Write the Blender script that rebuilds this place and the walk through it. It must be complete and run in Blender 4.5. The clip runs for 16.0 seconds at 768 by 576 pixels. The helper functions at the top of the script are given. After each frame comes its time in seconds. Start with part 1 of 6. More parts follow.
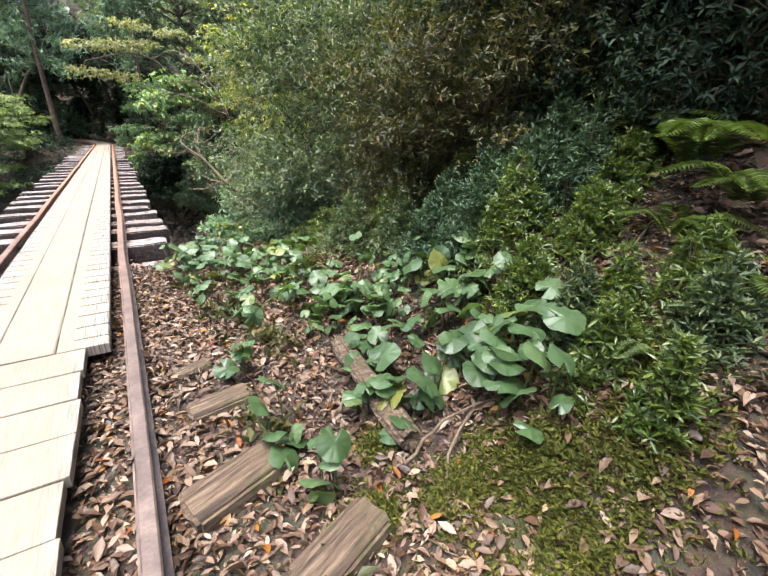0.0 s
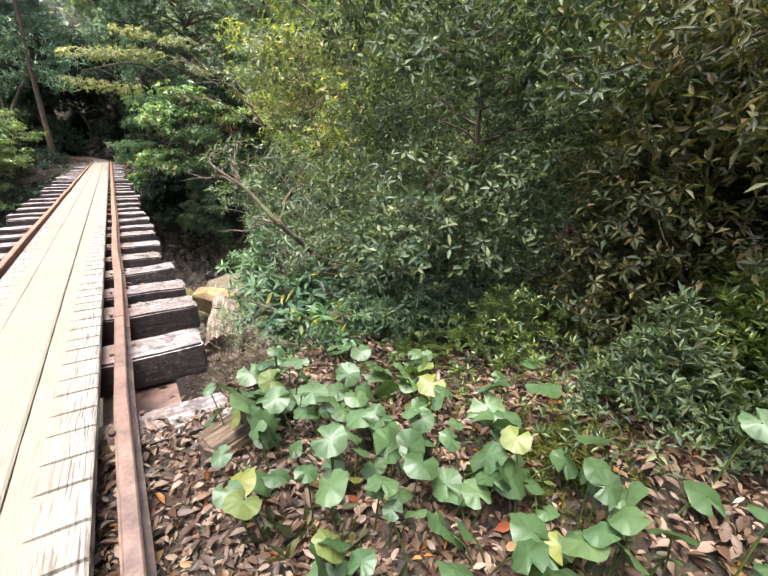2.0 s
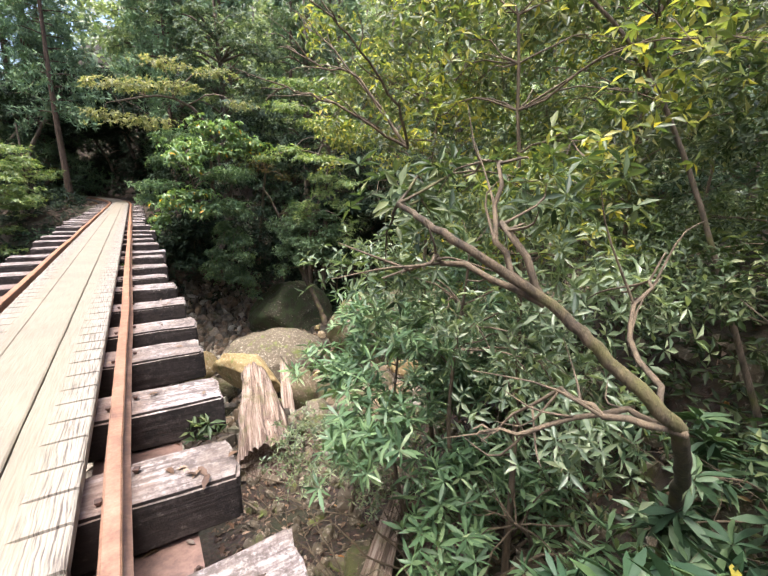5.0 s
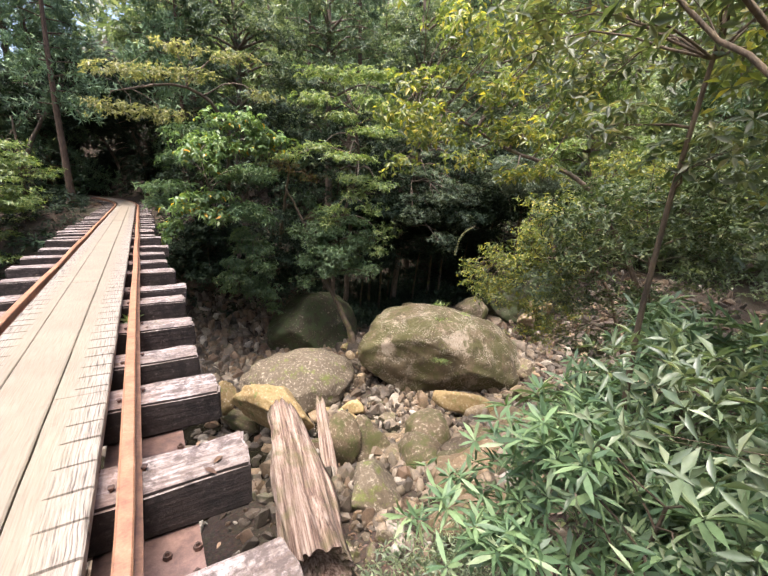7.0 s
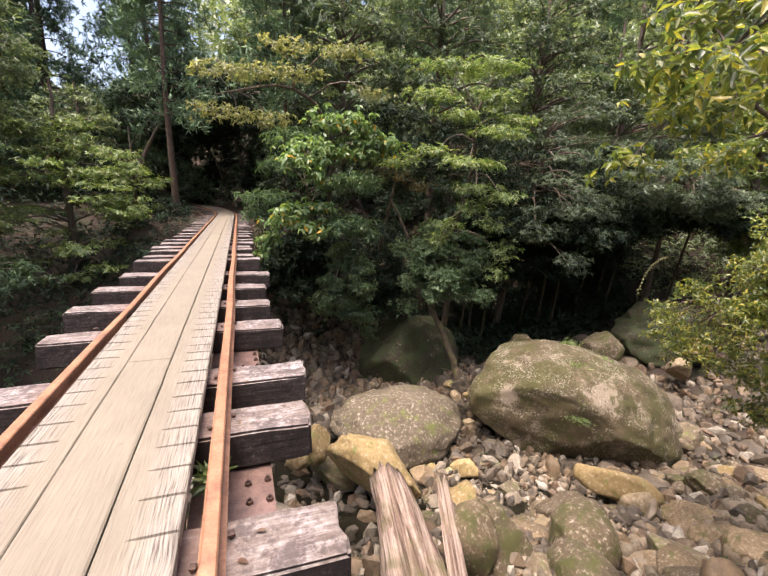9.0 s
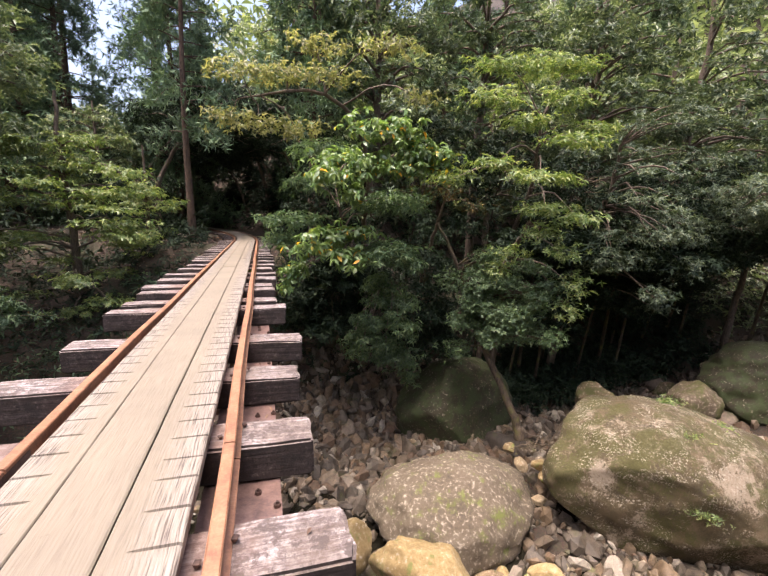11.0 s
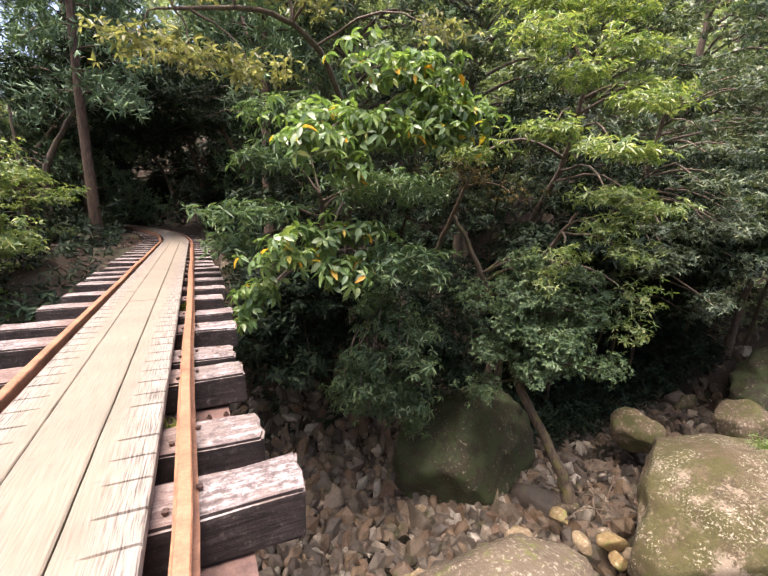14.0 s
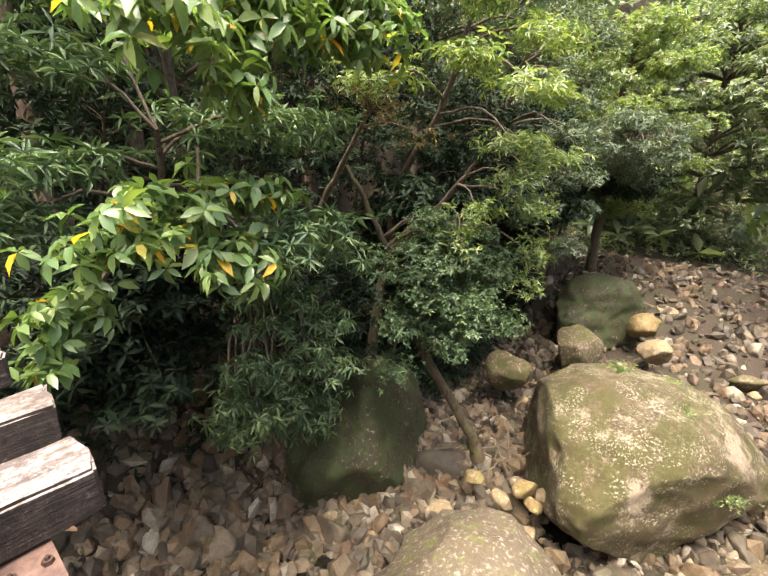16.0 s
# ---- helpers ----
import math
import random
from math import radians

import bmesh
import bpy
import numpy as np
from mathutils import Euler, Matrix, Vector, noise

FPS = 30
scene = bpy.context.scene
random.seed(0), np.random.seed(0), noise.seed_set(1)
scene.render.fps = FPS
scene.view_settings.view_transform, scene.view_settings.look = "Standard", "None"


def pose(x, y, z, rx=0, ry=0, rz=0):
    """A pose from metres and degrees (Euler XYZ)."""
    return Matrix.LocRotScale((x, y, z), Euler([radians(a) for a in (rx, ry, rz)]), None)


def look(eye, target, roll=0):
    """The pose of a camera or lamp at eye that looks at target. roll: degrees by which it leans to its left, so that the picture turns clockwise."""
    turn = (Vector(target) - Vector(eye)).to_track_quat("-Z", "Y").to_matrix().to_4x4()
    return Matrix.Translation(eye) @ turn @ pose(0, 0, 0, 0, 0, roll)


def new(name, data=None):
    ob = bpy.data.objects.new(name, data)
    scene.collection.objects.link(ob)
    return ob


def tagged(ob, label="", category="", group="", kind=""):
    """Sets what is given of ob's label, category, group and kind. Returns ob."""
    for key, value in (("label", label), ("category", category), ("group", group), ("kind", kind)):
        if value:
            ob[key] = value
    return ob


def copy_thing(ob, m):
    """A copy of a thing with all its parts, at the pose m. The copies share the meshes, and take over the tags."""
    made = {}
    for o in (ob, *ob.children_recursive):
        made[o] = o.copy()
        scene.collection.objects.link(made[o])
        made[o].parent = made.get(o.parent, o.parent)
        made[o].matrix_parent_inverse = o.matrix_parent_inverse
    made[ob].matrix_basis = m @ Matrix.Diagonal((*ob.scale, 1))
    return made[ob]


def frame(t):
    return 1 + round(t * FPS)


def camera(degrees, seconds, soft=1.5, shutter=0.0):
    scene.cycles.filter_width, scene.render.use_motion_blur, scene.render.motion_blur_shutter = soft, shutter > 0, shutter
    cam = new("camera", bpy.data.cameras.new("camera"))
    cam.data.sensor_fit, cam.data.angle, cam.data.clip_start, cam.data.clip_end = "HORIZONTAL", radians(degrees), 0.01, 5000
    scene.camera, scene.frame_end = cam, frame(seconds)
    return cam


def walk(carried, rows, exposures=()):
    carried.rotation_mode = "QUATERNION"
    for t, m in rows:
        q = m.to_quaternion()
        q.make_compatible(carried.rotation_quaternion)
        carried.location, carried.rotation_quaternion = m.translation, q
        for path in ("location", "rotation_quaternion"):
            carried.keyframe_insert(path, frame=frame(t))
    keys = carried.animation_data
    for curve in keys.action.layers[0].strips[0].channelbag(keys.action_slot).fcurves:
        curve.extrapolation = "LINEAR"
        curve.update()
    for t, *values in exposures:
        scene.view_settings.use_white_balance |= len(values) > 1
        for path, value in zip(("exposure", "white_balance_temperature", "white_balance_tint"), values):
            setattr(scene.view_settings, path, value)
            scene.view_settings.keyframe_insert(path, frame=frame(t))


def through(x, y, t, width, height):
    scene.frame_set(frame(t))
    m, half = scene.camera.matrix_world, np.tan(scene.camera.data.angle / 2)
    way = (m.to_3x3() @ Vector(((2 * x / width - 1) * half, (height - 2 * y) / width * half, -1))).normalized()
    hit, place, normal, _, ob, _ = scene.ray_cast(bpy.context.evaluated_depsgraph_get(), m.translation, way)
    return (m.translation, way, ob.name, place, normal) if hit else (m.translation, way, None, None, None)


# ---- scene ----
cam = camera(87.2, 16.0)
PATH = [
    (0, (0.51, 0.412, 1.003), (1.516, 1.982, 0.279), 1.3),
    (0.5, (0.532, 0.915, 0.943), (1.549, 2.486, 0.237), 1.3),
    (1, (0.531, 1.558, 0.968), (1.571, 3.105, 0.244), 1.2),
    (1.5, (0.484, 2.04, 0.979), (1.515, 3.603, 0.274), 1.3),
    (2, (0.529, 2.655, 0.976), (1.555, 4.239, 0.315), 1.0),
    (2.5, (0.494, 3.22, 0.981), (1.519, 4.822, 0.363), 1.3),
    (3, (0.488, 3.809, 0.93), (1.513, 5.43, 0.362), 1.3),
    (3.5, (0.482, 4.346, 0.95), (1.494, 5.985, 0.414), 1.2),
    (4, (0.537, 4.813, 0.919), (1.555, 6.463, 0.43), 1.4),
    (4.5, (0.557, 5.385, 0.937), (1.583, 7.031, 0.451), 1.4),
    (5, (0.544, 5.823, 0.894), (1.561, 7.48, 0.423), 1.5),
    (5.2, (0.558, 6.031, 0.919), (1.566, 7.693, 0.448), 1.6),
    (7.3, (0.545, 8.407, 1.002), (1.536, 10.077, 0.525), 1.9),
    (7.5, (0.555, 8.657, 0.98), (1.529, 10.339, 0.511), 2.0),
    (8, (0.554, 9.19, 0.949), (1.41, 10.937, 0.488), 2.2),
    (8.5, (0.587, 9.851, 0.988), (1.339, 11.645, 0.522), 2.0),
    (9, (0.525, 10.388, 1.006), (1.185, 12.222, 0.56), 2.1),
    (9.5, (0.557, 11.068, 0.99), (1.182, 12.918, 0.557), 2.0),
    (10, (0.493, 11.543, 0.963), (1.078, 13.415, 0.57), 2.0),
    (10.2, (0.555, 11.751, 0.962), (1.129, 13.628, 0.581), 2.0),
    (12.3, (0.56, 14.078, 0.948), (1.168, 15.958, 0.642), 1.4),
    (12.5, (0.572, 14.321, 0.943), (1.202, 16.193, 0.629), 1.3),
    (13, (0.52, 14.901, 0.926), (1.221, 16.747, 0.606), 1.3),
    (13.5, (0.561, 15.412, 0.904), (1.352, 17.218, 0.568), 1.3),
    (14, (0.492, 15.966, 0.896), (1.327, 17.747, 0.535), 1.3),
    (14.5, (0.509, 16.497, 0.859), (1.453, 18.213, 0.456), 1.3),
    (15, (0.466, 17.153, 0.883), (1.638, 18.701, 0.402), 1.1),
    (15.5, (0.507, 17.533, 0.872), (1.903, 18.86, 0.332), 1.3),
    (16, (0.499, 18.105, 0.874), (1.991, 19.309, 0.304), 1.1),
]
EXPOSURE = [(0, 2.7, 5950, 8), (3, 2.6, 6050, 8), (5, 2.5, 6150, 10), (8, 2.3, 6500, 16), (9.5, 2.15, 6650, 18), (12.5, 2.33, 6550, 21), (14.5, 2.55, 6600, 18), (16, 2.8, 6950, 9)]
walk(cam, [(t, look(eye, target, roll)) for t, eye, target, roll in PATH], EXPOSURE)

# ---- sky and light ----
SUN_EL, SUN_AZ = 75.0, -112.0
world = bpy.data.worlds.new("overcast_sky")
scene.world = world
world.use_nodes = True
wn = world.node_tree
sky = wn.nodes.new("ShaderNodeTexSky")
sky.sky_type = "NISHITA"
sky.sun_disc = False
sky.sun_elevation = radians(SUN_EL)
sky.sun_rotation = radians(SUN_AZ)
sky.air_density, sky.dust_density, sky.ozone_density = 1.0, 6.0, 1.0
wn.links.new(sky.outputs[0], wn.nodes["Background"].inputs[0])
wn.nodes["Background"].inputs[1].default_value = 0.10
sun = new("sun", bpy.data.lights.new("sun", "SUN"))
sun.data.energy, sun.data.angle, sun.data.color = 1.5, radians(36), (1.0, 0.95, 0.87)
sun_from = Vector((math.sin(radians(SUN_AZ)) * math.cos(radians(SUN_EL)), math.cos(radians(SUN_AZ)) * math.cos(radians(SUN_EL)), math.sin(radians(SUN_EL))))
sun.matrix_world = look(sun_from * 60, (0, 0, 0))


# ---- materials ----
def mat(name, build, rough=0.8, metal=0.0, spec=0.5):
    m = bpy.data.materials.new(name)
    m.use_nodes = True
    nt = m.node_tree
    p = nt.nodes["Principled BSDF"]
    p.inputs["Roughness"].default_value = rough
    p.inputs["Metallic"].default_value = metal
    p.inputs["Specular IOR Level"].default_value = spec
    build(nt, p)
    return m


def node(nt, kind, **inputs):
    n = nt.nodes.new(kind)
    for k, v in inputs.items():
        n.inputs[k.replace("_", " ")].default_value = v
    return n


def coords(nt, scale=(1, 1, 1), kind="Object"):
    tc = nt.nodes.new("ShaderNodeTexCoord")
    mp = node(nt, "ShaderNodeMapping", Scale=scale)
    nt.links.new(tc.outputs[kind], mp.inputs[0])
    return mp.outputs[0]


def world_coords(nt, scale=(1, 1, 1)):
    g = nt.nodes.new("ShaderNodeNewGeometry")
    mp = node(nt, "ShaderNodeMapping", Scale=scale)
    nt.links.new(g.outputs["Position"], mp.inputs[0])
    return mp.outputs[0]


def noise_tex(nt, vec, scale, detail=4.0, rough=0.6):
    n = node(nt, "ShaderNodeTexNoise", Scale=scale, Detail=detail, Roughness=rough)
    nt.links.new(vec, n.inputs["Vector"])
    return n.outputs[0]


def ramp(nt, fac, stops):
    r = nt.nodes.new("ShaderNodeValToRGB")
    while len(r.color_ramp.elements) < len(stops):
        r.color_ramp.elements.new(0.5)
    for e, (pos, col) in zip(r.color_ramp.elements, stops):
        e.position, e.color = pos, (*col, 1)
    nt.links.new(fac, r.inputs[0])
    return r.outputs[0]


def mixc(nt, fac, a, b, mode="MIX"):
    m = nt.nodes.new("ShaderNodeMix")
    m.data_type, m.blend_type = "RGBA", mode
    for sock, v in ((m.inputs[0], fac), (m.inputs[6], a), (m.inputs[7], b)):
        if isinstance(v, (int, float)):
            sock.default_value = v
        elif isinstance(v, tuple):
            sock.default_value = (*v, 1)
        else:
            nt.links.new(v, sock)
    return m.outputs[2]


def bump(nt, p, height, strength=0.4, dist=0.02):
    b = node(nt, "ShaderNodeBump", Strength=strength, Distance=dist)
    nt.links.new(height, b.inputs["Height"])
    nt.links.new(b.outputs[0], p.inputs["Normal"])


def step(nt, fac, lo, hi):
    m = nt.nodes.new("ShaderNodeMapRange")
    m.inputs["From Min"].default_value, m.inputs["From Max"].default_value = lo, hi
    nt.links.new(fac, m.inputs[0])
    return m.outputs[0]


def leaf_mat(name, stops, gloss=0.34, through=0.40, spec=0.6, single=False):
    """Leaves: each one its own tone, light passing through the blade."""
    m = bpy.data.materials.new(name)
    m.use_nodes = True
    nt = m.node_tree
    p = nt.nodes["Principled BSDF"]
    out = nt.nodes["Material Output"]
    g = nt.nodes.new("ShaderNodeObjectInfo" if single else "ShaderNodeNewGeometry")
    col = ramp(nt, g.outputs["Random" if single else "Random Per Island"], stops)
    n = noise_tex(nt, world_coords(nt), 0.9, 3)
    col = mixc(nt, 0.55, col, mixc(nt, 1.0, col, ramp(nt, n, [(0.3, (0.55, 0.6, 0.55)), (0.7, (1.35, 1.3, 1.1))]), "MULTIPLY"))
    fine = noise_tex(nt, world_coords(nt), 60, 2)
    col = mixc(nt, 0.25, col, mixc(nt, 1.0, col, ramp(nt, fine, [(0.35, (0.6, 0.6, 0.6)), (0.65, (1.3, 1.3, 1.3))]), "MULTIPLY"))
    nt.links.new(col, p.inputs["Base Color"])
    p.inputs["Roughness"].default_value = gloss
    p.inputs["Specular IOR Level"].default_value = spec
    t = nt.nodes.new("ShaderNodeBsdfTranslucent")
    nt.links.new(mixc(nt, 1.0, col, (1.25, 1.3, 0.6), "MULTIPLY"), t.inputs[0])
    ms = nt.nodes.new("ShaderNodeMixShader")
    ms.inputs[0].default_value = through
    nt.links.new(p.outputs[0], ms.inputs[1])
    nt.links.new(t.outputs[0], ms.inputs[2])
    nt.links.new(ms.outputs[0], out.inputs[0])
    return m


def wood_board(nt, p):
    """Cream and smooth where feet wear the boards, open grey-brown grain towards the rails."""
    v = world_coords(nt)
    warp = noise_tex(nt, v, 5.0, 3)
    add = nt.nodes.new("ShaderNodeVectorMath")
    add.operation = "MULTIPLY_ADD"
    nt.links.new(warp, add.inputs[0])
    add.inputs[1].default_value = (0.018, 0.0, 0.0)
    nt.links.new(v, add.inputs[2])
    stretched = node(nt, "ShaderNodeMapping", Scale=(105, 3.5, 0))
    nt.links.new(add.outputs[0], stretched.inputs[0])
    grain = noise_tex(nt, stretched.outputs[0], 1.6, 4, 0.6)
    big = noise_tex(nt, v, 2.2, 4)
    spots = noise_tex(nt, v, 17, 4, 0.7)
    open_grain = ramp(nt, grain, [(0.37, (0.060, 0.046, 0.036)), (0.45, (0.160, 0.135, 0.110)), (0.54, (0.225, 0.196, 0.160)), (0.66, (0.262, 0.235, 0.198))])
    worn = ramp(nt, grain, [(0.32, (0.147, 0.121, 0.089)), (0.5, (0.185, 0.157, 0.117)), (0.7, (0.209, 0.181, 0.138))])
    worn = mixc(nt, 1.0, worn, ramp(nt, big, [(0.3, (0.86, 0.85, 0.84)), (0.7, (1.08, 1.07, 1.05))]), "MULTIPLY")
    sep = nt.nodes.new("ShaderNodeSeparateXYZ")
    nt.links.new(v, sep.inputs[0])
    off = nt.nodes.new("ShaderNodeMath")
    off.operation = "ADD"
    off.inputs[1].default_value = 0.015
    nt.links.new(sep.outputs[0], off.inputs[0])
    away = nt.nodes.new("ShaderNodeMath")
    away.operation = "ABSOLUTE"
    nt.links.new(off.outputs[0], away.inputs[0])
    edge = nt.nodes.new("ShaderNodeMath")
    edge.operation = "MULTIPLY_ADD"
    nt.links.new(spots, edge.inputs[0])
    edge.inputs[1].default_value = 0.16
    nt.links.new(away.outputs[0], edge.inputs[2])
    col = mixc(nt, step(nt, edge.outputs[0], 0.25, 0.36), worn, open_grain)
    col = mixc(nt, ramp(nt, spots, [(0.64, (0, 0, 0)), (0.74, (0.5, 0.5, 0.5))]), col, (0.10, 0.08, 0.06))
    nt.links.new(col, p.inputs["Base Color"])
    bump(nt, p, grain, 0.5, 0.004)


def wood_sleeper(nt, p):
    v = coords(nt)
    oi = nt.nodes.new("ShaderNodeObjectInfo")
    add = nt.nodes.new("ShaderNodeVectorMath")
    nt.links.new(v, add.inputs[0])
    nt.links.new(oi.outputs["Random"], add.inputs[1])
    st = node(nt, "ShaderNodeMapping", Scale=(1.8, 30, 30))
    nt.links.new(add.outputs[0], st.inputs[0])
    grain = noise_tex(nt, st.outputs[0], 1.5, 6, 0.7)
    big = noise_tex(nt, add.outputs[0], 3.5, 4)
    fleck = noise_tex(nt, add.outputs[0], 34, 5, 0.8)
    col = ramp(nt, mixc(nt, 0.45, grain, fleck), [(0.36, (0.030, 0.022, 0.018)), (0.46, (0.125, 0.098, 0.090)), (0.53, (0.25, 0.215, 0.205)), (0.62, (0.45, 0.42, 0.41))])
    col = mixc(nt, ramp(nt, big, [(0.42, (0, 0, 0)), (0.60, (1, 1, 1))]), col, mixc(nt, 0.6, col, (0.12, 0.088, 0.068)))
    blotch = noise_tex(nt, add.outputs[0], 11, 6, 0.8)
    col = mixc(nt, ramp(nt, blotch, [(0.50, (0, 0, 0)), (0.58, (0.85, 0.85, 0.85))]), col, (0.062, 0.046, 0.040))
    # rust washed off the rails
    along = nt.nodes.new("ShaderNodeSeparateXYZ")
    nt.links.new(v, along.inputs[0])
    away = nt.nodes.new("ShaderNodeMath")
    away.operation = "ABSOLUTE"
    nt.links.new(along.outputs[0], away.inputs[0])
    soft = nt.nodes.new("ShaderNodeMath")
    soft.operation = "MULTIPLY_ADD"
    nt.links.new(blotch, soft.inputs[0])
    soft.inputs[1].default_value = 0.35
    nt.links.new(away.outputs[0], soft.inputs[2])
    col = mixc(nt, ramp(nt, soft.outputs[0], [(0.60, (0.55, 0.55, 0.55)), (0.76, (0, 0, 0))]), col, mixc(nt, grain, (0.09, 0.05, 0.036), (0.21, 0.125, 0.095)))
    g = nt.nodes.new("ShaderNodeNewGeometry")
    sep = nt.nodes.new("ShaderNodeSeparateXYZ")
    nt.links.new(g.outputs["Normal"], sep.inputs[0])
    # sun-bleached upper face; sides carry creosote and painted-in shade, by normal
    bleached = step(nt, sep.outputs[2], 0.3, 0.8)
    tar_shade = mixc(nt, 1.0, col, (0.17, 0.14, 0.13), "MULTIPLY")
    dark = mixc(nt, ramp(nt, fleck, [(0.58, (0, 0, 0)), (0.66, (0.6, 0.6, 0.6))]), tar_shade, mixc(nt, 1.0, col, (0.5, 0.45, 0.42), "MULTIPLY"))
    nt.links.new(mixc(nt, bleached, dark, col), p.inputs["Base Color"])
    bump(nt, p, mixc(nt, 0.4, grain, blotch), 0.9, 0.014)


def rust(base, light, dark):
    def build(nt, p):
        v = coords(nt)
        a = noise_tex(nt, v, 9, 5, 0.7)
        b = noise_tex(nt, v, 90, 3)
        col = ramp(nt, a, [(0.3, dark), (0.5, base), (0.7, light)])
        col = mixc(nt, 0.4, col, mixc(nt, 1.0, col, ramp(nt, b, [(0.3, (0.6, 0.6, 0.6)), (0.7, (1.3, 1.3, 1.3))]), "MULTIPLY"))
        nt.links.new(col, p.inputs["Base Color"])
        bump(nt, p, b, 0.3, 0.004)
    return build


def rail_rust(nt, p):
    """Dull brown rust towards the start, blending to brighter orange rust along the track."""
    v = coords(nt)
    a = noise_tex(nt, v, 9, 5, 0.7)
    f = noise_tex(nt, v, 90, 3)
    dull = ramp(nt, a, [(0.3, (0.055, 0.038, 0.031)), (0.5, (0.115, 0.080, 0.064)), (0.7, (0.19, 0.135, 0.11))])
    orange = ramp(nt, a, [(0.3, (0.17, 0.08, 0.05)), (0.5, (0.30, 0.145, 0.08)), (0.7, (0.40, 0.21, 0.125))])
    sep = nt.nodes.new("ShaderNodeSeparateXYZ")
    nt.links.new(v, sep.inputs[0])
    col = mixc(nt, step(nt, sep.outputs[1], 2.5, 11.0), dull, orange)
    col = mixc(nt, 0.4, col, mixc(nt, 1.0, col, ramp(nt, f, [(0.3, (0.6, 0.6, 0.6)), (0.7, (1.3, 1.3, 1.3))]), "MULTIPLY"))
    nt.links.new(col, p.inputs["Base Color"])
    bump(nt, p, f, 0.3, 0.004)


def stone(stops, moss=0.5, mosscol=(0.075, 0.085, 0.018), lichen=0.3, scale=1.0, wet=0.0):
    def build(nt, p):
        v = world_coords(nt)
        oi = nt.nodes.new("ShaderNodeObjectInfo")
        a = noise_tex(nt, v, 1.3 * scale, 6, 0.65)
        b = noise_tex(nt, v, 14 * scale, 5, 0.7)
        c = noise_tex(nt, v, 3.1 * scale, 5, 0.7)
        fine = noise_tex(nt, v, 70, 3)
        col = ramp(nt, mixc(nt, 0.6, a, b), stops)
        tone = ramp(nt, oi.outputs["Random"], [(0, (0.5, 0.49, 0.5)), (0.5, (1.0, 0.95, 0.88)), (0.85, (1.2, 1.12, 1.0)), (1, (1.7, 1.65, 1.6))])
        col = mixc(nt, 1.0, col, tone, "MULTIPLY")
        if lichen:
            col = mixc(nt, ramp(nt, b, [(0.60 - 0.05 * lichen, (0, 0, 0)), (0.66, (0.8, 0.8, 0.8))]), col, (0.36, 0.31, 0.24))
        if moss:
            mm = ramp(nt, c, [(0.62 - 0.28 * moss, (0, 0, 0)), (0.72 - 0.2 * moss, (1, 1, 1))])
            green = mixc(nt, b, mosscol, tuple(x * 1.9 for x in mosscol))
            col = mixc(nt, mm, col, green)
        col = mixc(nt, 0.45, col, mixc(nt, 1.0, col, ramp(nt, fine, [(0.3, (0.55, 0.55, 0.55)), (0.7, (1.35, 1.35, 1.35))]), "MULTIPLY"))
        nt.links.new(col, p.inputs["Base Color"])
        bump(nt, p, mixc(nt, 0.5, b, fine), 0.6, 0.03)
    return build


def great_boulder(nt, p):
    """Brown weathered stone, pale lichened faces and dark mossy hollows."""
    v = world_coords(nt)
    a = noise_tex(nt, v, 0.9, 6, 0.7)
    m = noise_tex(nt, v, 2.2, 6, 0.75)
    f = noise_tex(nt, v, 19, 5, 0.75)
    fine = noise_tex(nt, v, 75, 3)
    col = ramp(nt, m, [(0.30, (0.030, 0.021, 0.009)), (0.5, (0.066, 0.048, 0.020)), (0.7, (0.118, 0.084, 0.048))])
    pale = mixc(nt, f, (0.15, 0.112, 0.078), (0.36, 0.30, 0.225))
    col = mixc(nt, ramp(nt, mixc(nt, 0.35, a, f), [(0.51, (0, 0, 0)), (0.56, (0.85, 0.85, 0.85))]), col, pale)
    moss = noise_tex(nt, world_coords(nt, (1.0, 1.0, 0.7)), 1.5, 6, 0.75)
    col = mixc(nt, ramp(nt, mixc(nt, 0.25, moss, f), [(0.48, (0, 0, 0)), (0.53, (0.9, 0.9, 0.9))]), col, mixc(nt, f, (0.022, 0.022, 0.004), (0.082, 0.074, 0.013)))
    crust = noise_tex(nt, v, 26, 4, 0.8)
    where = noise_tex(nt, world_coords(nt, (1.0, 1.0, 2.2)), 1.9, 3)
    col = mixc(nt, mixc(nt, 1.0, ramp(nt, crust, [(0.55, (0, 0, 0)), (0.60, (0.9, 0.9, 0.9))]), ramp(nt, where, [(0.47, (0, 0, 0)), (0.57, (0.85, 0.85, 0.85))]), "MULTIPLY"), col, (0.44, 0.40, 0.32))
    col = mixc(nt, 0.5, col, mixc(nt, 1.0, col, ramp(nt, fine, [(0.3, (0.5, 0.5, 0.5)), (0.7, (1.4, 1.4, 1.4))]), "MULTIPLY"))
    nt.links.new(col, p.inputs["Base Color"])
    bump(nt, p, mixc(nt, 0.5, mixc(nt, 0.5, m, f), fine), 0.8, 0.06)


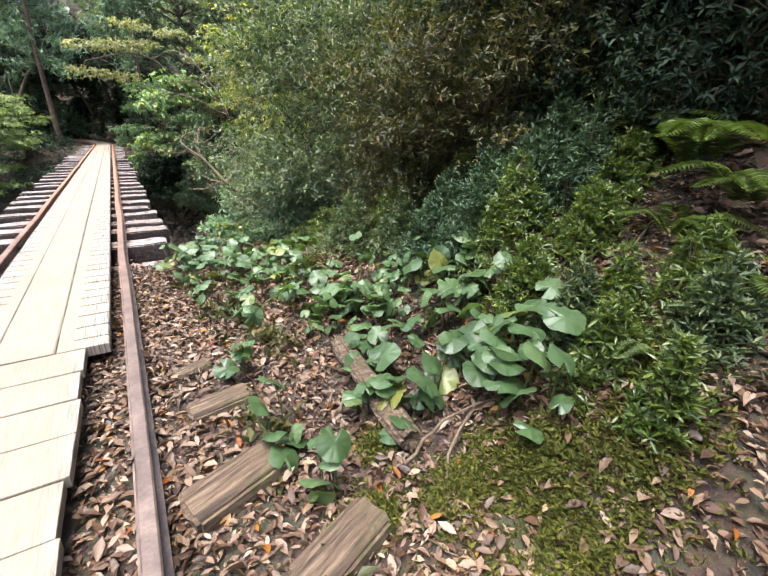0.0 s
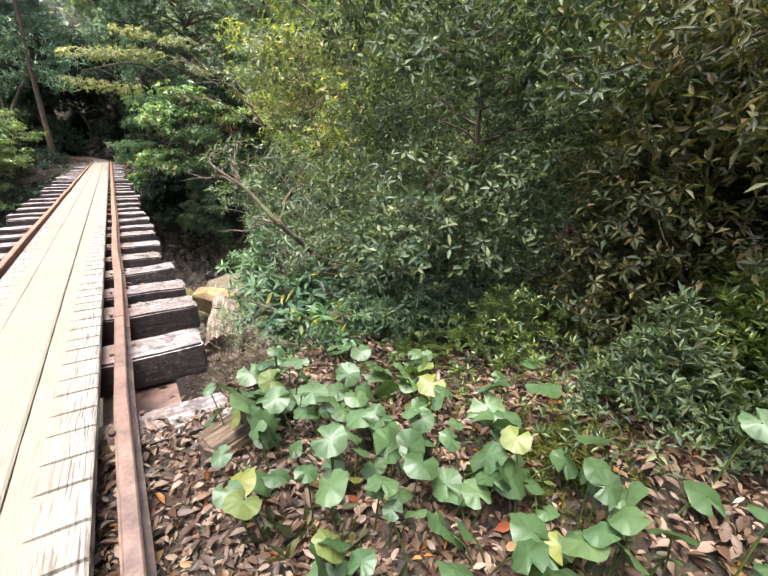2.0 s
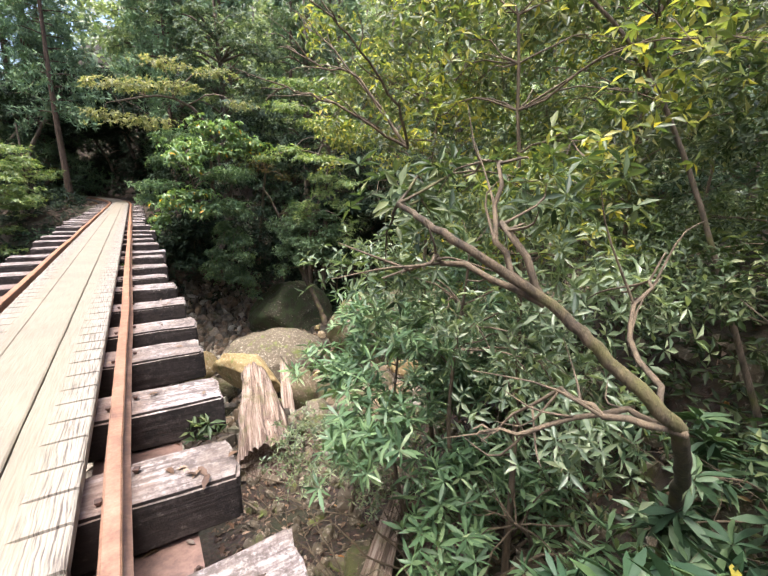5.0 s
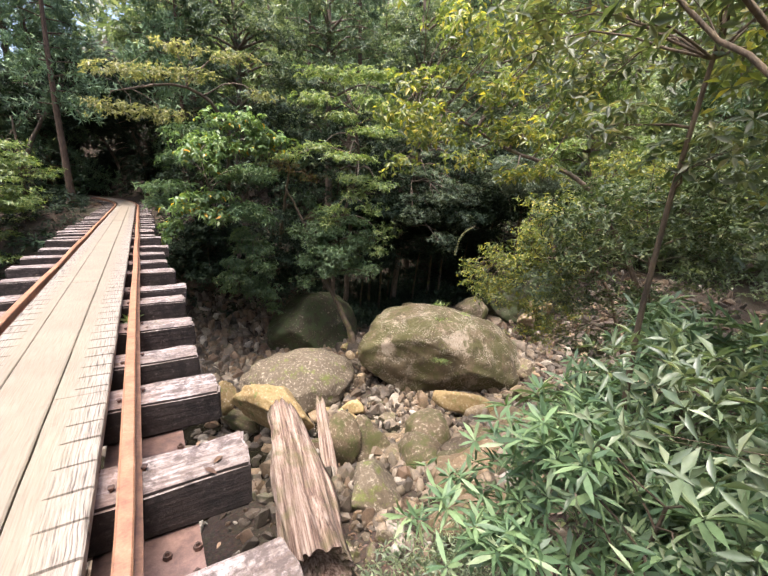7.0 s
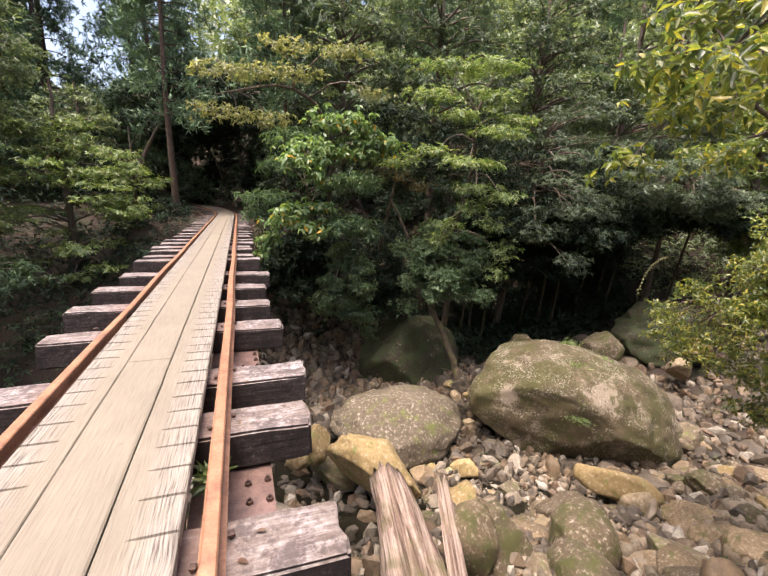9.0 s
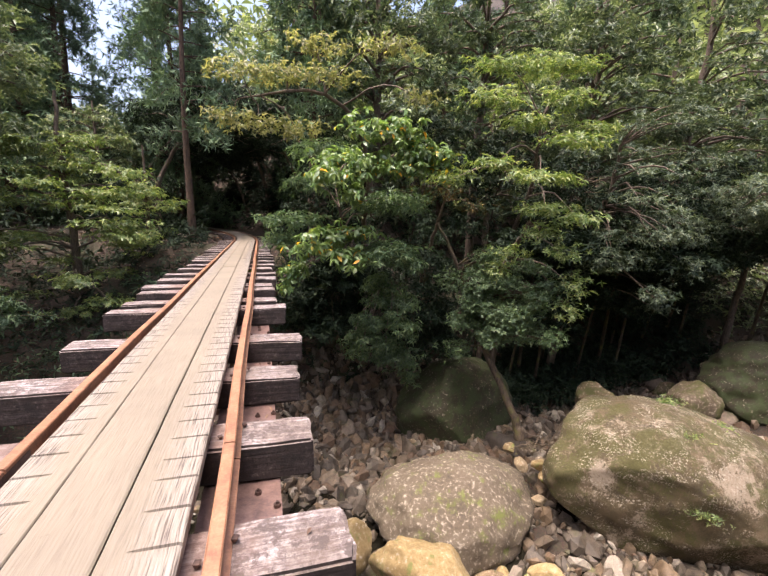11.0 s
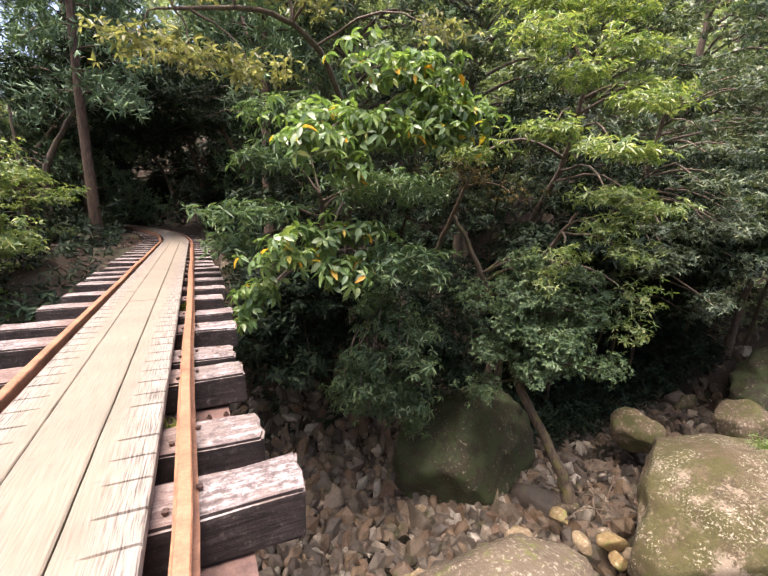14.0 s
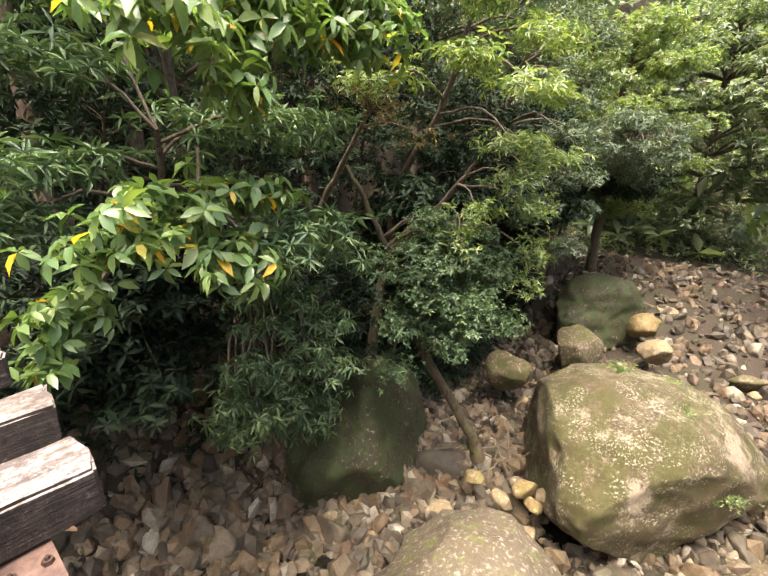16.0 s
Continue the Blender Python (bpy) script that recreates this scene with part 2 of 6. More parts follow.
def river_stone(nt, p):
    v = world_coords(nt)
    oi = nt.nodes.new("ShaderNodeObjectInfo")
    g = nt.nodes.new("ShaderNodeNewGeometry")
    mix = nt.nodes.new("ShaderNodeMath")
    mix.operation = "ADD"
    nt.links.new(oi.outputs["Random"], mix.inputs[0])
    nt.links.new(g.outputs["Random Per Island"], mix.inputs[1])
    fr = nt.nodes.new("ShaderNodeMath")
    fr.operation = "FRACT"
    nt.links.new(mix.outputs[0], fr.inputs[0])
    col = ramp(nt, fr.outputs[0], [(0.0, (0.034, 0.026, 0.018)), (0.25, (0.092, 0.070, 0.048)), (0.45, (0.060, 0.048, 0.035)), (0.62, (0.135, 0.092, 0.052)), (0.76, (0.088, 0.053, 0.030)), (0.90, (0.160, 0.126, 0.088)), (1.0, (0.27, 0.24, 0.19))])
    a = noise_tex(nt, v, 6, 5, 0.7)
    fine = noise_tex(nt, v, 55, 3)
    col = mixc(nt, 1.0, col, ramp(nt, a, [(0.3, (0.55, 0.55, 0.55)), (0.7, (1.4, 1.4, 1.4))]), "MULTIPLY")
    col = mixc(nt, 0.5, col, mixc(nt, 1.0, col, ramp(nt, fine, [(0.3, (0.55, 0.55, 0.55)), (0.7, (1.4, 1.4, 1.4))]), "MULTIPLY"))
    moss = noise_tex(nt, v, 2.3, 4)
    col = mixc(nt, ramp(nt, moss, [(0.60, (0, 0, 0)), (0.70, (0.75, 0.75, 0.75))]), col, (0.05, 0.05, 0.014))
    nt.links.new(col, p.inputs["Base Color"])
    bump(nt, p, mixc(nt, 0.5, a, fine), 0.6, 0.02)


def river_tone(nt, p):
    """Dry water-worn pebbles, each of its own tan, grey or pinkish tone."""
    g = nt.nodes.new("ShaderNodeNewGeometry")
    col = ramp(nt, g.outputs["Random Per Island"], [(0.0, (0.10, 0.078, 0.05)), (0.3, (0.19, 0.15, 0.105)), (0.55, (0.15, 0.105, 0.06)), (0.85, (0.22, 0.178, 0.132)), (1.0, (0.31, 0.28, 0.235))])
    v = world_coords(nt)
    a = noise_tex(nt, v, 30, 4, 0.7)
    col = mixc(nt, 1.0, col, ramp(nt, a, [(0.3, (0.6, 0.6, 0.6)), (0.7, (1.3, 1.3, 1.3))]), "MULTIPLY")
    nt.links.new(col, p.inputs["Base Color"])
    bump(nt, p, a, 0.5, 0.01)


def earth(nt, p):
    v = world_coords(nt)
    a = noise_tex(nt, v, 0.8, 5)
    b = noise_tex(nt, v, 17, 5, 0.7)
    vor = node(nt, "ShaderNodeTexVoronoi", Scale=26)
    nt.links.new(v, vor.inputs["Vector"])
    col = ramp(nt, b, [(0.3, (0.014, 0.010, 0.006)), (0.55, (0.045, 0.029, 0.018)), (0.75, (0.09, 0.06, 0.038))])
    col = mixc(nt, 0.35, col, mixc(nt, 1.0, col, vor.outputs["Color"], "MULTIPLY"))
    col = mixc(nt, ramp(nt, a, [(0.5, (0, 0, 0)), (0.68, (0.7, 0.7, 0.7))]), col, (0.025, 0.032, 0.010))
    nt.links.new(col, p.inputs["Base Color"])
    bump(nt, p, b, 0.7, 0.03)


def bark(base, dark, moss=0.3):
    def build(nt, p):
        v = world_coords(nt, (1, 1, 0.22))
        a = noise_tex(nt, v, 26, 5, 0.7)
        b = noise_tex(nt, world_coords(nt), 4.0, 4)
        col = ramp(nt, a, [(0.33, dark), (0.62, base)])
        if moss:
            col = mixc(nt, ramp(nt, b, [(0.66 - 0.25 * moss, (0, 0, 0)), (0.74, (0.85, 0.85, 0.85))]), col, (0.10, 0.105, 0.018))
        nt.links.new(col, p.inputs["Base Color"])
        bump(nt, p, a, 0.7, 0.02)
    return build


def water_build(nt, p):
    p.inputs["Base Color"].default_value = (0.05, 0.045, 0.03, 1)
    p.inputs["Transmission Weight"].default_value = 0.75
    p.inputs["IOR"].default_value = 1.33
    bump(nt, p, noise_tex(nt, world_coords(nt), 5, 3), 0.12, 0.03)


BOARD = mat("weathered_board", wood_board, 0.7)
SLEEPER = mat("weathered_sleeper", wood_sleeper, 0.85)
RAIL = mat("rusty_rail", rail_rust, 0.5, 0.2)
STEEL = mat("rusted_girder", rust((0.155, 0.095, 0.078), (0.24, 0.15, 0.125), (0.07, 0.045, 0.04)), 0.45, 0.2)
BOLT = mat("dark_rust", rust((0.07, 0.04, 0.03), (0.12, 0.06, 0.045), (0.03, 0.02, 0.018)), 0.6, 0.4)
BOULDER = mat("mossy_boulder", stone([(0.3, (0.030, 0.022, 0.012)), (0.5, (0.090, 0.068, 0.042)), (0.7, (0.18, 0.148, 0.105))], 0.62, (0.040, 0.040, 0.009), lichen=1.0), 0.85)
BOULDER_PALE = mat("pale_boulder", stone([(0.3, (0.087, 0.065, 0.040)), (0.5, (0.186, 0.146, 0.093)), (0.7, (0.285, 0.236, 0.167))], 0.25, lichen=0.9), 0.85)
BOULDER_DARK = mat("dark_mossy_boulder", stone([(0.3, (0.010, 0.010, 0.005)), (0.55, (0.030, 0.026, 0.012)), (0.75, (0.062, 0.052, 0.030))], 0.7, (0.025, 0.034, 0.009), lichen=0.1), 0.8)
GREAT_BOULDER = mat("great_boulder", great_boulder, 0.85)
ROCK = mat("river_rock", river_stone, 0.7)
YELLOW_ROCK = mat("ochre_rock", stone([(0.3, (0.088, 0.058, 0.022)), (0.5, (0.176, 0.129, 0.058)), (0.7, (0.272, 0.218, 0.122))], 0.2, lichen=0.3), 0.8)
GROUND = mat("forest_floor", earth, 0.95)
WATER = mat("stream_water", water_build, 0.06)
BARK = mat("grey_brown_bark", bark((0.160, 0.120, 0.088), (0.040, 0.029, 0.021), 0.25), 0.9)
BARK_MOSS = mat("mossy_bark", bark((0.085, 0.060, 0.036), (0.022, 0.015, 0.010), 0.6), 0.9)
BARK_RED = mat("cedar_bark", bark((0.106, 0.068, 0.046), (0.032, 0.021, 0.014), 0.0), 0.95)
TWIG = mat("twig", bark((0.132, 0.096, 0.060), (0.042, 0.030, 0.020), 0.0), 0.9)



def driftwood(nt, p):
    st = coords(nt, (17, 17, 0.45))
    a = noise_tex(nt, st, 1.2, 8, 0.75)
    b = noise_tex(nt, coords(nt), 2.2, 3)
    col = ramp(nt, a, [(0.38, (0.045, 0.024, 0.016)), (0.47, (0.15, 0.095, 0.070)), (0.56, (0.30, 0.225, 0.178)), (0.68, (0.40, 0.335, 0.285))])
    col = mixc(nt, ramp(nt, b, [(0.5, (0, 0, 0)), (0.7, (0.7, 0.7, 0.7))]), col, (0.10, 0.09, 0.03))
    nt.links.new(col, p.inputs["Base Color"])
    bump(nt, p, a, 0.9, 0.03)



def rotten(nt, p):
    v = coords(nt, (2.5, 34, 34))
    a = noise_tex(nt, v, 1.4, 6, 0.75)
    b = noise_tex(nt, coords(nt), 9, 5, 0.7)
    col = ramp(nt, a, [(0.36, (0.022, 0.014, 0.009)), (0.5, (0.095, 0.060, 0.036)), (0.66, (0.20, 0.145, 0.095))])
    col = mixc(nt, ramp(nt, b, [(0.54, (0, 0, 0)), (0.64, (0.8, 0.8, 0.8))]), col, (0.055, 0.055, 0.014))
    nt.links.new(col, p.inputs["Base Color"])
    bump(nt, p, a, 1.0, 0.02)


ROTTEN = mat("rotten_wood", rotten, 0.9)
DEADWOOD = mat("bleached_driftwood", driftwood, 0.85)
L_BUSH = leaf_mat("small_dark_leaves", [(0.0, (0.023, 0.041, 0.021)), (0.5, (0.065, 0.095, 0.045)), (0.85, (0.110, 0.142, 0.068)), (1.0, (0.185, 0.200, 0.100))], 0.5, 0.35, 0.35)
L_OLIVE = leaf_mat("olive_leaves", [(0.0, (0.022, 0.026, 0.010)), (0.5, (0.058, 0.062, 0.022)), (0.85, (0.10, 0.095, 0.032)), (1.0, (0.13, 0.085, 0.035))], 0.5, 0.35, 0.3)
L_GLOSSY = leaf_mat("glossy_narrow_leaves", [(0.0, (0.059, 0.109, 0.060)), (0.5, (0.106, 0.176, 0.089)), (0.9, (0.180, 0.264, 0.134)), (1.0, (0.254, 0.313, 0.181))], 0.42, 0.25, 0.4)
L_LIGHT = leaf_mat("bright_green_leaves", [(0.0, (0.091, 0.165, 0.060)), (0.6, (0.159, 0.244, 0.094)), (0.955, (0.228, 0.299, 0.110)), (0.97, (0.606, 0.426, 0.051)), (1.0, (0.728, 0.347, 0.034))])
L_LIME = leaf_mat("fresh_green_leaves", [(0.0, (0.083, 0.144, 0.053)), (0.6, (0.175, 0.239, 0.087)), (1.0, (0.294, 0.323, 0.132))])
L_YELLOW = leaf_mat("yellowing_leaves", [(0.0, (0.066, 0.103, 0.038)), (0.5, (0.155, 0.188, 0.063)), (0.85, (0.276, 0.279, 0.076)), (1.0, (0.420, 0.353, 0.063))], through=0.5)
L_SAGE = leaf_mat("olive_yellow_leaves", [(0.0, (0.052, 0.078, 0.040)), (0.5, (0.105, 0.130, 0.066)), (0.85, (0.170, 0.185, 0.092)), (1.0, (0.27, 0.245, 0.09))], through=0.45)
L_DARKGLOSS = leaf_mat("glossy_dark_leaves", [(0.0, (0.026, 0.056, 0.031)), (0.6, (0.052, 0.100, 0.050)), (0.96, (0.092, 0.145, 0.065)), (1.0, (0.30, 0.25, 0.05))], 0.45, 0.2, 0.38)
L_SAPLING = leaf_mat("yellowing_broad_leaves", [(0.0, (0.05, 0.115, 0.045)), (0.75, (0.085, 0.16, 0.055)), (0.85, (0.20, 0.22, 0.05)), (1.0, (0.36, 0.26, 0.06))], 0.35, 0.4)
L_PALE = leaf_mat("pale_autumn_leaves", [(0.0, (0.13, 0.145, 0.075)), (0.5, (0.22, 0.225, 0.12)), (1.0, (0.32, 0.30, 0.17))], through=0.5)
# Deep green, also picked to put shade into the colour of some shrubs.
L_DARK = leaf_mat("deep_green_shade_leaves", [(0.0, (0.026, 0.054, 0.030)), (0.6, (0.051, 0.089, 0.046)), (1.0, (0.089, 0.134, 0.065))], 0.55, 0.2, 0.3)
# Near-black tone: the deep shade of gaps and hollows, put into leaf colour.
L_SHADE = leaf_mat("shade_toned_leaves", [(0.0, (0.008, 0.017, 0.011)), (0.6, (0.019, 0.034, 0.020)), (1.0, (0.040, 0.060, 0.032))], 0.65, 0.1, 0.15)
L_MID = leaf_mat("mid_green_leaves", [(0.0, (0.050, 0.092, 0.048)), (0.6, (0.094, 0.150, 0.074)), (1.0, (0.16, 0.22, 0.10))], 0.42, 0.3, 0.4)
L_TEAL = leaf_mat("dull_green_leaves", [(0.0, (0.045, 0.072, 0.052)), (0.6, (0.096, 0.132, 0.092)), (1.0, (0.19, 0.22, 0.15))], 0.55, 0.25, 0.3)
L_GREY = leaf_mat("grey_green_leaves", [(0.0, (0.089, 0.126, 0.082)), (0.6, (0.164, 0.214, 0.132)), (1.0, (0.277, 0.314, 0.205))])
L_CEDAR = leaf_mat("cedar_needles", [(0.0, (0.075, 0.133, 0.077)), (0.6, (0.129, 0.214, 0.124)), (1.0, (0.204, 0.290, 0.151))], 0.7, 0.15)
L_ROUND = leaf_mat("coltsfoot_leaves", [(0.0, (0.048, 0.086, 0.030)), (0.5, (0.071, 0.122, 0.050)), (0.9, (0.095, 0.149, 0.060)), (1.0, (0.190, 0.191, 0.040))], 0.45, 0.35, single=True)
L_SHRUBLET = leaf_mat("bright_small_leaves", [(0.0, (0.040, 0.072, 0.016)), (0.6, (0.090, 0.130, 0.028)), (1.0, (0.160, 0.190, 0.042))])
L_FERN = leaf_mat("fern_fronds", [(0.0, (0.042, 0.071, 0.015)), (1.0, (0.092, 0.126, 0.030))])
L_MOSS = leaf_mat("moss", [(0.0, (0.046, 0.057, 0.011)), (0.6, (0.080, 0.083, 0.015)), (1.0, (0.126, 0.120, 0.023))], 0.8, 0.3, 0.2)
L_DRY = leaf_mat("dry_fallen_leaves", [(0.0, (0.033, 0.017, 0.010)), (0.3, (0.079, 0.041, 0.025)), (0.6, (0.124, 0.073, 0.046)), (0.85, (0.199, 0.132, 0.096)), (0.96, (0.248, 0.182, 0.141)), (0.98, (0.248, 0.116, 0.012)), (1.0, (0.149, 0.025, 0.008))], 0.5, 0.1, 0.4)
L_BROWN = leaf_mat("withered_leaves", [(0.0, (0.084, 0.053, 0.023)), (0.5, (0.137, 0.095, 0.037)), (1.0, (0.126, 0.126, 0.032))], 0.6, 0.25, 0.3)


# ---- makers ----
def finish(me, material, name, parent=None, label="", smooth=False, flat=False):
    me.materials.append(material)
    if flat:
        me.polygons.foreach_set("use_smooth", [False] * len(me.polygons))
    if smooth:
        me.polygons.foreach_set("use_smooth", [True] * len(me.polygons))
    ob = new(name, me)
    if parent is not None:
        ob.parent = parent
    if label:
        tagged(ob, label)
    return ob


def part(name, bm, material, parent=None, label="", smooth=False):
    me = bpy.data.meshes.new(name)
    bm.to_mesh(me)
    bm.free()
    return finish(me, material, name, parent, label, smooth)


def raw(name, verts, faces, material, parent=None, label="", smooth=False, flat=False):
    """verts: n x 3 array; faces: m x k array, or several such arrays."""
    me = bpy.data.meshes.new(name)
    verts = np.asarray(verts, dtype=np.float32)
    groups = faces if isinstance(faces, list) else [faces]
    groups = [np.asarray(g, dtype=np.int32) for g in groups if len(g)]
    me.vertices.add(len(verts))
    me.vertices.foreach_set("co", verts.ravel())
    loops = np.concatenate([g.ravel() for g in groups])
    sizes = np.concatenate([np.full(len(g), g.shape[1], dtype=np.int32) for g in groups])
    starts = np.concatenate([[0], np.cumsum(sizes)[:-1]]).astype(np.int32)
    me.loops.add(len(loops))
    me.loops.foreach_set("vertex_index", loops)
    me.polygons.add(len(sizes))
    me.polygons.foreach_set("loop_start", starts)
    me.update(calc_edges=True)
    return finish(me, material, name, parent, label, smooth, flat)


def unit(v):
    return v / np.maximum(np.linalg.norm(v, axis=-1, keepdims=True), 1e-9)


def leaf_arrays(base, direction, up, length, width, kind="diamond", droop=0.15, fold=0.25):
    """Blades from base along direction; up is roughly the upper side."""
    n = len(base)
    d = unit(direction)
    s = unit(np.cross(d, up))
    u = np.cross(s, d)
    L, W = length[:, None], width[:, None]
    if kind == "diamond":
        v = np.stack([base, base + d * L * 0.45 + s * W * 0.5 + u * W * fold, base + d * L - u * L * droop, base + d * L * 0.45 - s * W * 0.5 + u * W * fold], 1)
        i = np.arange(n)[:, None] * 4
        return v.reshape(-1, 3), np.concatenate([i + [0, 1, 2], i + [0, 2, 3]])
    v = np.stack([base, base + d * L * 0.25 + s * W * 0.36 + u * W * fold, base + d * L * 0.62 + s * W * 0.46 + u * (W * fold - L * droop * 0.4),
                  base + d * L - u * L * droop, base + d * L * 0.62 - s * W * 0.46 + u * (W * fold - L * droop * 0.4), base + d * L * 0.25 - s * W * 0.36 + u * W * fold,
                  base + d * L * 0.45 - u * L * droop * 0.2], 1)
    i = np.arange(n)[:, None] * 7
    return v.reshape(-1, 3), [np.concatenate([i + [0, 1, 2, 6], i + [6, 2, 3, 4], i + [0, 6, 4, 5]])]


def rosettes(rng, centre, axis, k, length, width, lift=(15, 22)):
    """k blades round each centre, standing off its axis by an angle of lift degrees."""
    n = len(centre)
    axis = unit(axis)
    helper = np.where(np.abs(axis[:, 2:3]) > 0.9, [[1.0, 0, 0]], [[0, 0, 1.0]])
    a = unit(np.cross(axis, helper))
    b = np.cross(axis, a)
    ang = (np.arange(k)[None] + rng.uniform(0, 1, (n, 1))) * (2 * np.pi / k) + rng.normal(0, 0.25, (n, k))
    el = np.radians(rng.normal(lift[0], lift[1], (n, k)))
    rad = a[:, None] * np.cos(ang)[..., None] + b[:, None] * np.sin(ang)[..., None]
    d = rad * np.cos(el)[..., None] + axis[:, None] * np.sin(el)[..., None]
    base = np.repeat(centre[:, None], k, 1) + d * 0.004
    up = np.repeat(axis[:, None], k, 1) + rng.normal(0, 0.3, (n, k, 3))
    size = rng.uniform(0.65, 1.2, (n, k))
    return base.reshape(-1, 3), d.reshape(-1, 3), up.reshape(-1, 3), (size * length).ravel(), (size * width * rng.uniform(0.8, 1.2, (n, k))).ravel()


def tube_arrays(points, radii, sides=6):
    p = np.asarray(points, float)
    r = np.asarray(radii, float)
    t = unit(np.gradient(p, axis=0))
    ref = np.array([0.31, 0.87, 0.12])
    a = unit(np.cross(t, ref))
    b = np.cross(t, a)
    ang = np.arange(sides) * 2 * np.pi / sides
    ring = a[:, None] * np.cos(ang)[None, :, None] + b[:, None] * np.sin(ang)[None, :, None]
    v = p[:, None] + ring * r[:, None, None]
    m = len(p)
    f = []
    for j in range(m - 1):
        for i in range(sides):
            f.append((j * sides + i, j * sides + (i + 1) % sides, (j + 1) * sides + (i + 1) % sides, (j + 1) * sides + i))
    return v.reshape(-1, 3), np.array(f)


def smooth_line(points, n, rng=None, wobble=0.0):
    p = np.asarray(points, float)
    q = np.vstack([2 * p[0] - p[1], p, 2 * p[-1] - p[-2]])
    out = []
    for t in np.linspace(0, len(p) - 1 - 1e-6, n):
        i = int(t)
        f = t - i
        a, b, c, d = q[i:i + 4]
        out.append(0.5 * (2 * b + (c - a) * f + (2 * a - 5 * b + 4 * c - d) * f * f + (3 * b - a - 3 * c + d) * f ** 3))
    out = np.array(out)
    if rng is not None:
        out[1:-1] += rng.normal(0, wobble, out[1:-1].shape)
    return out


def join_arrays(pieces):
    vs, fs, off = [], [], 0
    for v, f in pieces:
        vs.append(v)
        fs.append(np.asarray(f) + off)
        off += len(v)
    return np.concatenate(vs), np.concatenate(fs)


def pads_in(rng, centre, radii, n, size, flat=0.35):
    """n foliage pads spread through an ellipsoid, most of them towards its outside."""
    out = []
    tries = 0
    while len(out) < n and tries < 4000:
        tries += 1
        d = rng.normal(size=3)
        d /= np.linalg.norm(d)
        c = np.array(centre) + d * np.array(radii) * rng.uniform(0.25, 1.0) ** 0.5
        s = size * rng.uniform(0.7, 1.25)
        if all(np.linalg.norm((c - o[0]) / [1, 1, 0.6]) > 0.75 * size for o in out):
            out.append((c, (s, s * rng.uniform(0.75, 1.1), s * flat)))
    return out


def tree(name, label, trunk, radius, pads, leaf, leaf_size, per_area=60, k=6, seed=1, bark_mat=None, category="tree", kind_of_leaf="diamond", droop=0.15,
         lift=(10, 25), top_only=False, limbs=True, out=0.6, limb_r=0.3):
    """A tree or shrub: tapered trunk, a limb with twigs to every pad of foliage, and the crown's single leaves."""
    rng = np.random.default_rng(seed)
    bark_mat = bark_mat or BARK
    base = np.array(trunk[0], float)
    root = tagged(new(name), label, category)
    root.location = base
    far = base[1] > 24
    line = smooth_line(trunk, 6 * len(trunk), rng, radius * 0.12)
    taper = radius * (1 - 0.72 * np.linspace(0, 1, len(line))) * (1 + 0.35 * np.exp(-np.linspace(0, 1, len(line)) * 14))
    v, f = tube_arrays(line - base, taper, 9)
    raw("trunk", v, f, bark_mat, root, smooth=True)
    cs, axes = [], []
    for c, r in pads:
        c, r = np.array(c, float), np.array(r, float)
        area = r[0] * r[1] + 0.5 * (r[0] + r[1]) * r[2]
        n = max(5, int((1.0 if far else 1.4) * per_area * area))
        d = unit(rng.normal(size=(n, 3)))
        if top_only:
            d[:, 2] = np.abs(d[:, 2]) * np.where(rng.uniform(size=n) < 0.8, 1, -1)
        rr = rng.uniform(0.0, 1.0, (n, 1)) ** 0.4
        edge = 1 + 0.28 * np.sin(3 * np.arctan2(d[:, 1:2], d[:, 0:1]) + rng.uniform(0, 6)) + rng.normal(0, 0.1, (n, 1))
        q = c + d * r * rr * edge
        cs.append(q)
        axes.append(unit(unit((q - c) / r) * out + np.array([0, 0, 1.0]) + rng.normal(0, 0.25, (n, 3))))
        if limbs:
            j = int(np.argmin(np.linalg.norm((line - c) * [1, 1, 1.6] + [0, 0, 0.5 * r[0]], axis=1)))
            start = line[j]
            mid = start * 0.45 + c * 0.55 + np.array([0, 0, 0.12 * np.linalg.norm(c - start)]) + rng.normal(0, 0.04, 3)
            lim = smooth_line([start, mid, c - [0, 0, r[2] * 0.3]], 7, rng, 0.012)
            lr = max(0.006, min(taper[j] * 0.7, radius * limb_r))
            pieces = [tube_arrays(lim - base, np.linspace(lr, lr * 0.35, 7), 4 if far else 5)]
            for w in q[rng.permutation(n)[:0 if far else min(n, 5)]]:
                tip = np.array(w)
                st = lim[rng.integers(3, 7)]
                pieces.append(tube_arrays(smooth_line([st, (st + tip) / 2 + rng.normal(0, 0.03, 3), tip], 4) - base, np.linspace(lr * 0.35, lr * 0.12, 4), 3))
            v, f = join_arrays(pieces)
            raw("limb", v, f, bark_mat, root, smooth=True)
    cs, axes = np.concatenate(cs), np.concatenate(axes)
    arr = rosettes(rng, cs - base, axes, k, leaf_size[0], leaf_size[1], lift)
    v, f = leaf_arrays(*arr, kind=kind_of_leaf, droop=droop)
    raw("crown", v, f, leaf, root)
    return root


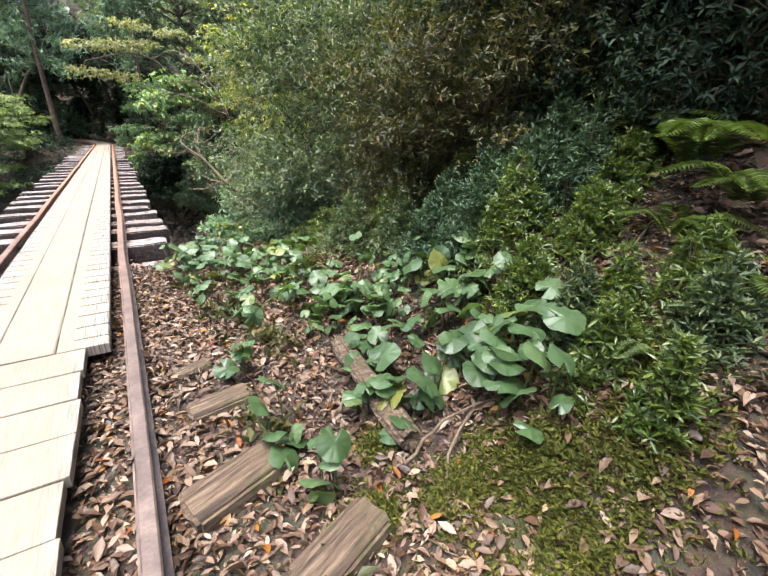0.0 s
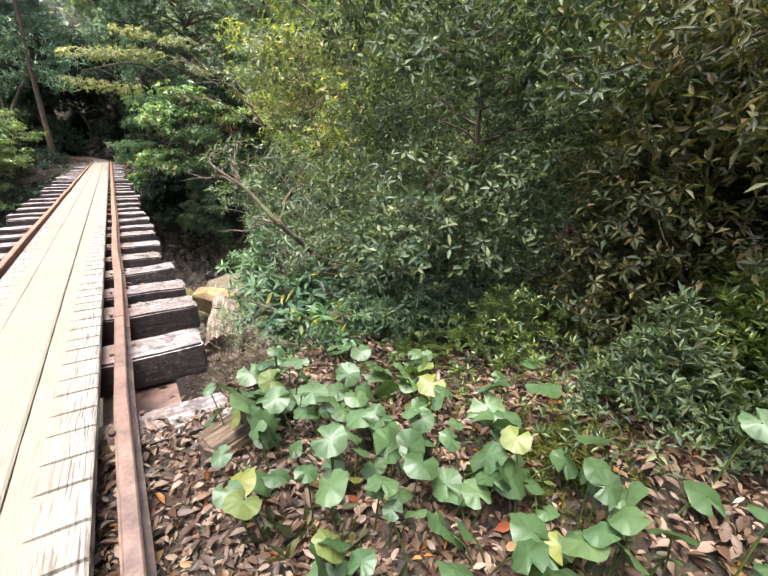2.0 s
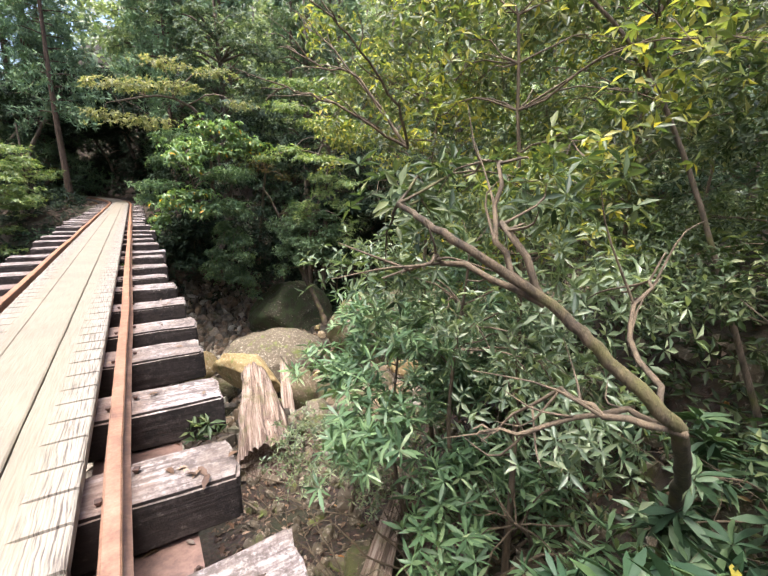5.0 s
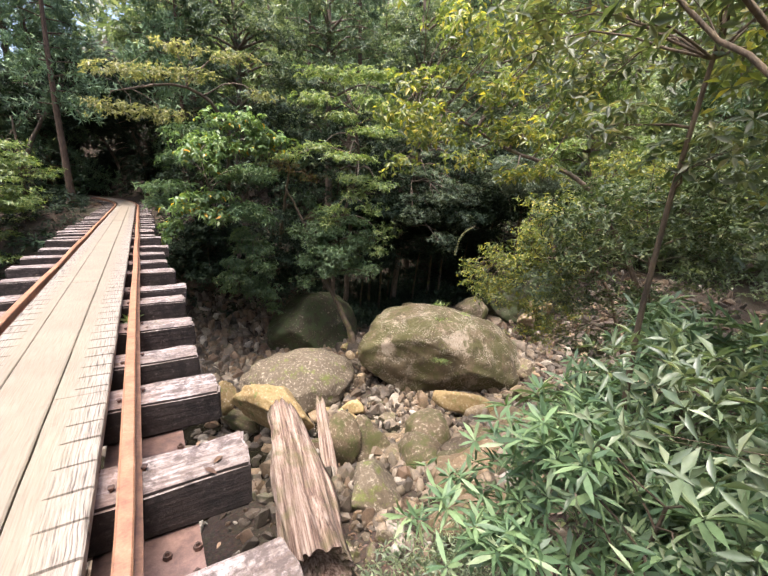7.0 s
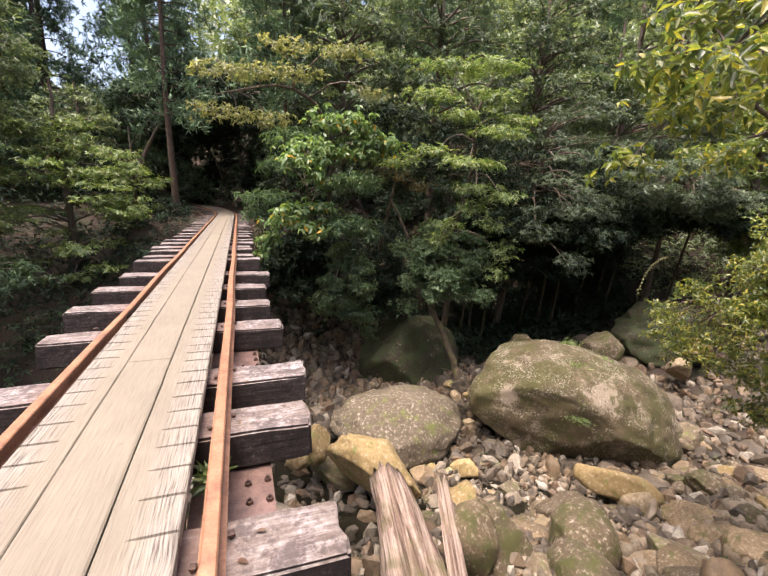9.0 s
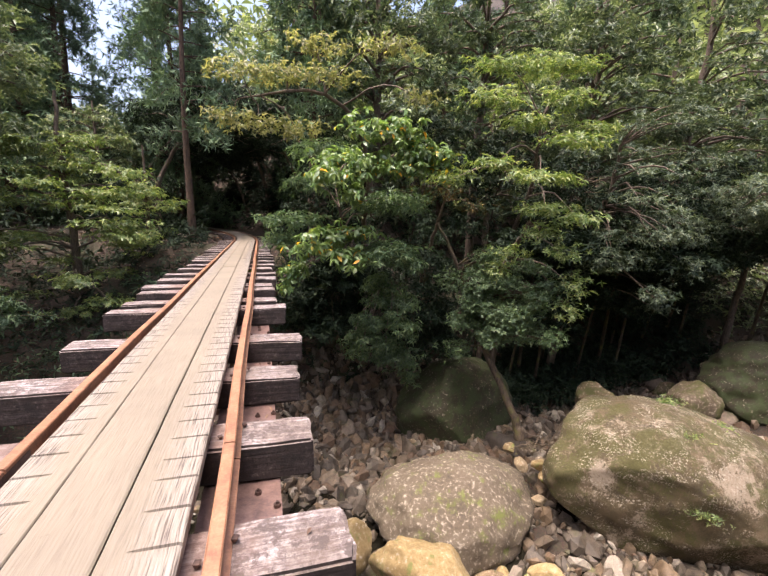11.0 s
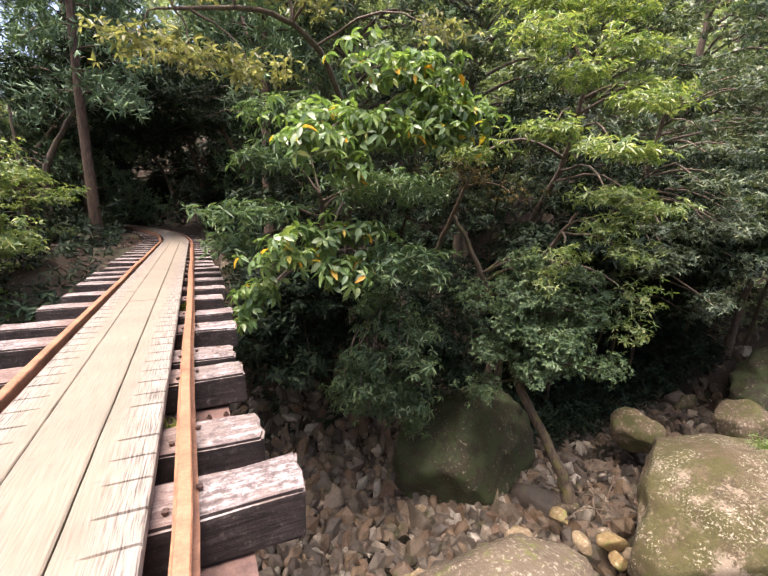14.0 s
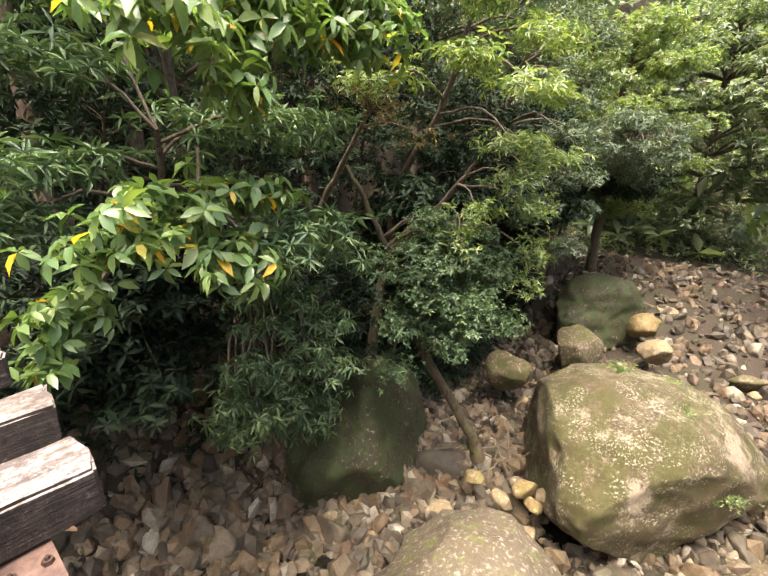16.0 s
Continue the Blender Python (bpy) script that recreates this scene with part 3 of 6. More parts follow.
def rock_mesh(name, seed, material, level=3, rough=0.28, cuts=7, flat=(0.55, 0.85)):
    """A weathered stone of about unit radius: a ball cut by flats, with worn unevenness."""
    rng = np.random.default_rng(seed)
    bm = bmesh.new()
    bmesh.ops.create_icosphere(bm, subdivisions=level, radius=1.0)
    flats = [(Vector(unit(rng.normal(size=3))), rng.uniform(*flat)) for _ in range(cuts)]
    shift = Vector(rng.uniform(-50, 50, 3))
    for v in bm.verts:
        p = v.co.copy()
        for nrm, dist in flats:
            over = p.dot(nrm) - dist
            if over > 0:
                p -= nrm * over * 0.94
        lump = 0.05 if level < 6 else 0.026
        p *= 1 + rough * noise.fractal(p * 1.3 + shift, 1.0, 2.0, 3) * 0.5 + lump * noise.noise(p * 6 + shift) + (lump * 0.6 * noise.noise(p * 13 + shift) if level > 3 else 0)
        v.co = p
    me = bpy.data.meshes.new(name)
    bm.to_mesh(me)
    bm.free()
    me.materials.append(material)
    me.polygons.foreach_set("use_smooth", [True] * len(me.polygons))
    return me


def box_bm(sx, sy, sz, bevel=0.01, seg=2):
    bm = bmesh.new()
    bmesh.ops.create_cube(bm, size=1)
    bmesh.ops.scale(bm, vec=(sx, sy, sz), verts=bm.verts)
    if bevel:
        bmesh.ops.bevel(bm, geom=list(bm.edges), offset=bevel, segments=seg, affect="EDGES", profile=0.6)
    return bm


# ---- lie of the land ----
def sstep(a, b, t):
    t = np.clip((t - a) / (b - a), 0, 1)
    return t * t * (3 - 2 * t)


def track_x(y):
    """Middle of the track: straight over the bridge, then bending away."""
    return -np.maximum(np.asarray(y, float) - 28.0, 0) ** 2 / 64.0


def land(x, y):
    x, y = np.asarray(x, float), np.asarray(y, float)
    near_mid = np.interp(y - 0.45 * sstep(0.85, 1.5, x), [-400, 4.3, 4.65, 5.7, 8.8, 13.7, 16.2, 23.3], [-0.13, -0.13, -0.95, -1.9, -3.35, -4.3, -5.55, -5.55])
    near_right = np.interp(y, [-400, 0.0, 4, 9, 12, 13.6, 16.2, 23.3], [6, 4.5, 2.6, -0.3, -3.0, -4.6, -5.5, -5.45])
    near_left = np.interp(y, [-400, 2, 4.5, 7, 10, 14, 23.3], [-2.5, -1.5, -1.6, -3.4, -4.9, -5.4, -5.6])
    wr = sstep(2.6, 6.5, x)
    wl = sstep(-1.0, -2.6, x)
    z = near_mid * (1 - wr) * (1 - wl) + near_right * wr + near_left * wl
    bank = np.clip(x - 1.35, 0, 2.2) * 0.62 * sstep(4.4, 1.8, y) * (1 - wr)
    z = z + np.where(y < 5, bank, 0)
    z = z + 0.11 * np.clip(x - 9, 0, 60) * sstep(13, 17, y)
    far_mid = np.interp(y, [23.3, 24.6, 26.2, 28.2, 400], [0, 1.2, 4.0, 5.42, 5.42])
    far_side = np.interp(y, [23.3, 24.5, 27, 32, 60, 400], [0, 0.9, 3.0, 5.5, 19, 120])
    wf = sstep(2.2, 6.0, np.abs(x - track_x(y)))
    hollow = 3.6 * sstep(6.8, 8.6, x) * sstep(16.5, 13.0, x)
    far_side = np.interp(y - hollow, [23.3, 24.5, 27, 32, 60, 400], [0, 0.9, 3.0, 5.5, 19, 120])
    far_side = far_side - np.clip(far_side - 5.5, 0, 200) * 0.8 * sstep(-3.0, -7.0, x)
    z = np.where(y > 23.3, z + far_mid * (1 - wf) + far_side * wf, z)
    side = np.clip(np.abs(x) - 34, 0, 400) * 0.55
    return z + side


def uneven(x, y):
    return 0.11 * noise.noise((x * 0.9, y * 0.9, 3.1)) + 0.05 * noise.noise((x * 2.7, y * 2.7, 8.4))


def height(x, y):
    z = float(land(x, y))
    calm = min(1.0, max(0.15, (abs(x - float(track_x(y))) - 0.9) * 1.2)) if (y < 5 or y > 27) else 1.0
    return z + uneven(x, y) * calm * 1.3


# ---- ground and stream ----
def axis_steps(fine_lo, fine_hi, fine, far_lo, far_hi):
    mid = list(np.arange(fine_lo, fine_hi + 1e-6, fine))
    lo, hi, s = [], [], fine
    a = fine_lo
    while a > far_lo:
        s *= 1.35
        a -= s
        lo.append(a)
    a, s = fine_hi, fine
    while a < far_hi:
        s *= 1.35
        a += s
        hi.append(a)
    return np.array(lo[::-1] + mid + hi)


gx, gy = axis_steps(-3.0, 14.0, 0.2, -420, 420), axis_steps(-1.0, 30.0, 0.2, -420, 420)
gv = np.array([(x, y, height(x, y)) for y in gy for x in gx])
nx = len(gx)
gi = (np.arange(len(gy) - 1)[:, None] * nx + np.arange(nx - 1)[None]).reshape(-1, 1)
ground = tagged(raw("ground", gv, gi + [0, 1, nx + 1, nx], GROUND, smooth=True), "steep forest floor with a stony ravine", "ground", kind="structure")
stream = tagged(raw("water", [(-30, 15.5, -5.5), (11, 15.0, -5.5), (11, 24.5, -5.5), (-30, 25, -5.5)], np.array([[0, 1, 2, 3]]), WATER), "shallow dark stream among the rocks", "water", kind="structure")

# ---- bridge: girders ----
bridge = tagged(new("railway_bridge"), "old narrow-gauge railway bridge of rusted steel girders", "bridge")
for x0 in (-0.47, 0.45):
    bm = bmesh.new()
    prof = [(-0.17, 0), (0.17, 0), (0.17, -0.022), (0.012, -0.03), (0.012, -0.60), (0.15, -0.61), (0.15, -0.635), (-0.15, -0.635), (-0.15, -0.61), (-0.012, -0.60), (-0.012, -0.03), (-0.17, -0.022)]
    ends = [[bm.verts.new((x0 + a, y, -0.285 + b)) for a, b in prof] for y in (4.6, 27.6)]
    for i in range(len(prof)):
        j = (i + 1) % len(prof)
        bm.faces.new((ends[0][i], ends[0][j], ends[1][j], ends[1][i]))
    bm.faces.new(ends[0][::-1])
    bm.faces.new(ends[1])
    bmesh.ops.recalc_face_normals(bm, faces=bm.faces)
    part("girder", bm, STEEL, bridge)
stiff = box_bm(0.12, 0.016, 0.56, 0)
stiff_me = bpy.data.meshes.new("stiffener")
stiff.to_mesh(stiff_me)
stiff.free()
stiff_me.materials.append(STEEL)
for x0 in (-0.47, 0.45):
    for y in np.arange(6.2, 27.4, 1.5):
        for sx in (-0.075, 0.075):
            o = new("stiffener", stiff_me)
            o.parent, o.location = bridge, (x0 + sx, y, -0.60)
for y in np.arange(7.0, 27.0, 3.0):
    part("cross_brace", box_bm(0.90, 0.07, 0.07, 0.004), STEEL, bridge).location = (0, y, -0.65)

bm = bmesh.new()
bmesh.ops.create_cone(bm, cap_ends=True, segments=6, radius1=0.017, radius2=0.015, depth=0.014)
bmesh.ops.create_cone(bm, cap_ends=True, segments=8, radius1=0.009, radius2=0.006, depth=0.012, matrix=Matrix.Translation((0, 0, 0.012)))
bolt_me = bpy.data.meshes.new("bolt")
bm.to_mesh(bolt_me)
bm.free()
bolt_me.materials.append(BOLT)

SLEEPERS = [4.2, 4.9, 5.55, 6.02, 6.55, 7.13, 7.74, 8.33, 8.85, 9.5, 10.2, 10.73, 11.4, 12.16, 12.71, 13.68, 14.42, 15.22, 16.05, 17.25, 17.67, 18.42, 18.8, 19.53, 20.05, 20.8]
while SLEEPERS[-1] < 30.5:
    SLEEPERS.append(SLEEPERS[-1] + 0.62 + 0.09 * math.sin(7.3 * len(SLEEPERS)))
rng = np.random.default_rng(4)
for a, b in zip(SLEEPERS, SLEEPERS[1:]):
    if a > 24:
        break
    for x0, side in ((0.45, 1), (-0.47, -1)):
        for yy in np.arange(a + 0.31, b - 0.05, 0.115):
            for dx in (0.062, 0.148):
                if rng.uniform() < 0.62:
                    o = new("bolt", bolt_me)
                    o.parent = bridge
                    o.location = (x0 + side * dx + rng.normal(0, 0.004), yy + rng.normal(0, 0.008), -0.276)
                    o.rotation_euler = (0, 0, rng.uniform(0, 1))

# abutments at both ends
abut = tagged(new("abutment"), "low rubble-stone abutment under the near end of the bridge", "abutment")
rng = np.random.default_rng(8)
block_mes = [rock_mesh("block", 300 + i, BOULDER, 2, 0.12, 10) for i in range(4)]
for row in range(4):
    for i in range(5):
        o = new("stone_block", block_mes[(row + i) % 4])
        o.parent = abut
        o.location = (-1.0 + i * 0.5 + (row % 2) * 0.2, 4.62 + row * 0.10, -0.62 - row * 0.42)
        o.scale = (0.30, 0.26, 0.24)
        o.rotation_euler = (0, 0, rng.uniform(-0.2, 0.2))
pier = tagged(new("abutment"), "dark stone abutment under the far end of the bridge", "abutment")
for row in range(9):
    for i in range(6):
        o = new("stone_block", block_mes[(row + i) % 4])
        o.parent = pier
        o.location = (-1.2 + i * 0.48 + (row % 2) * 0.2, 27.5 - row * 0.08, -0.7 - row * 0.42)
        o.scale = (0.30, 0.30, 0.25)

# ---- sleepers ----
def sleeper_mesh(seed, length=1.74, w=0.25, h=0.185):
    rng = np.random.default_rng(seed)
    bm = bmesh.new()
    bmesh.ops.create_cube(bm, size=1)
    bmesh.ops.scale(bm, vec=(length, w, h), verts=bm.verts)
    bmesh.ops.subdivide_edges(bm, edges=[e for e in bm.edges if abs((e.verts[0].co - e.verts[1].co).x) > 0.5], cuts=16)
    bmesh.ops.subdivide_edges(bm, edges=[e for e in bm.edges if abs((e.verts[0].co - e.verts[1].co).y) > 0.1], cuts=3)
    bmesh.ops.bevel(bm, geom=[e for e in bm.edges if e.calc_face_angle(0) > 1.0], offset=0.012, segments=2, affect="EDGES")
    off = Vector(rng.uniform(-20, 20, 3))
    for v in bm.verts:
        c = v.co
        k = 1.0 + 1.5 * max(0, abs(c.x) / (length / 2) - 0.88) * 8
        n1 = noise.noise(Vector((c.x * 2.2, c.y * 12, c.z * 12)) + off)
        n2 = noise.noise(Vector((c.x * 7, c.y * 30, c.z * 20)) + off)
        v.co = c + Vector((0.010 * k * n2 if abs(c.x) > length / 2 - 0.02 else 0, 0.008 * n1 * k, 0.007 * n2 * k + 0.004 * n1))
    me = bpy.data.meshes.new("sleeper")
    bm.to_mesh(me)
    bm.free()
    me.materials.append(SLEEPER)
    return me


sleeper_mes = [sleeper_mesh(40 + i, 1.70 + 0.03 * i) for i in range(5)]
rng = np.random.default_rng(11)


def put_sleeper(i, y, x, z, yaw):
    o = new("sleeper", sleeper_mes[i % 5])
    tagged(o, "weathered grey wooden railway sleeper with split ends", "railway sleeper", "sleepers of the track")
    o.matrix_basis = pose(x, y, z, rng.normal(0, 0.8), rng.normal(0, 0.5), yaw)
    return o


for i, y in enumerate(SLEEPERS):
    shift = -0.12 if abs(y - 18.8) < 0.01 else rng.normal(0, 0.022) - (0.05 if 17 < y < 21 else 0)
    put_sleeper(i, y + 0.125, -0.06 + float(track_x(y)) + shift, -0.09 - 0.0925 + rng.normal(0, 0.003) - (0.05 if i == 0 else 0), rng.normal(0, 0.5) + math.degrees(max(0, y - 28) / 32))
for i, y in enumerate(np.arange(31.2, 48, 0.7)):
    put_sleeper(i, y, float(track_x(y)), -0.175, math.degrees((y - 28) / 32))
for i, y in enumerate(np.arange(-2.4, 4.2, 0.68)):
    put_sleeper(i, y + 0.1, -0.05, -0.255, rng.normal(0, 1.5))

# ---- rails ----
RAIL_PROFILE = [(-0.019, 0), (0.019, 0), (0.024, -0.005), (0.024, -0.020), (0.007, -0.029), (0.007, -0.076), (0.040, -0.084), (0.040, -0.092), (-0.040, -0.092), (-0.040, -0.084), (-0.007, -0.076), (-0.007, -0.029), (-0.024, -0.020), (-0.024, -0.005)]
for x0 in (-0.405, 0.405):
    rail = tagged(new("rail"), "rusty orange-brown steel rail spiked to the sleepers", "rail", "rails of the track")
    for a, b in ((-3.0, 5.35), (5.36, 14.3), (14.31, 23.0), (23.01, 50.0)):
        ys = np.linspace(a, b, max(6, int((b - a) * 1.2)))
        cx = track_x(ys)
        bend = np.arctan2(np.gradient(cx), np.gradient(ys))
        wav = 0.006 * np.sin(ys * 1.7 + x0 * 9) + 0.004 * np.sin(ys * 4.1)
        n = len(RAIL_PROFILE)
        v = np.array([(cx[j] + (x0 + px + wav[j]) * math.cos(bend[j]), ys[j] - (x0 + px) * math.sin(bend[j]), pz) for j in range(len(ys)) for px, pz in RAIL_PROFILE])
        f = [(j * n + i, j * n + (i + 1) % n, (j + 1) * n + (i + 1) % n, (j + 1) * n + i) for j in range(len(ys) - 1) for i in range(n)]
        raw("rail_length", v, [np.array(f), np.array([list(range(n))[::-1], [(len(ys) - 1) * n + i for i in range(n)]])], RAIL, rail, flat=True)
    for y in (5.355, 14.305, 23.005):
        for s in (-1, 1):
            pl = part("fishplate", box_bm(0.014, 0.40, 0.036, 0.003), RAIL, rail)
            pl.location = (x0 + s * 0.014, y, -0.052)
    spike = box_bm(0.015, 0.024, 0.016, 0.004)
    for v in spike.verts:
        v.co.x *= 1.5 if v.co.z > 0 else 0.8
    sp_me = bpy.data.meshes.new("spike")
    spike.to_mesh(sp_me)
    spike.free()
    sp_me.materials.append(BOLT)
    for y in SLEEPERS:
        for s in (-1, 1):
            o = new("spike", sp_me)
            o.parent = rail
            o.location = (float(track_x(y)) + x0 + s * 0.052, y + 0.118 + s * 0.045 + rng.normal(0, 0.01), -0.078)
            o.rotation_euler = (0, 0, rng.normal(0, 0.25))

# ---- boards between the rails ----
walkway = tagged(new("boardwalk"), "plank walkway of pale weathered boards laid between the rails", "boardwalk")


def grooved_plank(x0, x1, y0, y1, rng, grooves, outer):
    """A long board with ragged long edges; shallow saw cuts cross its outer part to keep feet from slipping."""
    w = x1 - x0
    prof = [(y0, -0.05, 1), (y0, 0.0, 1)]
    y = y0 + rng.uniform(0.05, 0.12)
    while y < y1 - 0.08:
        if grooves:
            lip = rng.uniform(0.0005, 0.003)
            prof += [(y - 0.006, 0.0, 1), (y - 0.003, -0.012, 0), (y + 0.002, -0.012, 0), (y + 0.005, lip, 0), (y + 0.03, 0.0, 1)]
        else:
            prof.append((y, 0.0, 1))
        y += 0.15 + rng.uniform(-0.02, 0.02)
    prof += [(y1, 0.0, 1), (y1, -0.05, 1)]
    cut = rng.uniform(0.24, 0.34)
    cols = [(0.001, -0.005, 1), (0.005, 0, 1), (cut * w, 0, 1), ((cut + 0.14) * w, 0, 0.35), ((cut + 0.3) * w, 0, 0), (w - 0.010, 0, 0), (w - 0.003, -0.005, 0)]
    if outer < 0:
        cols = [(w - a, dz, k) for a, dz, k in cols[::-1]]
    n = len(prof)
    mean = (y0 + y1) / 2
    v, f = [], []
    skew = rng.uniform(-0.03, 0.03) * outer
    last = len(cols) - 1
    for c, (a, dz, k) in enumerate(cols):
        for py, pz, full in prof:
            ragged = 0.0035 * noise.noise((x0 * 31 + (0 if c < 2 else 7), py * 4.3, 1.7)) if c < 2 or c > last - 2 else 0
            v.append((x0 + a + ragged - centre_x(x0, x1), py - mean + skew * a * (1 if y0 < py < y1 else 0), pz * (1 if full else 1 - k) + (dz if pz > -0.04 else 0)))
    for j in range(len(cols) - 1):
        for i in range(n - 1):
            f.append((j * n + i, (j + 1) * n + i, (j + 1) * n + i + 1, j * n + i + 1))
        f.append((j * n, j * n + n - 1, (j + 1) * n + n - 1, (j + 1) * n))
    m = (len(cols) - 1) * n
    ob = raw("plank", np.array(v), [np.array(f), np.array([list(range(n)), [m + i for i in range(n)][::-1]])], BOARD, walkway, flat=True)
    return ob, mean


def centre_x(a, b):
    return (a + b) / 2


rng = np.random.default_rng(21)
for x0, x1, grooves, outer in ((-0.332, -0.136, True, -1), (-0.134, 0.099, False, 1), (0.101, 0.318, True, 1)):
    y = 2.62
    while y < 28:
        step_y = rng.uniform(3.3, 4.1)
        y1 = min(y + step_y, 28.3)
        o, m = grooved_plank(x0, x1, y, y1 - 0.002, rng, grooves, outer)
        o.location = (centre_x(x0, x1), m, rng.normal(-0.002, 0.0015) + (0 if grooves else 0.002))
        o.rotation_euler = (0, 0, rng.normal(0, 0.0004))
        y = y1
for y in np.arange(2.62 - 0.226, -2.6, -0.226):
    o = part("plank", box_bm(0.545, 0.218, 0.045, 0.005), BOARD, walkway)
    o.location = (-0.062 + rng.normal(0, 0.006), y + 0.113, -0.026 + rng.normal(0, 0.002))
    o.rotation_euler = (rng.normal(0, 0.008), rng.normal(0, 0.006), rng.normal(0, 0.012))
for y in np.arange(3.1, 28.2, 0.95):
    o = part("bearer", box_bm(0.62, 0.07, 0.04, 0.003), SLEEPER, walkway)
    o.location = (0, y, -0.072)
for y in np.arange(28.3, 48, 0.5):
    o = part("plank", box_bm(0.64, 0.49, 0.04, 0.004), BOARD, walkway)
    o.location = (float(track_x(y + 0.25)), y + 0.25, -0.02)
    o.rotation_euler = (0, 0, (y + 0.25 - 28) / 32)

# ---- boulders ----
def boulder(name, label, at, radii, seed, material, turn=(0, 0, 0), level=5, rough=0.22, cuts=7, flat=(0.55, 0.85)):
    o = new(name, rock_mesh(name, seed, material, level, rough, cuts, flat))
    tagged(o, label, "boulder" if max(radii) > 0.5 else "rock")
    o.matrix_basis = pose(*at, *turn) @ Matrix.Diagonal((*radii, 1))
    return o


boulder("boulder", "huge rounded boulder with moss and pale lichen", (9.3, 18.6, -5.0), (3.15, 2.3, 2.05), 5, GREAT_BOULDER, (0, 13, -16), 6, 0.16, 8, (0.68, 0.9))
boulder("boulder", "broad pale boulder with lichen beside the driftwood", (4.5, 19.75, -5.35), (1.95, 1.5, 1.15), 12, BOULDER_PALE, (0, 6, 8), 5, 0.12, 4, (0.78, 0.92))
boulder("boulder", "dark mossy boulder beneath the trees", (6.3, 23.3, -5.0), (1.95, 1.4, 1.75), 23, BOULDER_DARK, (0, 0, 10), 5, 0.12, 7, (0.66, 0.86))
boulder("boulder", "ochre-stained rock on the stream bank", (3.0, 17.5, -4.55), (1.12, 0.66, 0.62), 31, YELLOW_ROCK, (-14, 24, -34), 5, 0.14, 9, (0.6, 0.85))
boulder("boulder", "ochre-stained rock on the stream bank", (1.95, 18.4, -4.5), (0.36, 0.36, 0.45), 33, YELLOW_ROCK, (0, 0, 0), 4)
boulder("boulder", "small ochre-stained rock beside the bridge", (1.55, 18.3, -4.65), (0.3, 0.28, 0.3), 34, YELLOW_ROCK, (0, 0, 30), 4)
boulder("boulder", "squared grey boulder beside the driftwood", (3.35, 12.95, -3.85), (0.52, 0.5, 0.55), 35, BOULDER_PALE, (0, 0, 15), 4, 0.14, 11)
boulder("boulder", "mossy upright boulder beside the driftwood", (3.65, 14.75, -4.1), (0.45, 0.42, 0.62), 36, BOULDER, (0, 0, 40), 4, 0.16, 9)
boulder("boulder", "long tan slab lying in the stream", (7.9, 15.7, -4.85), (0.95, 0.42, 0.38), 37, YELLOW_ROCK, (0, 14, -30), 4, 0.14, 11)
boulder("boulder", "mossy boulder in the stony stream bed", (5.75, 14.6, -4.55), (0.75, 0.6, 0.55), 41, BOULDER, (0, 0, 30), 4)
boulder("boulder", "mossy boulder in the stony stream bed", (4.3, 14.9, -4.6), (0.65, 0.65, 0.7), 42, BOULDER, (0, 0, 70), 4)
boulder("boulder", "mossy boulder in the stony stream bed", (5.05, 13.9, -4.4), (0.55, 0.6, 0.42), 43, BOULDER, (0, 0, 10), 4)
boulder("boulder", "dark mossy rock behind the huge boulder", (10.1, 21.6, -4.2), (0.6, 0.6, 0.55), 44, BOULDER, (0, 0, 50), 4)
boulder("boulder", "rounded mossy rock behind the huge boulder", (12.4, 20.5, -4.1), (0.75, 0.7, 0.7), 45, BOULDER, (0, 0, 20), 4)
# The dark mossy stone here also carries the canopy's shade in its colour.
boulder("boulder", "big mossy boulder upstream, shade in its dark colour", (15.9, 20.8, -3.9), (2.0, 1.6, 1.3), 46, BOULDER_DARK, (0, 0, 0), 5, 0.3, 4)
boulder("boulder", "mossy squared stone below the bridge end", (2.5, 8.9, -3.5), (0.85, 0.6, 0.62), 47, BOULDER, (0, 0, 12), 4, 0.10, 14)
boulder("boulder", "pale stone in the stream bed upstream", (13.9, 18.7, -4.1), (0.55, 0.45, 0.4), 48, BOULDER_PALE, (10, 0, 30), 4)
boulder("boulder", "ochre-stained rock lying in the upstream bed", (15.3, 19.2, -3.9), (0.6, 0.5, 0.45), 49, YELLOW_ROCK, (0, 10, 0), 4)
boulder("boulder", "wet flat slab at the foot of the huge boulder", (9.6, 15.7, -5.5), (1.0, 0.55, 0.3), 50, ROCK, (0, 8, -20), 4)

rng = np.random.default_rng(76)
for i in range(11):
    t = i / 10
    boulder("rock", "pale ochre stone wedged between the boulders", (6.55 + 0.75 * t + rng.normal(0, 0.12), 20.4 - 1.9 * t + rng.normal(0, 0.15), -4.75 - 0.25 * t + rng.uniform(0, 0.1)), (rng.uniform(0.16, 0.34), rng.uniform(0.14, 0.26), rng.uniform(0.12, 0.22)), 60 + i, (YELLOW_ROCK, BOULDER_PALE)[i % 2], (rng.uniform(-20, 20), rng.uniform(-20, 20), rng.uniform(0, 360)), 3, 0.16, 12)

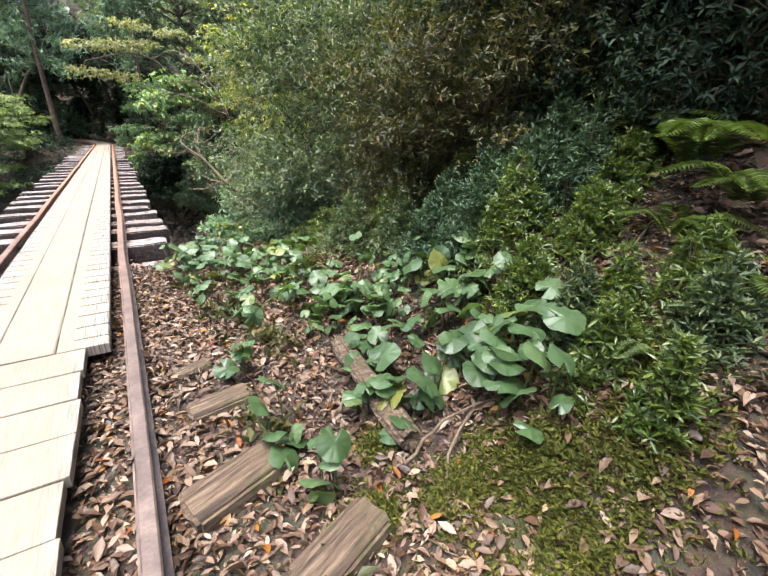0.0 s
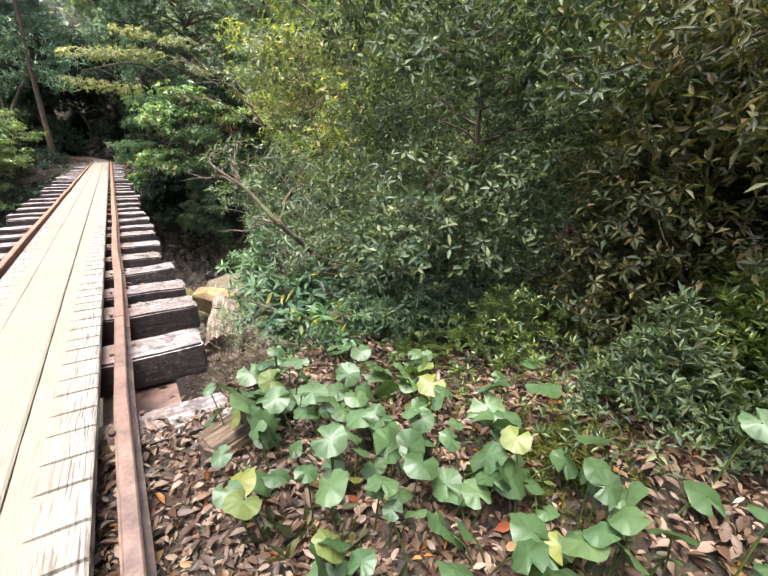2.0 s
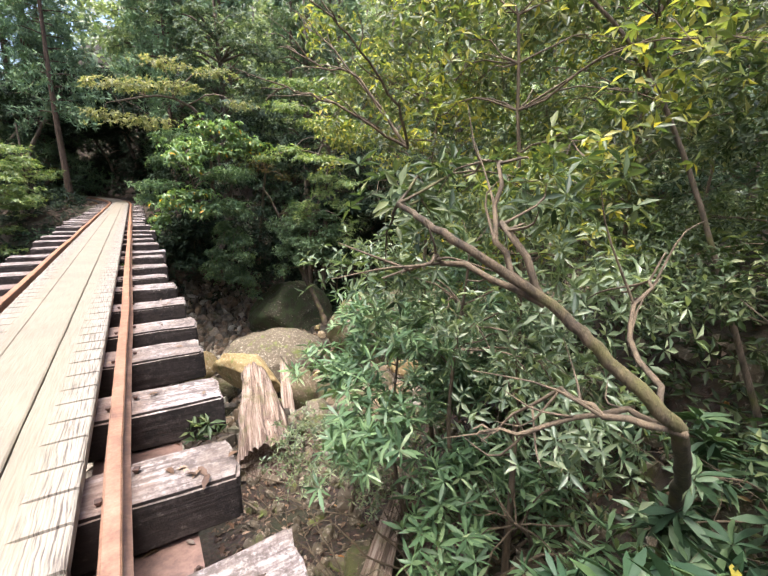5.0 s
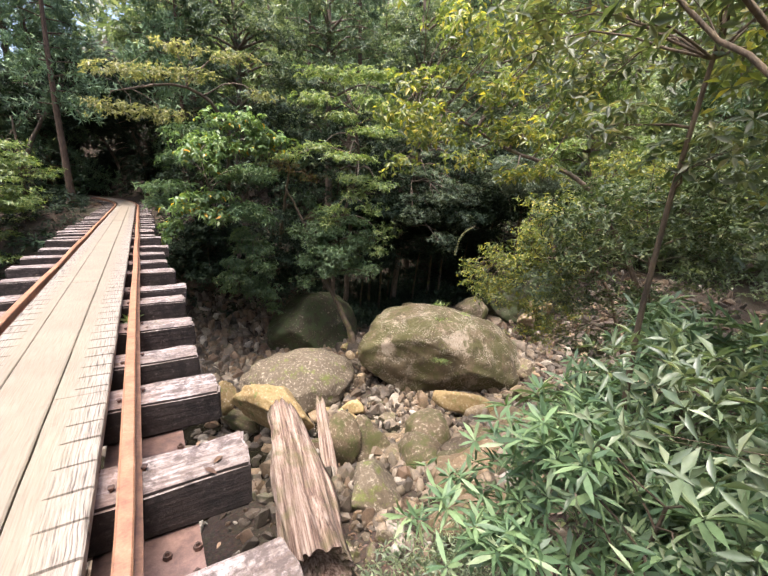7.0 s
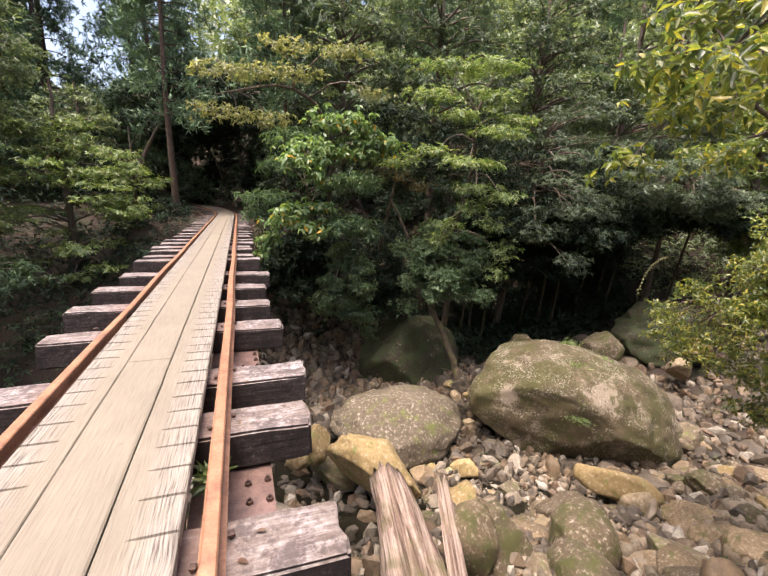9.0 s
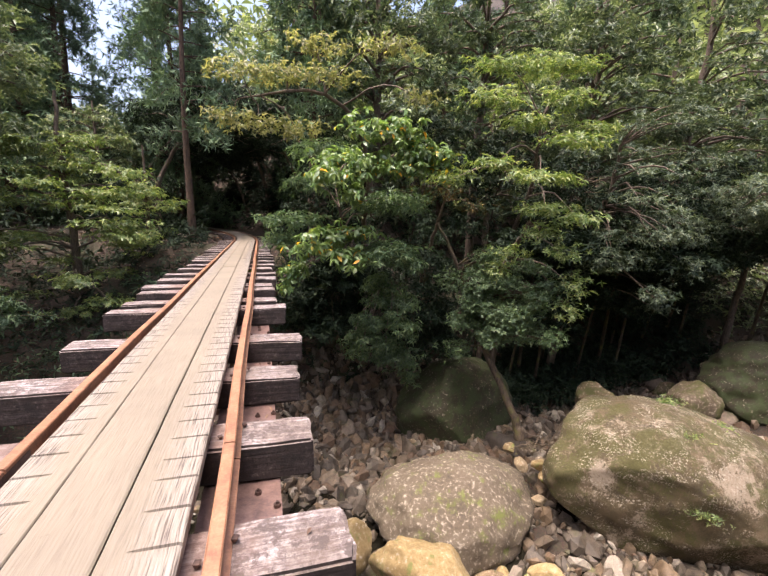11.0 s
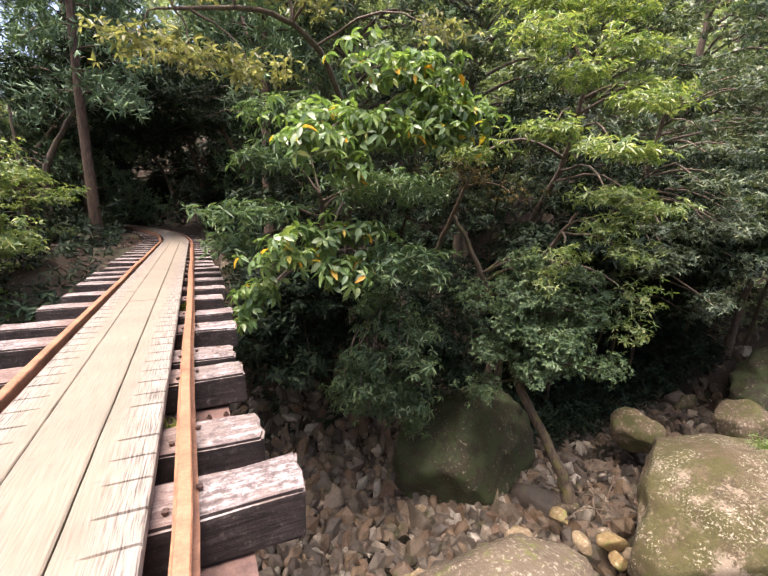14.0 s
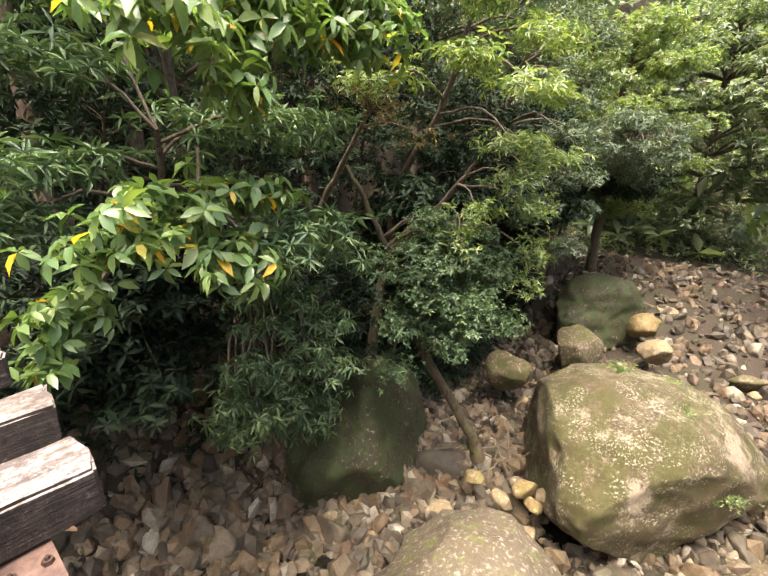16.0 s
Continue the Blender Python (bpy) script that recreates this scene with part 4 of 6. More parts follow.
rock_mes = [rock_mesh("rock", 100 + i, ROCK, 3, 0.25, 15) for i in range(10)]
pale_mes = [rock_mesh("rock", 130 + i, BOULDER_PALE, 3, 0.25, 15) for i in range(4)]
moss_mes = [rock_mesh("rock", 150 + i, BOULDER, 3, 0.25, 14) for i in range(4)]
rng = np.random.default_rng(77)
count = 0
while count < 140:
    x, y = rng.uniform(-2.5, 20), rng.uniform(12.2, 24.0)
    if x < 1.0 and rng.uniform() < 0.65 or x > 13 and rng.uniform() < 0.4:
        continue
    if ((x - 9.3) / 2.5) ** 2 + ((y - 18.5) / 1.8) ** 2 < 1 or ((x - 4.35) / 1.5) ** 2 + ((y - 19.6) / 1.3) ** 2 < 1:
        continue
    s = float(np.clip(rng.lognormal(-1.45, 0.5), 0.11, 0.6))
    fam = rng.uniform()
    me = rock_mes[rng.integers(10)] if fam < 0.66 else pale_mes[rng.integers(4)] if fam < 0.82 else moss_mes[rng.integers(4)]
    o = new("rock", me)
    tagged(o, "rounded brown river rock in the stream bed" if fam < 0.66 else "pale lichen-spotted rock in the stream bed" if fam < 0.82 else "mossy rock in the stream bed", "rock", "rocks of the stream bed")
    o.matrix_basis = pose(x, y, height(x, y) + s * 0.12, rng.uniform(0, 360), rng.uniform(-25, 25), rng.uniform(0, 360)) @ Matrix.Diagonal((s * rng.uniform(0.9, 1.5), s, s * rng.uniform(0.5, 0.8), 1))
    count += 1

TAN_ROCK = mat("tan_rock", stone([(0.3, (0.055, 0.038, 0.020)), (0.5, (0.135, 0.098, 0.058)), (0.7, (0.24, 0.19, 0.125))], 0.22, (0.05, 0.052, 0.012), lichen=0.5, scale=1.6), 0.75)
slab_mes = [rock_mesh("rock", 170 + i, (TAN_ROCK, TAN_ROCK, BOULDER, YELLOW_ROCK, TAN_ROCK, BOULDER_PALE)[i], 4, 0.22, 16) for i in range(6)]
rng = np.random.default_rng(79)
for i in range(165):
    x, y = rng.uniform(3.0, 12.0), rng.uniform(11.0, 18.2)
    if ((x - 9.3) / 2.5) ** 2 + ((y - 18.5) / 1.8) ** 2 < 1.1 or x < 4.2 and 12 < y < 16.5:
        continue
    s = 0.16 + 0.42 * rng.uniform() ** 1.8
    o = new("rock", slab_mes[i % 6])
    tagged(o, ("angular tan rock in the stony stream bed", "angular tan rock in the stony stream bed", "mossy rock in the stream bed", "ochre-stained rock in the stream bed", "angular tan rock in the stony stream bed", "pale lichen-spotted rock in the stream bed")[i % 6], "rock", "rocks of the stream bed")
    o.matrix_basis = pose(x, y, height(x, y) + s * 0.18, rng.uniform(-25, 25), rng.uniform(-25, 25), rng.uniform(0, 360)) @ Matrix.Diagonal((s * rng.uniform(1.0, 1.7), s, s * rng.uniform(0.55, 0.85), 1))

TAN_ROCK_LOOSE = mat("tan_pebbles", river_tone, 0.75)
# pebbles and cobbles too many to count
rng = np.random.default_rng(78)
ico = bmesh.new()
bmesh.ops.create_icosphere(ico, subdivisions=1, radius=1)
iv = np.array([v.co[:] for v in ico.verts])
ifc = np.array([[v.index for v in f.verts] for f in ico.faces])
ico.free()


def pebbles(n, area, lo, hi, material, name, label, seed, round_edges=False):
    rng = np.random.default_rng(seed)
    vs, fs = [], []
    k = 0
    while k < n:
        x, y = rng.uniform(area[0], area[1]), rng.uniform(area[2], area[3])
        s = lo + (hi - lo) * rng.uniform() ** 2.2
        m = np.array(Euler(rng.uniform(0, 6, 3)).to_matrix())
        p = (iv * rng.uniform(0.8, 1.12, (len(iv), 1)) * [s * 1.35, s * rng.uniform(0.7, 1.1), s * rng.uniform(0.4, 0.75)]) @ m.T + [x, y, height(x, y) + s * 0.3]
        vs.append(p)
        fs.append(ifc + k * len(iv))
        k += 1
    return tagged(raw(name, np.concatenate(vs), np.concatenate(fs), material, smooth=round_edges, flat=not round_edges), label, "pebbles", kind="stuff")


pebbles(6500, (1.2, 14, 12.3, 24.2), 0.035, 0.2, ROCK, "pebbles", "brown pebbles and cobbles over the stream bed", 80)
pebbles(2600, (3.0, 10.5, 11.2, 17.5), 0.035, 0.15, TAN_ROCK_LOOSE, "pebbles", "pale tan pebbles between the larger rocks", 84, True)
pebbles(1500, (4.5, 12.5, 10.2, 14.6), 0.06, 0.24, TAN_ROCK_LOOSE, "cobbles", "tan cobbles on the stony slope below the shrubs", 85, True)
pebbles(3600, (-3, 26, 14, 24.5), 0.05, 0.27, ROCK, "cobbles", "loose cobbles along the stream", 81)
pebbles(3000, (0.4, 9, 20.4, 25.2), 0.05, 0.27, ROCK, "cobbles", "dark wet cobbles in the shade of the far bank", 83)
pebbles(900, (1.2, 5, 5.8, 12.3), 0.03, 0.14, BOULDER_PALE, "pebbles", "pale stones and rubble below the bridge", 82)

# ---- driftwood ----
def snag(label, a, b, r0, r1, seed, jag=0.30, squash=0.8):
    """A weathered log: deep fissures along the grain, ends broken into splinters."""
    rng = np.random.default_rng(seed)
    a, b = np.array(a, float), np.array(b, float)
    n, sides = 30, 84
    ax = unit(b - a)
    u = unit(np.cross(ax, [0.2, 0.1, 1]))
    w = np.cross(ax, u)
    L = np.linalg.norm(b - a)
    splinter = [0.5 * noise.noise((math.cos(q) * 3, math.sin(q) * 3, seed)) + 0.7 * noise.noise((math.cos(q) * 11, math.sin(q) * 11, seed)) for q in np.arange(sides) * 2 * math.pi / sides]
    vs = []
    for j in range(n):
        t = j / (n - 1)
        r = r0 * (1 - t) + r1 * t
        for i in range(sides):
            th = 2 * math.pi * i / sides
            c, sn = math.cos(th), math.sin(th)
            ridge = 1 + 0.34 * noise.noise((c * 1.5, sn * 1.5, t * 2.6 + seed)) + 0.30 * noise.noise((c * 4, sn * 4, t * 2.2 + seed)) - 0.45 * max(0, noise.noise((c * 9, sn * 9, t * 0.8 + seed)) - 0.12) + 0.10 * noise.noise((c * 22, sn * 22, t * 5 + seed))
            reach = t * (1 + jag * splinter[i] / L * max(0, t - 0.55) * 2.2) - (1 - t) * jag * 0.15 * splinter[(i + 31) % sides] / L * max(0, 0.35 - t) * 2.5
            thin = 1 - 0.35 * max(0, t - 0.8) / 0.2 * (0.5 + splinter[i])
            vs.append(L * reach * np.array([0, 0, 1.0]) + np.array([c, sn * squash, 0]) * r * ridge * thin)
    m = Matrix((u, w, ax)).transposed().to_4x4()
    f = [(j * sides + i, j * sides + (i + 1) % sides, (j + 1) * sides + (i + 1) % sides, (j + 1) * sides + i) for j in range(n - 1) for i in range(sides)]
    caps = []
    for ring in (0, n - 1):
        vs.append(np.array([0, 0, 0.35 if ring == 0 else L - 0.5]) if r0 > 0.3 else np.array([0, 0, 0.02 if ring == 0 else L - 0.05]))
        k = len(vs) - 1
        caps += [(ring * sides + i, ring * sides + (i + 1) % sides, k) for i in range(sides)]
    o = raw("driftwood_log", np.array(vs), [np.array(f), np.array(caps)], DEADWOOD, smooth=True)
    o.matrix_basis = Matrix.Translation(a) @ m
    return tagged(o, label, "log")


snag("weathered split driftwood trunk propped on the rocks", (1.95, 11.7, -3.55), (2.92, 16.45, -4.1), 0.44, 0.38, 3, 0.7, 0.75)
snag("thin splintered slab of driftwood", (3.1, 14.0, -4.25), (3.42, 15.35, -3.45), 0.15, 0.10, 9, 0.4, 0.5)
snag("fallen timber lying below the bridge end", (1.3, 7.4, -2.0), (3.2, 9.6, -3.0), 0.12, 0.1, 14)


# ---- trees and shrubs of the near bank ----
R = np.random.default_rng


def shrub(label, centre, radii, n, size, leaf, leaf_size, per_area, seed, stems=4, k=5, bark_mat=None, **kw):
    """A many-stemmed shrub: pads through an ellipsoid on stems that spring from one foot."""
    g = R(seed)
    foot = (centre[0] + kw.pop("dx", 0.3), centre[1] + kw.pop("dy", 0.0), 0)
    foot = (foot[0], foot[1], height(foot[0], foot[1]) - 0.05)
    pads = pads_in(g, centre, radii, n, size, kw.pop("flat", 0.55))
    top = (centre[0] + g.normal(0, 0.1), centre[1] + g.normal(0, 0.1), centre[2] + radii[2] * 0.5)
    mid = ((foot[0] + top[0]) / 2 + g.normal(0, 0.12), (foot[1] + top[1]) / 2 + g.normal(0, 0.12), (foot[2] + top[2]) / 2)
    return tree("shrub", label, [foot, mid, top], kw.pop("radius", 0.03), pads, leaf, leaf_size, per_area, k, seed, bark_mat or TWIG, "shrub", **kw)


shrub("dense small-leaved evergreen shrub beside the bridge end", (2.6, 4.75, 0.75), (1.1, 1.25, 1.75), 60, 0.42, L_BUSH, (0.05, 0.019), 400, 1, lift=(15, 35), out=1.2)
shrub("airy yellow-green shrub over the bridge end", (2.75, 7.7, 1.45), (1.05, 1.3, 0.95), 26, 0.38, L_YELLOW, (0.075, 0.028), 95, 19, lift=(0, 35), out=1.0)
shrub("grey-green leafy shrub over the bridge end", (2.55, 7.8, 0.1), (0.95, 1.25, 0.75), 19, 0.38, L_GREY, (0.075, 0.022), 190, 2, lift=(15, 35), out=1.2)
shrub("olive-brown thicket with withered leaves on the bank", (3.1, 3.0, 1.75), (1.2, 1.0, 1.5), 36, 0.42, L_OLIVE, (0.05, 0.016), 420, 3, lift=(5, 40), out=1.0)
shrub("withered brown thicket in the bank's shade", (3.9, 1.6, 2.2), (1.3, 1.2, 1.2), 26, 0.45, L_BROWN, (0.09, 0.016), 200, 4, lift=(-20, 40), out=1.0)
# Shadow on the bank top is put into the leaf colour of these two.
shrub("evergreen thicket on top of the bank, shade in its leaves", (4.3, 2.6, 2.3), (1.2, 1.3, 1.3), 34, 0.45, L_SHADE, (0.06, 0.022), 230, 17, out=1.0)
shrub("evergreen thicket overhanging the bank, shade in its leaves", (4.6, 0.6, 2.6), (1.3, 1.2, 1.4), 32, 0.5, L_SHADE, (0.065, 0.022), 200, 18, out=1.0)
# Darker leaf on the next two makes up for shade that falls short.
shrub("evergreen shrub hanging over the bank top", (4.6, 4.6, 2.6), (1.5, 1.6, 1.6), 40, 0.5, L_DARK, (0.062, 0.022), 260, 5, out=1.1)
shrub("broad-leaved shrub whose dark foliage carries the shade", (2.8, 5.75, -0.35), (0.85, 0.75, 0.75), 20, 0.36, L_DARK, (0.13, 0.034), 75, 6, lift=(8, 26), kind_of_leaf="blade", k=9, droop=0.25)
shrub("yellow-tipped shrub on the bank", (3.2, 9.2, 2.2), (1.2, 1.2, 1.0), 24, 0.42, L_SAGE, (0.08, 0.03), 110, 7, out=0.9)
shrub("dense small-leaved evergreen on the bank slope", (4.3, 6.4, 0.5), (1.2, 1.2, 1.4), 44, 0.42, L_BUSH, (0.06, 0.024), 230, 20, out=1.1)
# All but the olive thickets have the bank's shade painted into their leaves.
for i, (x, y, up, rx, rz, leaf) in enumerate([(2.95, 2.75, 0.45, 0.65, 0.9, L_OLIVE), (3.35, 2.15, 0.5, 0.6, 0.8, L_SHADE), (3.6, 3.3, 0.5, 0.8, 1.1, L_SHADE), (2.7, 3.5, 0.6, 0.6, 0.9, L_OLIVE), (3.5, 1.5, 0.55, 0.6, 0.8, L_SHADE), (4.2, 2.2, 0.6, 0.8, 0.9, L_SHADE), (3.1, 1.15, 0.6, 0.55, 0.7, L_SHADE), (3.3, 0.6, 0.7, 0.6, 0.8, L_SHADE)]):
    shrub("small-leaved thicket on the bank, mostly shade-dark leaves", (x, y, height(x, y) + up), (rx, rx, rz), 34, 0.34, leaf, (0.046, 0.017), 380, 21 + i, lift=(5, 38), out=1.1, dx=0.05)
shrub("low glossy-leaved shrub at the foot of the crooked tree", (1.8, 6.1, -0.42), (0.4, 0.35, 0.30), 12, 0.24, L_DARKGLOSS, (0.15, 0.034), 80, 40, lift=(10, 24), kind_of_leaf="blade", k=9, droop=0.3)
shrub("tall yellow-green shrub behind the thicket", (4.9, 8.2, 2.4), (1.7, 1.7, 1.7), 44, 0.55, L_SAGE, (0.10, 0.034), 85, 8, out=1.0)
shrub("narrow-leaved evergreen shrub over the ravine's edge", (2.5, 8.6, -0.75), (0.95, 1.1, 0.75), 17, 0.34, L_GLOSSY, (0.15, 0.028), 105, 9, lift=(18, 22), kind_of_leaf="blade", k=8, flat=0.5)
shrub("narrow-leaved evergreen shrub on the ravine slope", (3.9, 9.2, -0.7), (1.2, 0.9, 0.9), 30, 0.4, L_GLOSSY, (0.165, 0.029), 105, 10, lift=(15, 22), kind_of_leaf="blade", k=8, flat=0.5)
shrub("low narrow-leaved shrub among the stones", (2.9, 7.6, -1.8), (0.8, 0.9, 0.5), 15, 0.34, L_GLOSSY, (0.17, 0.034), 70, 11, lift=(25, 20), kind_of_leaf="blade", k=8, flat=0.5)
shrub("grey-green low shrub at the edge of the stones", (2.3, 9.9, -2.3), (0.7, 0.8, 0.5), 16, 0.32, L_GREY, (0.075, 0.02), 190, 13, lift=(20, 30))
pads = pads_in(R(141), (7.35, 14.35, -0.75), (1.0, 0.6, 0.75), 34, 0.30, 0.5) + pads_in(R(142), (8.5, 13.8, 0.1), (1.3, 0.8, 1.0), 40, 0.36, 0.5) + pads_in(R(143), (8.3, 13.7, -1.5), (0.9, 0.6, 0.8), 24, 0.32, 0.5) + pads_in(R(144), (9.6, 13.2, 1.2), (1.2, 0.9, 0.9), 24, 0.42, 0.5)
tree("shrub", "yellow-green shrub leaning over the stream", [(9.9, 12.4, height(9.9, 12.4) - 0.05), (9.2, 13.0, -0.9), (8.4, 13.7, -0.4), (7.5, 14.3, -0.5)], 0.05, pads, L_YELLOW, (0.08, 0.034), 120, 5, 14, TWIG, "shrub", out=0.9, lift=(0, 40))
shrub("leafy evergreen shrub on the ravine slope", (7.0, 11.3, 0.2), (1.7, 1.3, 1.6), 36, 0.5, L_BUSH, (0.09, 0.036), 130, 15, dx=0.6)
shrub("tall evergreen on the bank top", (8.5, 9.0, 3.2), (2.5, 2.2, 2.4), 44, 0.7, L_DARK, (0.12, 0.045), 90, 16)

pads = pads_in(R(31), (5.2, 12.5, 2.3), (1.9, 1.2, 1.3), 30, 0.42, 0.4) + [((2.9, 11.3, 2.9), (0.45, 0.4, 0.25)), ((3.4, 12.2, 1.9), (0.4, 0.4, 0.2)), ((4.0, 13.4, 1.4), (0.35, 0.3, 0.2))]
tree("tree", "slender leaning tree with yellow-green autumn leaves", [(8.2, 11.0, height(8.2, 11.0)), (6.9, 12.0, 0.9), (5.6, 12.9, 1.7), (4.3, 13.4, 2.4)], 0.05, pads, L_YELLOW, (0.10, 0.042), 110, 5, 31, BARK, droop=0.3, lift=(-10, 25))
tree("tree", "small leaning tree with moss on its crooked bark", [(2.9, 6.6, height(2.9, 6.6) - 0.05), (2.5, 6.45, -0.55), (2.05, 6.3, -0.04), (1.7, 6.22, 0.30), (1.58, 6.36, 0.47), (1.48, 6.5, 0.61), (1.3, 6.7, 0.77), (1.3, 6.98, 0.85)], 0.031,
     [((1.5, 7.2, 0.9), (0.26, 0.3, 0.14)), ((1.7, 7.3, 0.72), (0.3, 0.3, 0.18)), ((2.0, 7.0, 0.95), (0.4, 0.35, 0.2)), ((1.65, 7.6, 0.42), (0.26, 0.35, 0.14))], L_BUSH, (0.085, 0.024), 130, 7, 33, BARK_MOSS)


def bare_twigs(label, foot, ends, r, seed):
    """A spray of leafless twigs: each one forks twice on its way out."""
    g = R(seed)
    foot = np.array(foot, float)
    root = tagged(new("bare_twigs"), label, "twigs")
    root.location = foot
    for e in ends:
        e = np.array(e, float) - foot
        line = smooth_line([np.zeros(3), e * 0.4 + g.normal(0, 0.07, 3) + [0, 0, 0.10], e * 0.75 + g.normal(0, 0.05, 3) + [0, 0, 0.06], e], 14, g, 0.008)
        pieces = [tube_arrays(line, np.linspace(r, r * 0.3, 14), 5)]
        for j in (4, 6, 8, 10, 11):
            d = line[j] - line[j - 2]
            tip = line[j] + unit(d) * 0.28 * np.linalg.norm(e) * g.uniform(0.5, 1.1) + g.normal(0, 0.10, 3)
            pieces.append(tube_arrays(smooth_line([line[j], (line[j] + tip) / 2 + g.normal(0, 0.03, 3), tip], 6), np.linspace(r * 0.45, r * 0.12, 6), 4))
        v, f = join_arrays(pieces)
        raw("twig", v, f, TWIG, root, smooth=True)


g = R(880)
for i, (x, y, dz, reach, lean) in enumerate([(1.75, 6.0, 0.05, 0.9, -0.3), (2.1, 7.0, 0.0, 1.1, -0.5), (1.6, 7.5, 0.0, 0.9, -0.2), (2.2, 5.3, 0.1, 0.9, -0.5), (2.6, 5.0, 0.1, 1.0, -0.8), (1.55, 6.7, 0.0, 0.8, 0.1), (2.5, 8.2, 0.3, 1.1, -0.4), (1.9, 8.3, 0.2, 0.9, -0.3)]):
    z = height(x, y) + dz
    bare_twigs("tangle of bare brown twigs under the shrubs", (x, y, z), [(x + lean + g.normal(0, 0.35), y + g.normal(0.1, 0.35), z + reach * g.uniform(0.35, 1.0)) for _ in range(7)], 0.011, 881 + i)
for i, (foot, ends) in enumerate([((1.48, 6.5, 0.6), [(1.75, 6.85, 0.75), (1.6, 7.0, 0.95), (1.2, 6.9, 0.62)]), ((1.7, 6.2, 0.3), [(2.05, 6.6, 0.55), (1.5, 6.7, 0.05), (1.35, 6.6, 0.2)]), ((2.3, 8.4, 1.2), [(1.6, 9.0, 1.9), (1.3, 8.6, 1.5), (1.9, 9.4, 2.2), (1.5, 8.0, 1.8)])]):
    bare_twigs("bare forked twigs of the leaning tree", foot, ends, 0.012, 895 + i)
shrub("sapling with broad leaves turning yellow", (1.36, 4.5, 0.06), (0.11, 0.11, 0.12), 4, 0.07, L_SAPLING, (0.085, 0.030), 130, 871, lift=(-5, 30), kind_of_leaf="blade", droop=0.3, dx=0.03, radius=0.008)
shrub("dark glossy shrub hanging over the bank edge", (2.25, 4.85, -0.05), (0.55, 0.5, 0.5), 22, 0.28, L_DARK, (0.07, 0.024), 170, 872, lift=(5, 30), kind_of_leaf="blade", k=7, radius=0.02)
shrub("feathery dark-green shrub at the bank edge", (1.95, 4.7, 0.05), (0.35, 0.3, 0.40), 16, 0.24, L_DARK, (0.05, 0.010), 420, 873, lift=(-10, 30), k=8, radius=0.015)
# bare branches reaching over the bank
tree("tree", "half-bare grey-barked tree over the bank", [(4.2, 6.5, height(4.2, 6.5)), (3.6, 7.4, 1.6), (2.9, 8.2, 2.6), (2.0, 9.3, 3.4)], 0.02, pads_in(R(35), (2.6, 8.8, 3.0), (1.0, 1.2, 0.7), 14, 0.4, 0.4), L_YELLOW, (0.085, 0.032), 60, 5, 35, BARK)

# ---- trees of the far bank ----
tree("tree", "broad-leaved tree with large bright drooping leaves", [(3.6, 25.2, height(3.6, 25.2)), (3.5, 24.6, -1.0), (3.3, 23.6, 1.0), (3.1, 22.4, 2.2)], 0.13,
     [((3.3, 21.2, 2.7), (0.95, 0.5, 0.42)), ((2.4, 21.9, 2.1), (0.75, 0.5, 0.4)), ((4.1, 21.3, 2.3), (0.75, 0.5, 0.42)), ((2.0, 21.15, 1.75), (0.6, 0.45, 0.28)), ((2.75, 21.15, 2.0), (0.65, 0.45, 0.32)), ((3.55, 21.15, 2.1), (0.6, 0.45, 0.3)), ((2.45, 21.1, 1.4), (0.3, 0.3, 0.2)), ((2.2, 21.5, 0.55), (0.75, 0.5, 0.28)), ((1.75, 21.7, 0.2), (0.6, 0.45, 0.28)), ((2.35, 21.25, 0.05), (0.4, 0.35, 0.25)), ((1.25, 22.0, -0.35), (0.38, 0.34, 0.32)), ((1.05, 22.0, -0.7), (0.22, 0.25, 0.22))],
     L_LIGHT, (0.165, 0.072), 150, 6, 51, BARK, kind_of_leaf="blade", droop=0.35, lift=(-14, 22), top_only=True)
tree("tree", "evergreen with long narrow leaves in layered sprays", [(2.9, 25.4, height(2.9, 25.4)), (2.9, 24.6, -1.0), (2.7, 23.4, 0.2), (2.4, 22.6, 1.2)], 0.10,
     [((1.3, 22.6, 0.85), (0.85, 0.5, 0.22)), ((1.1, 22.9, 0.35), (0.6, 0.5, 0.3)), ((3.35, 21.6, 0.22), (0.8, 0.55, 0.25)), ((3.9, 21.8, -0.1), (0.55, 0.45, 0.22)), ((2.9, 21.6, 0.0), (0.6, 0.5, 0.25)), ((4.0, 22.4, 1.35), (0.7, 0.6, 0.3)), ((3.2, 22.9, 1.3), (0.8, 0.6, 0.3)), ((1.7, 23.1, 1.75), (0.8, 0.6, 0.25)), ((2.2, 23.6, 2.6), (1.0, 0.7, 0.3))],
     L_GLOSSY, (0.17, 0.034), 165, 8, 52, BARK, kind_of_leaf="diamond", lift=(5, 25), droop=0.25)
tree("tree", "dark evergreen whose foliage hangs over the stream", [(4.4, 25.6, height(4.4, 25.6)), (4.2, 24.8, -1.8), (3.9, 23.6, -1.0), (3.6, 22.6, -0.6)], 0.11,
     pads_in(R(53), (3.55, 22.3, -1.7), (0.95, 0.6, 1.35), 30, 0.42, 0.5) + [((4.3, 22.7, -3.0), (0.5, 0.4, 0.4)), ((4.5, 22.9, -3.5), (0.4, 0.35, 0.25))],
     L_MID, (0.15, 0.032), 130, 7, 53, BARK, lift=(-20, 25), droop=0.3)
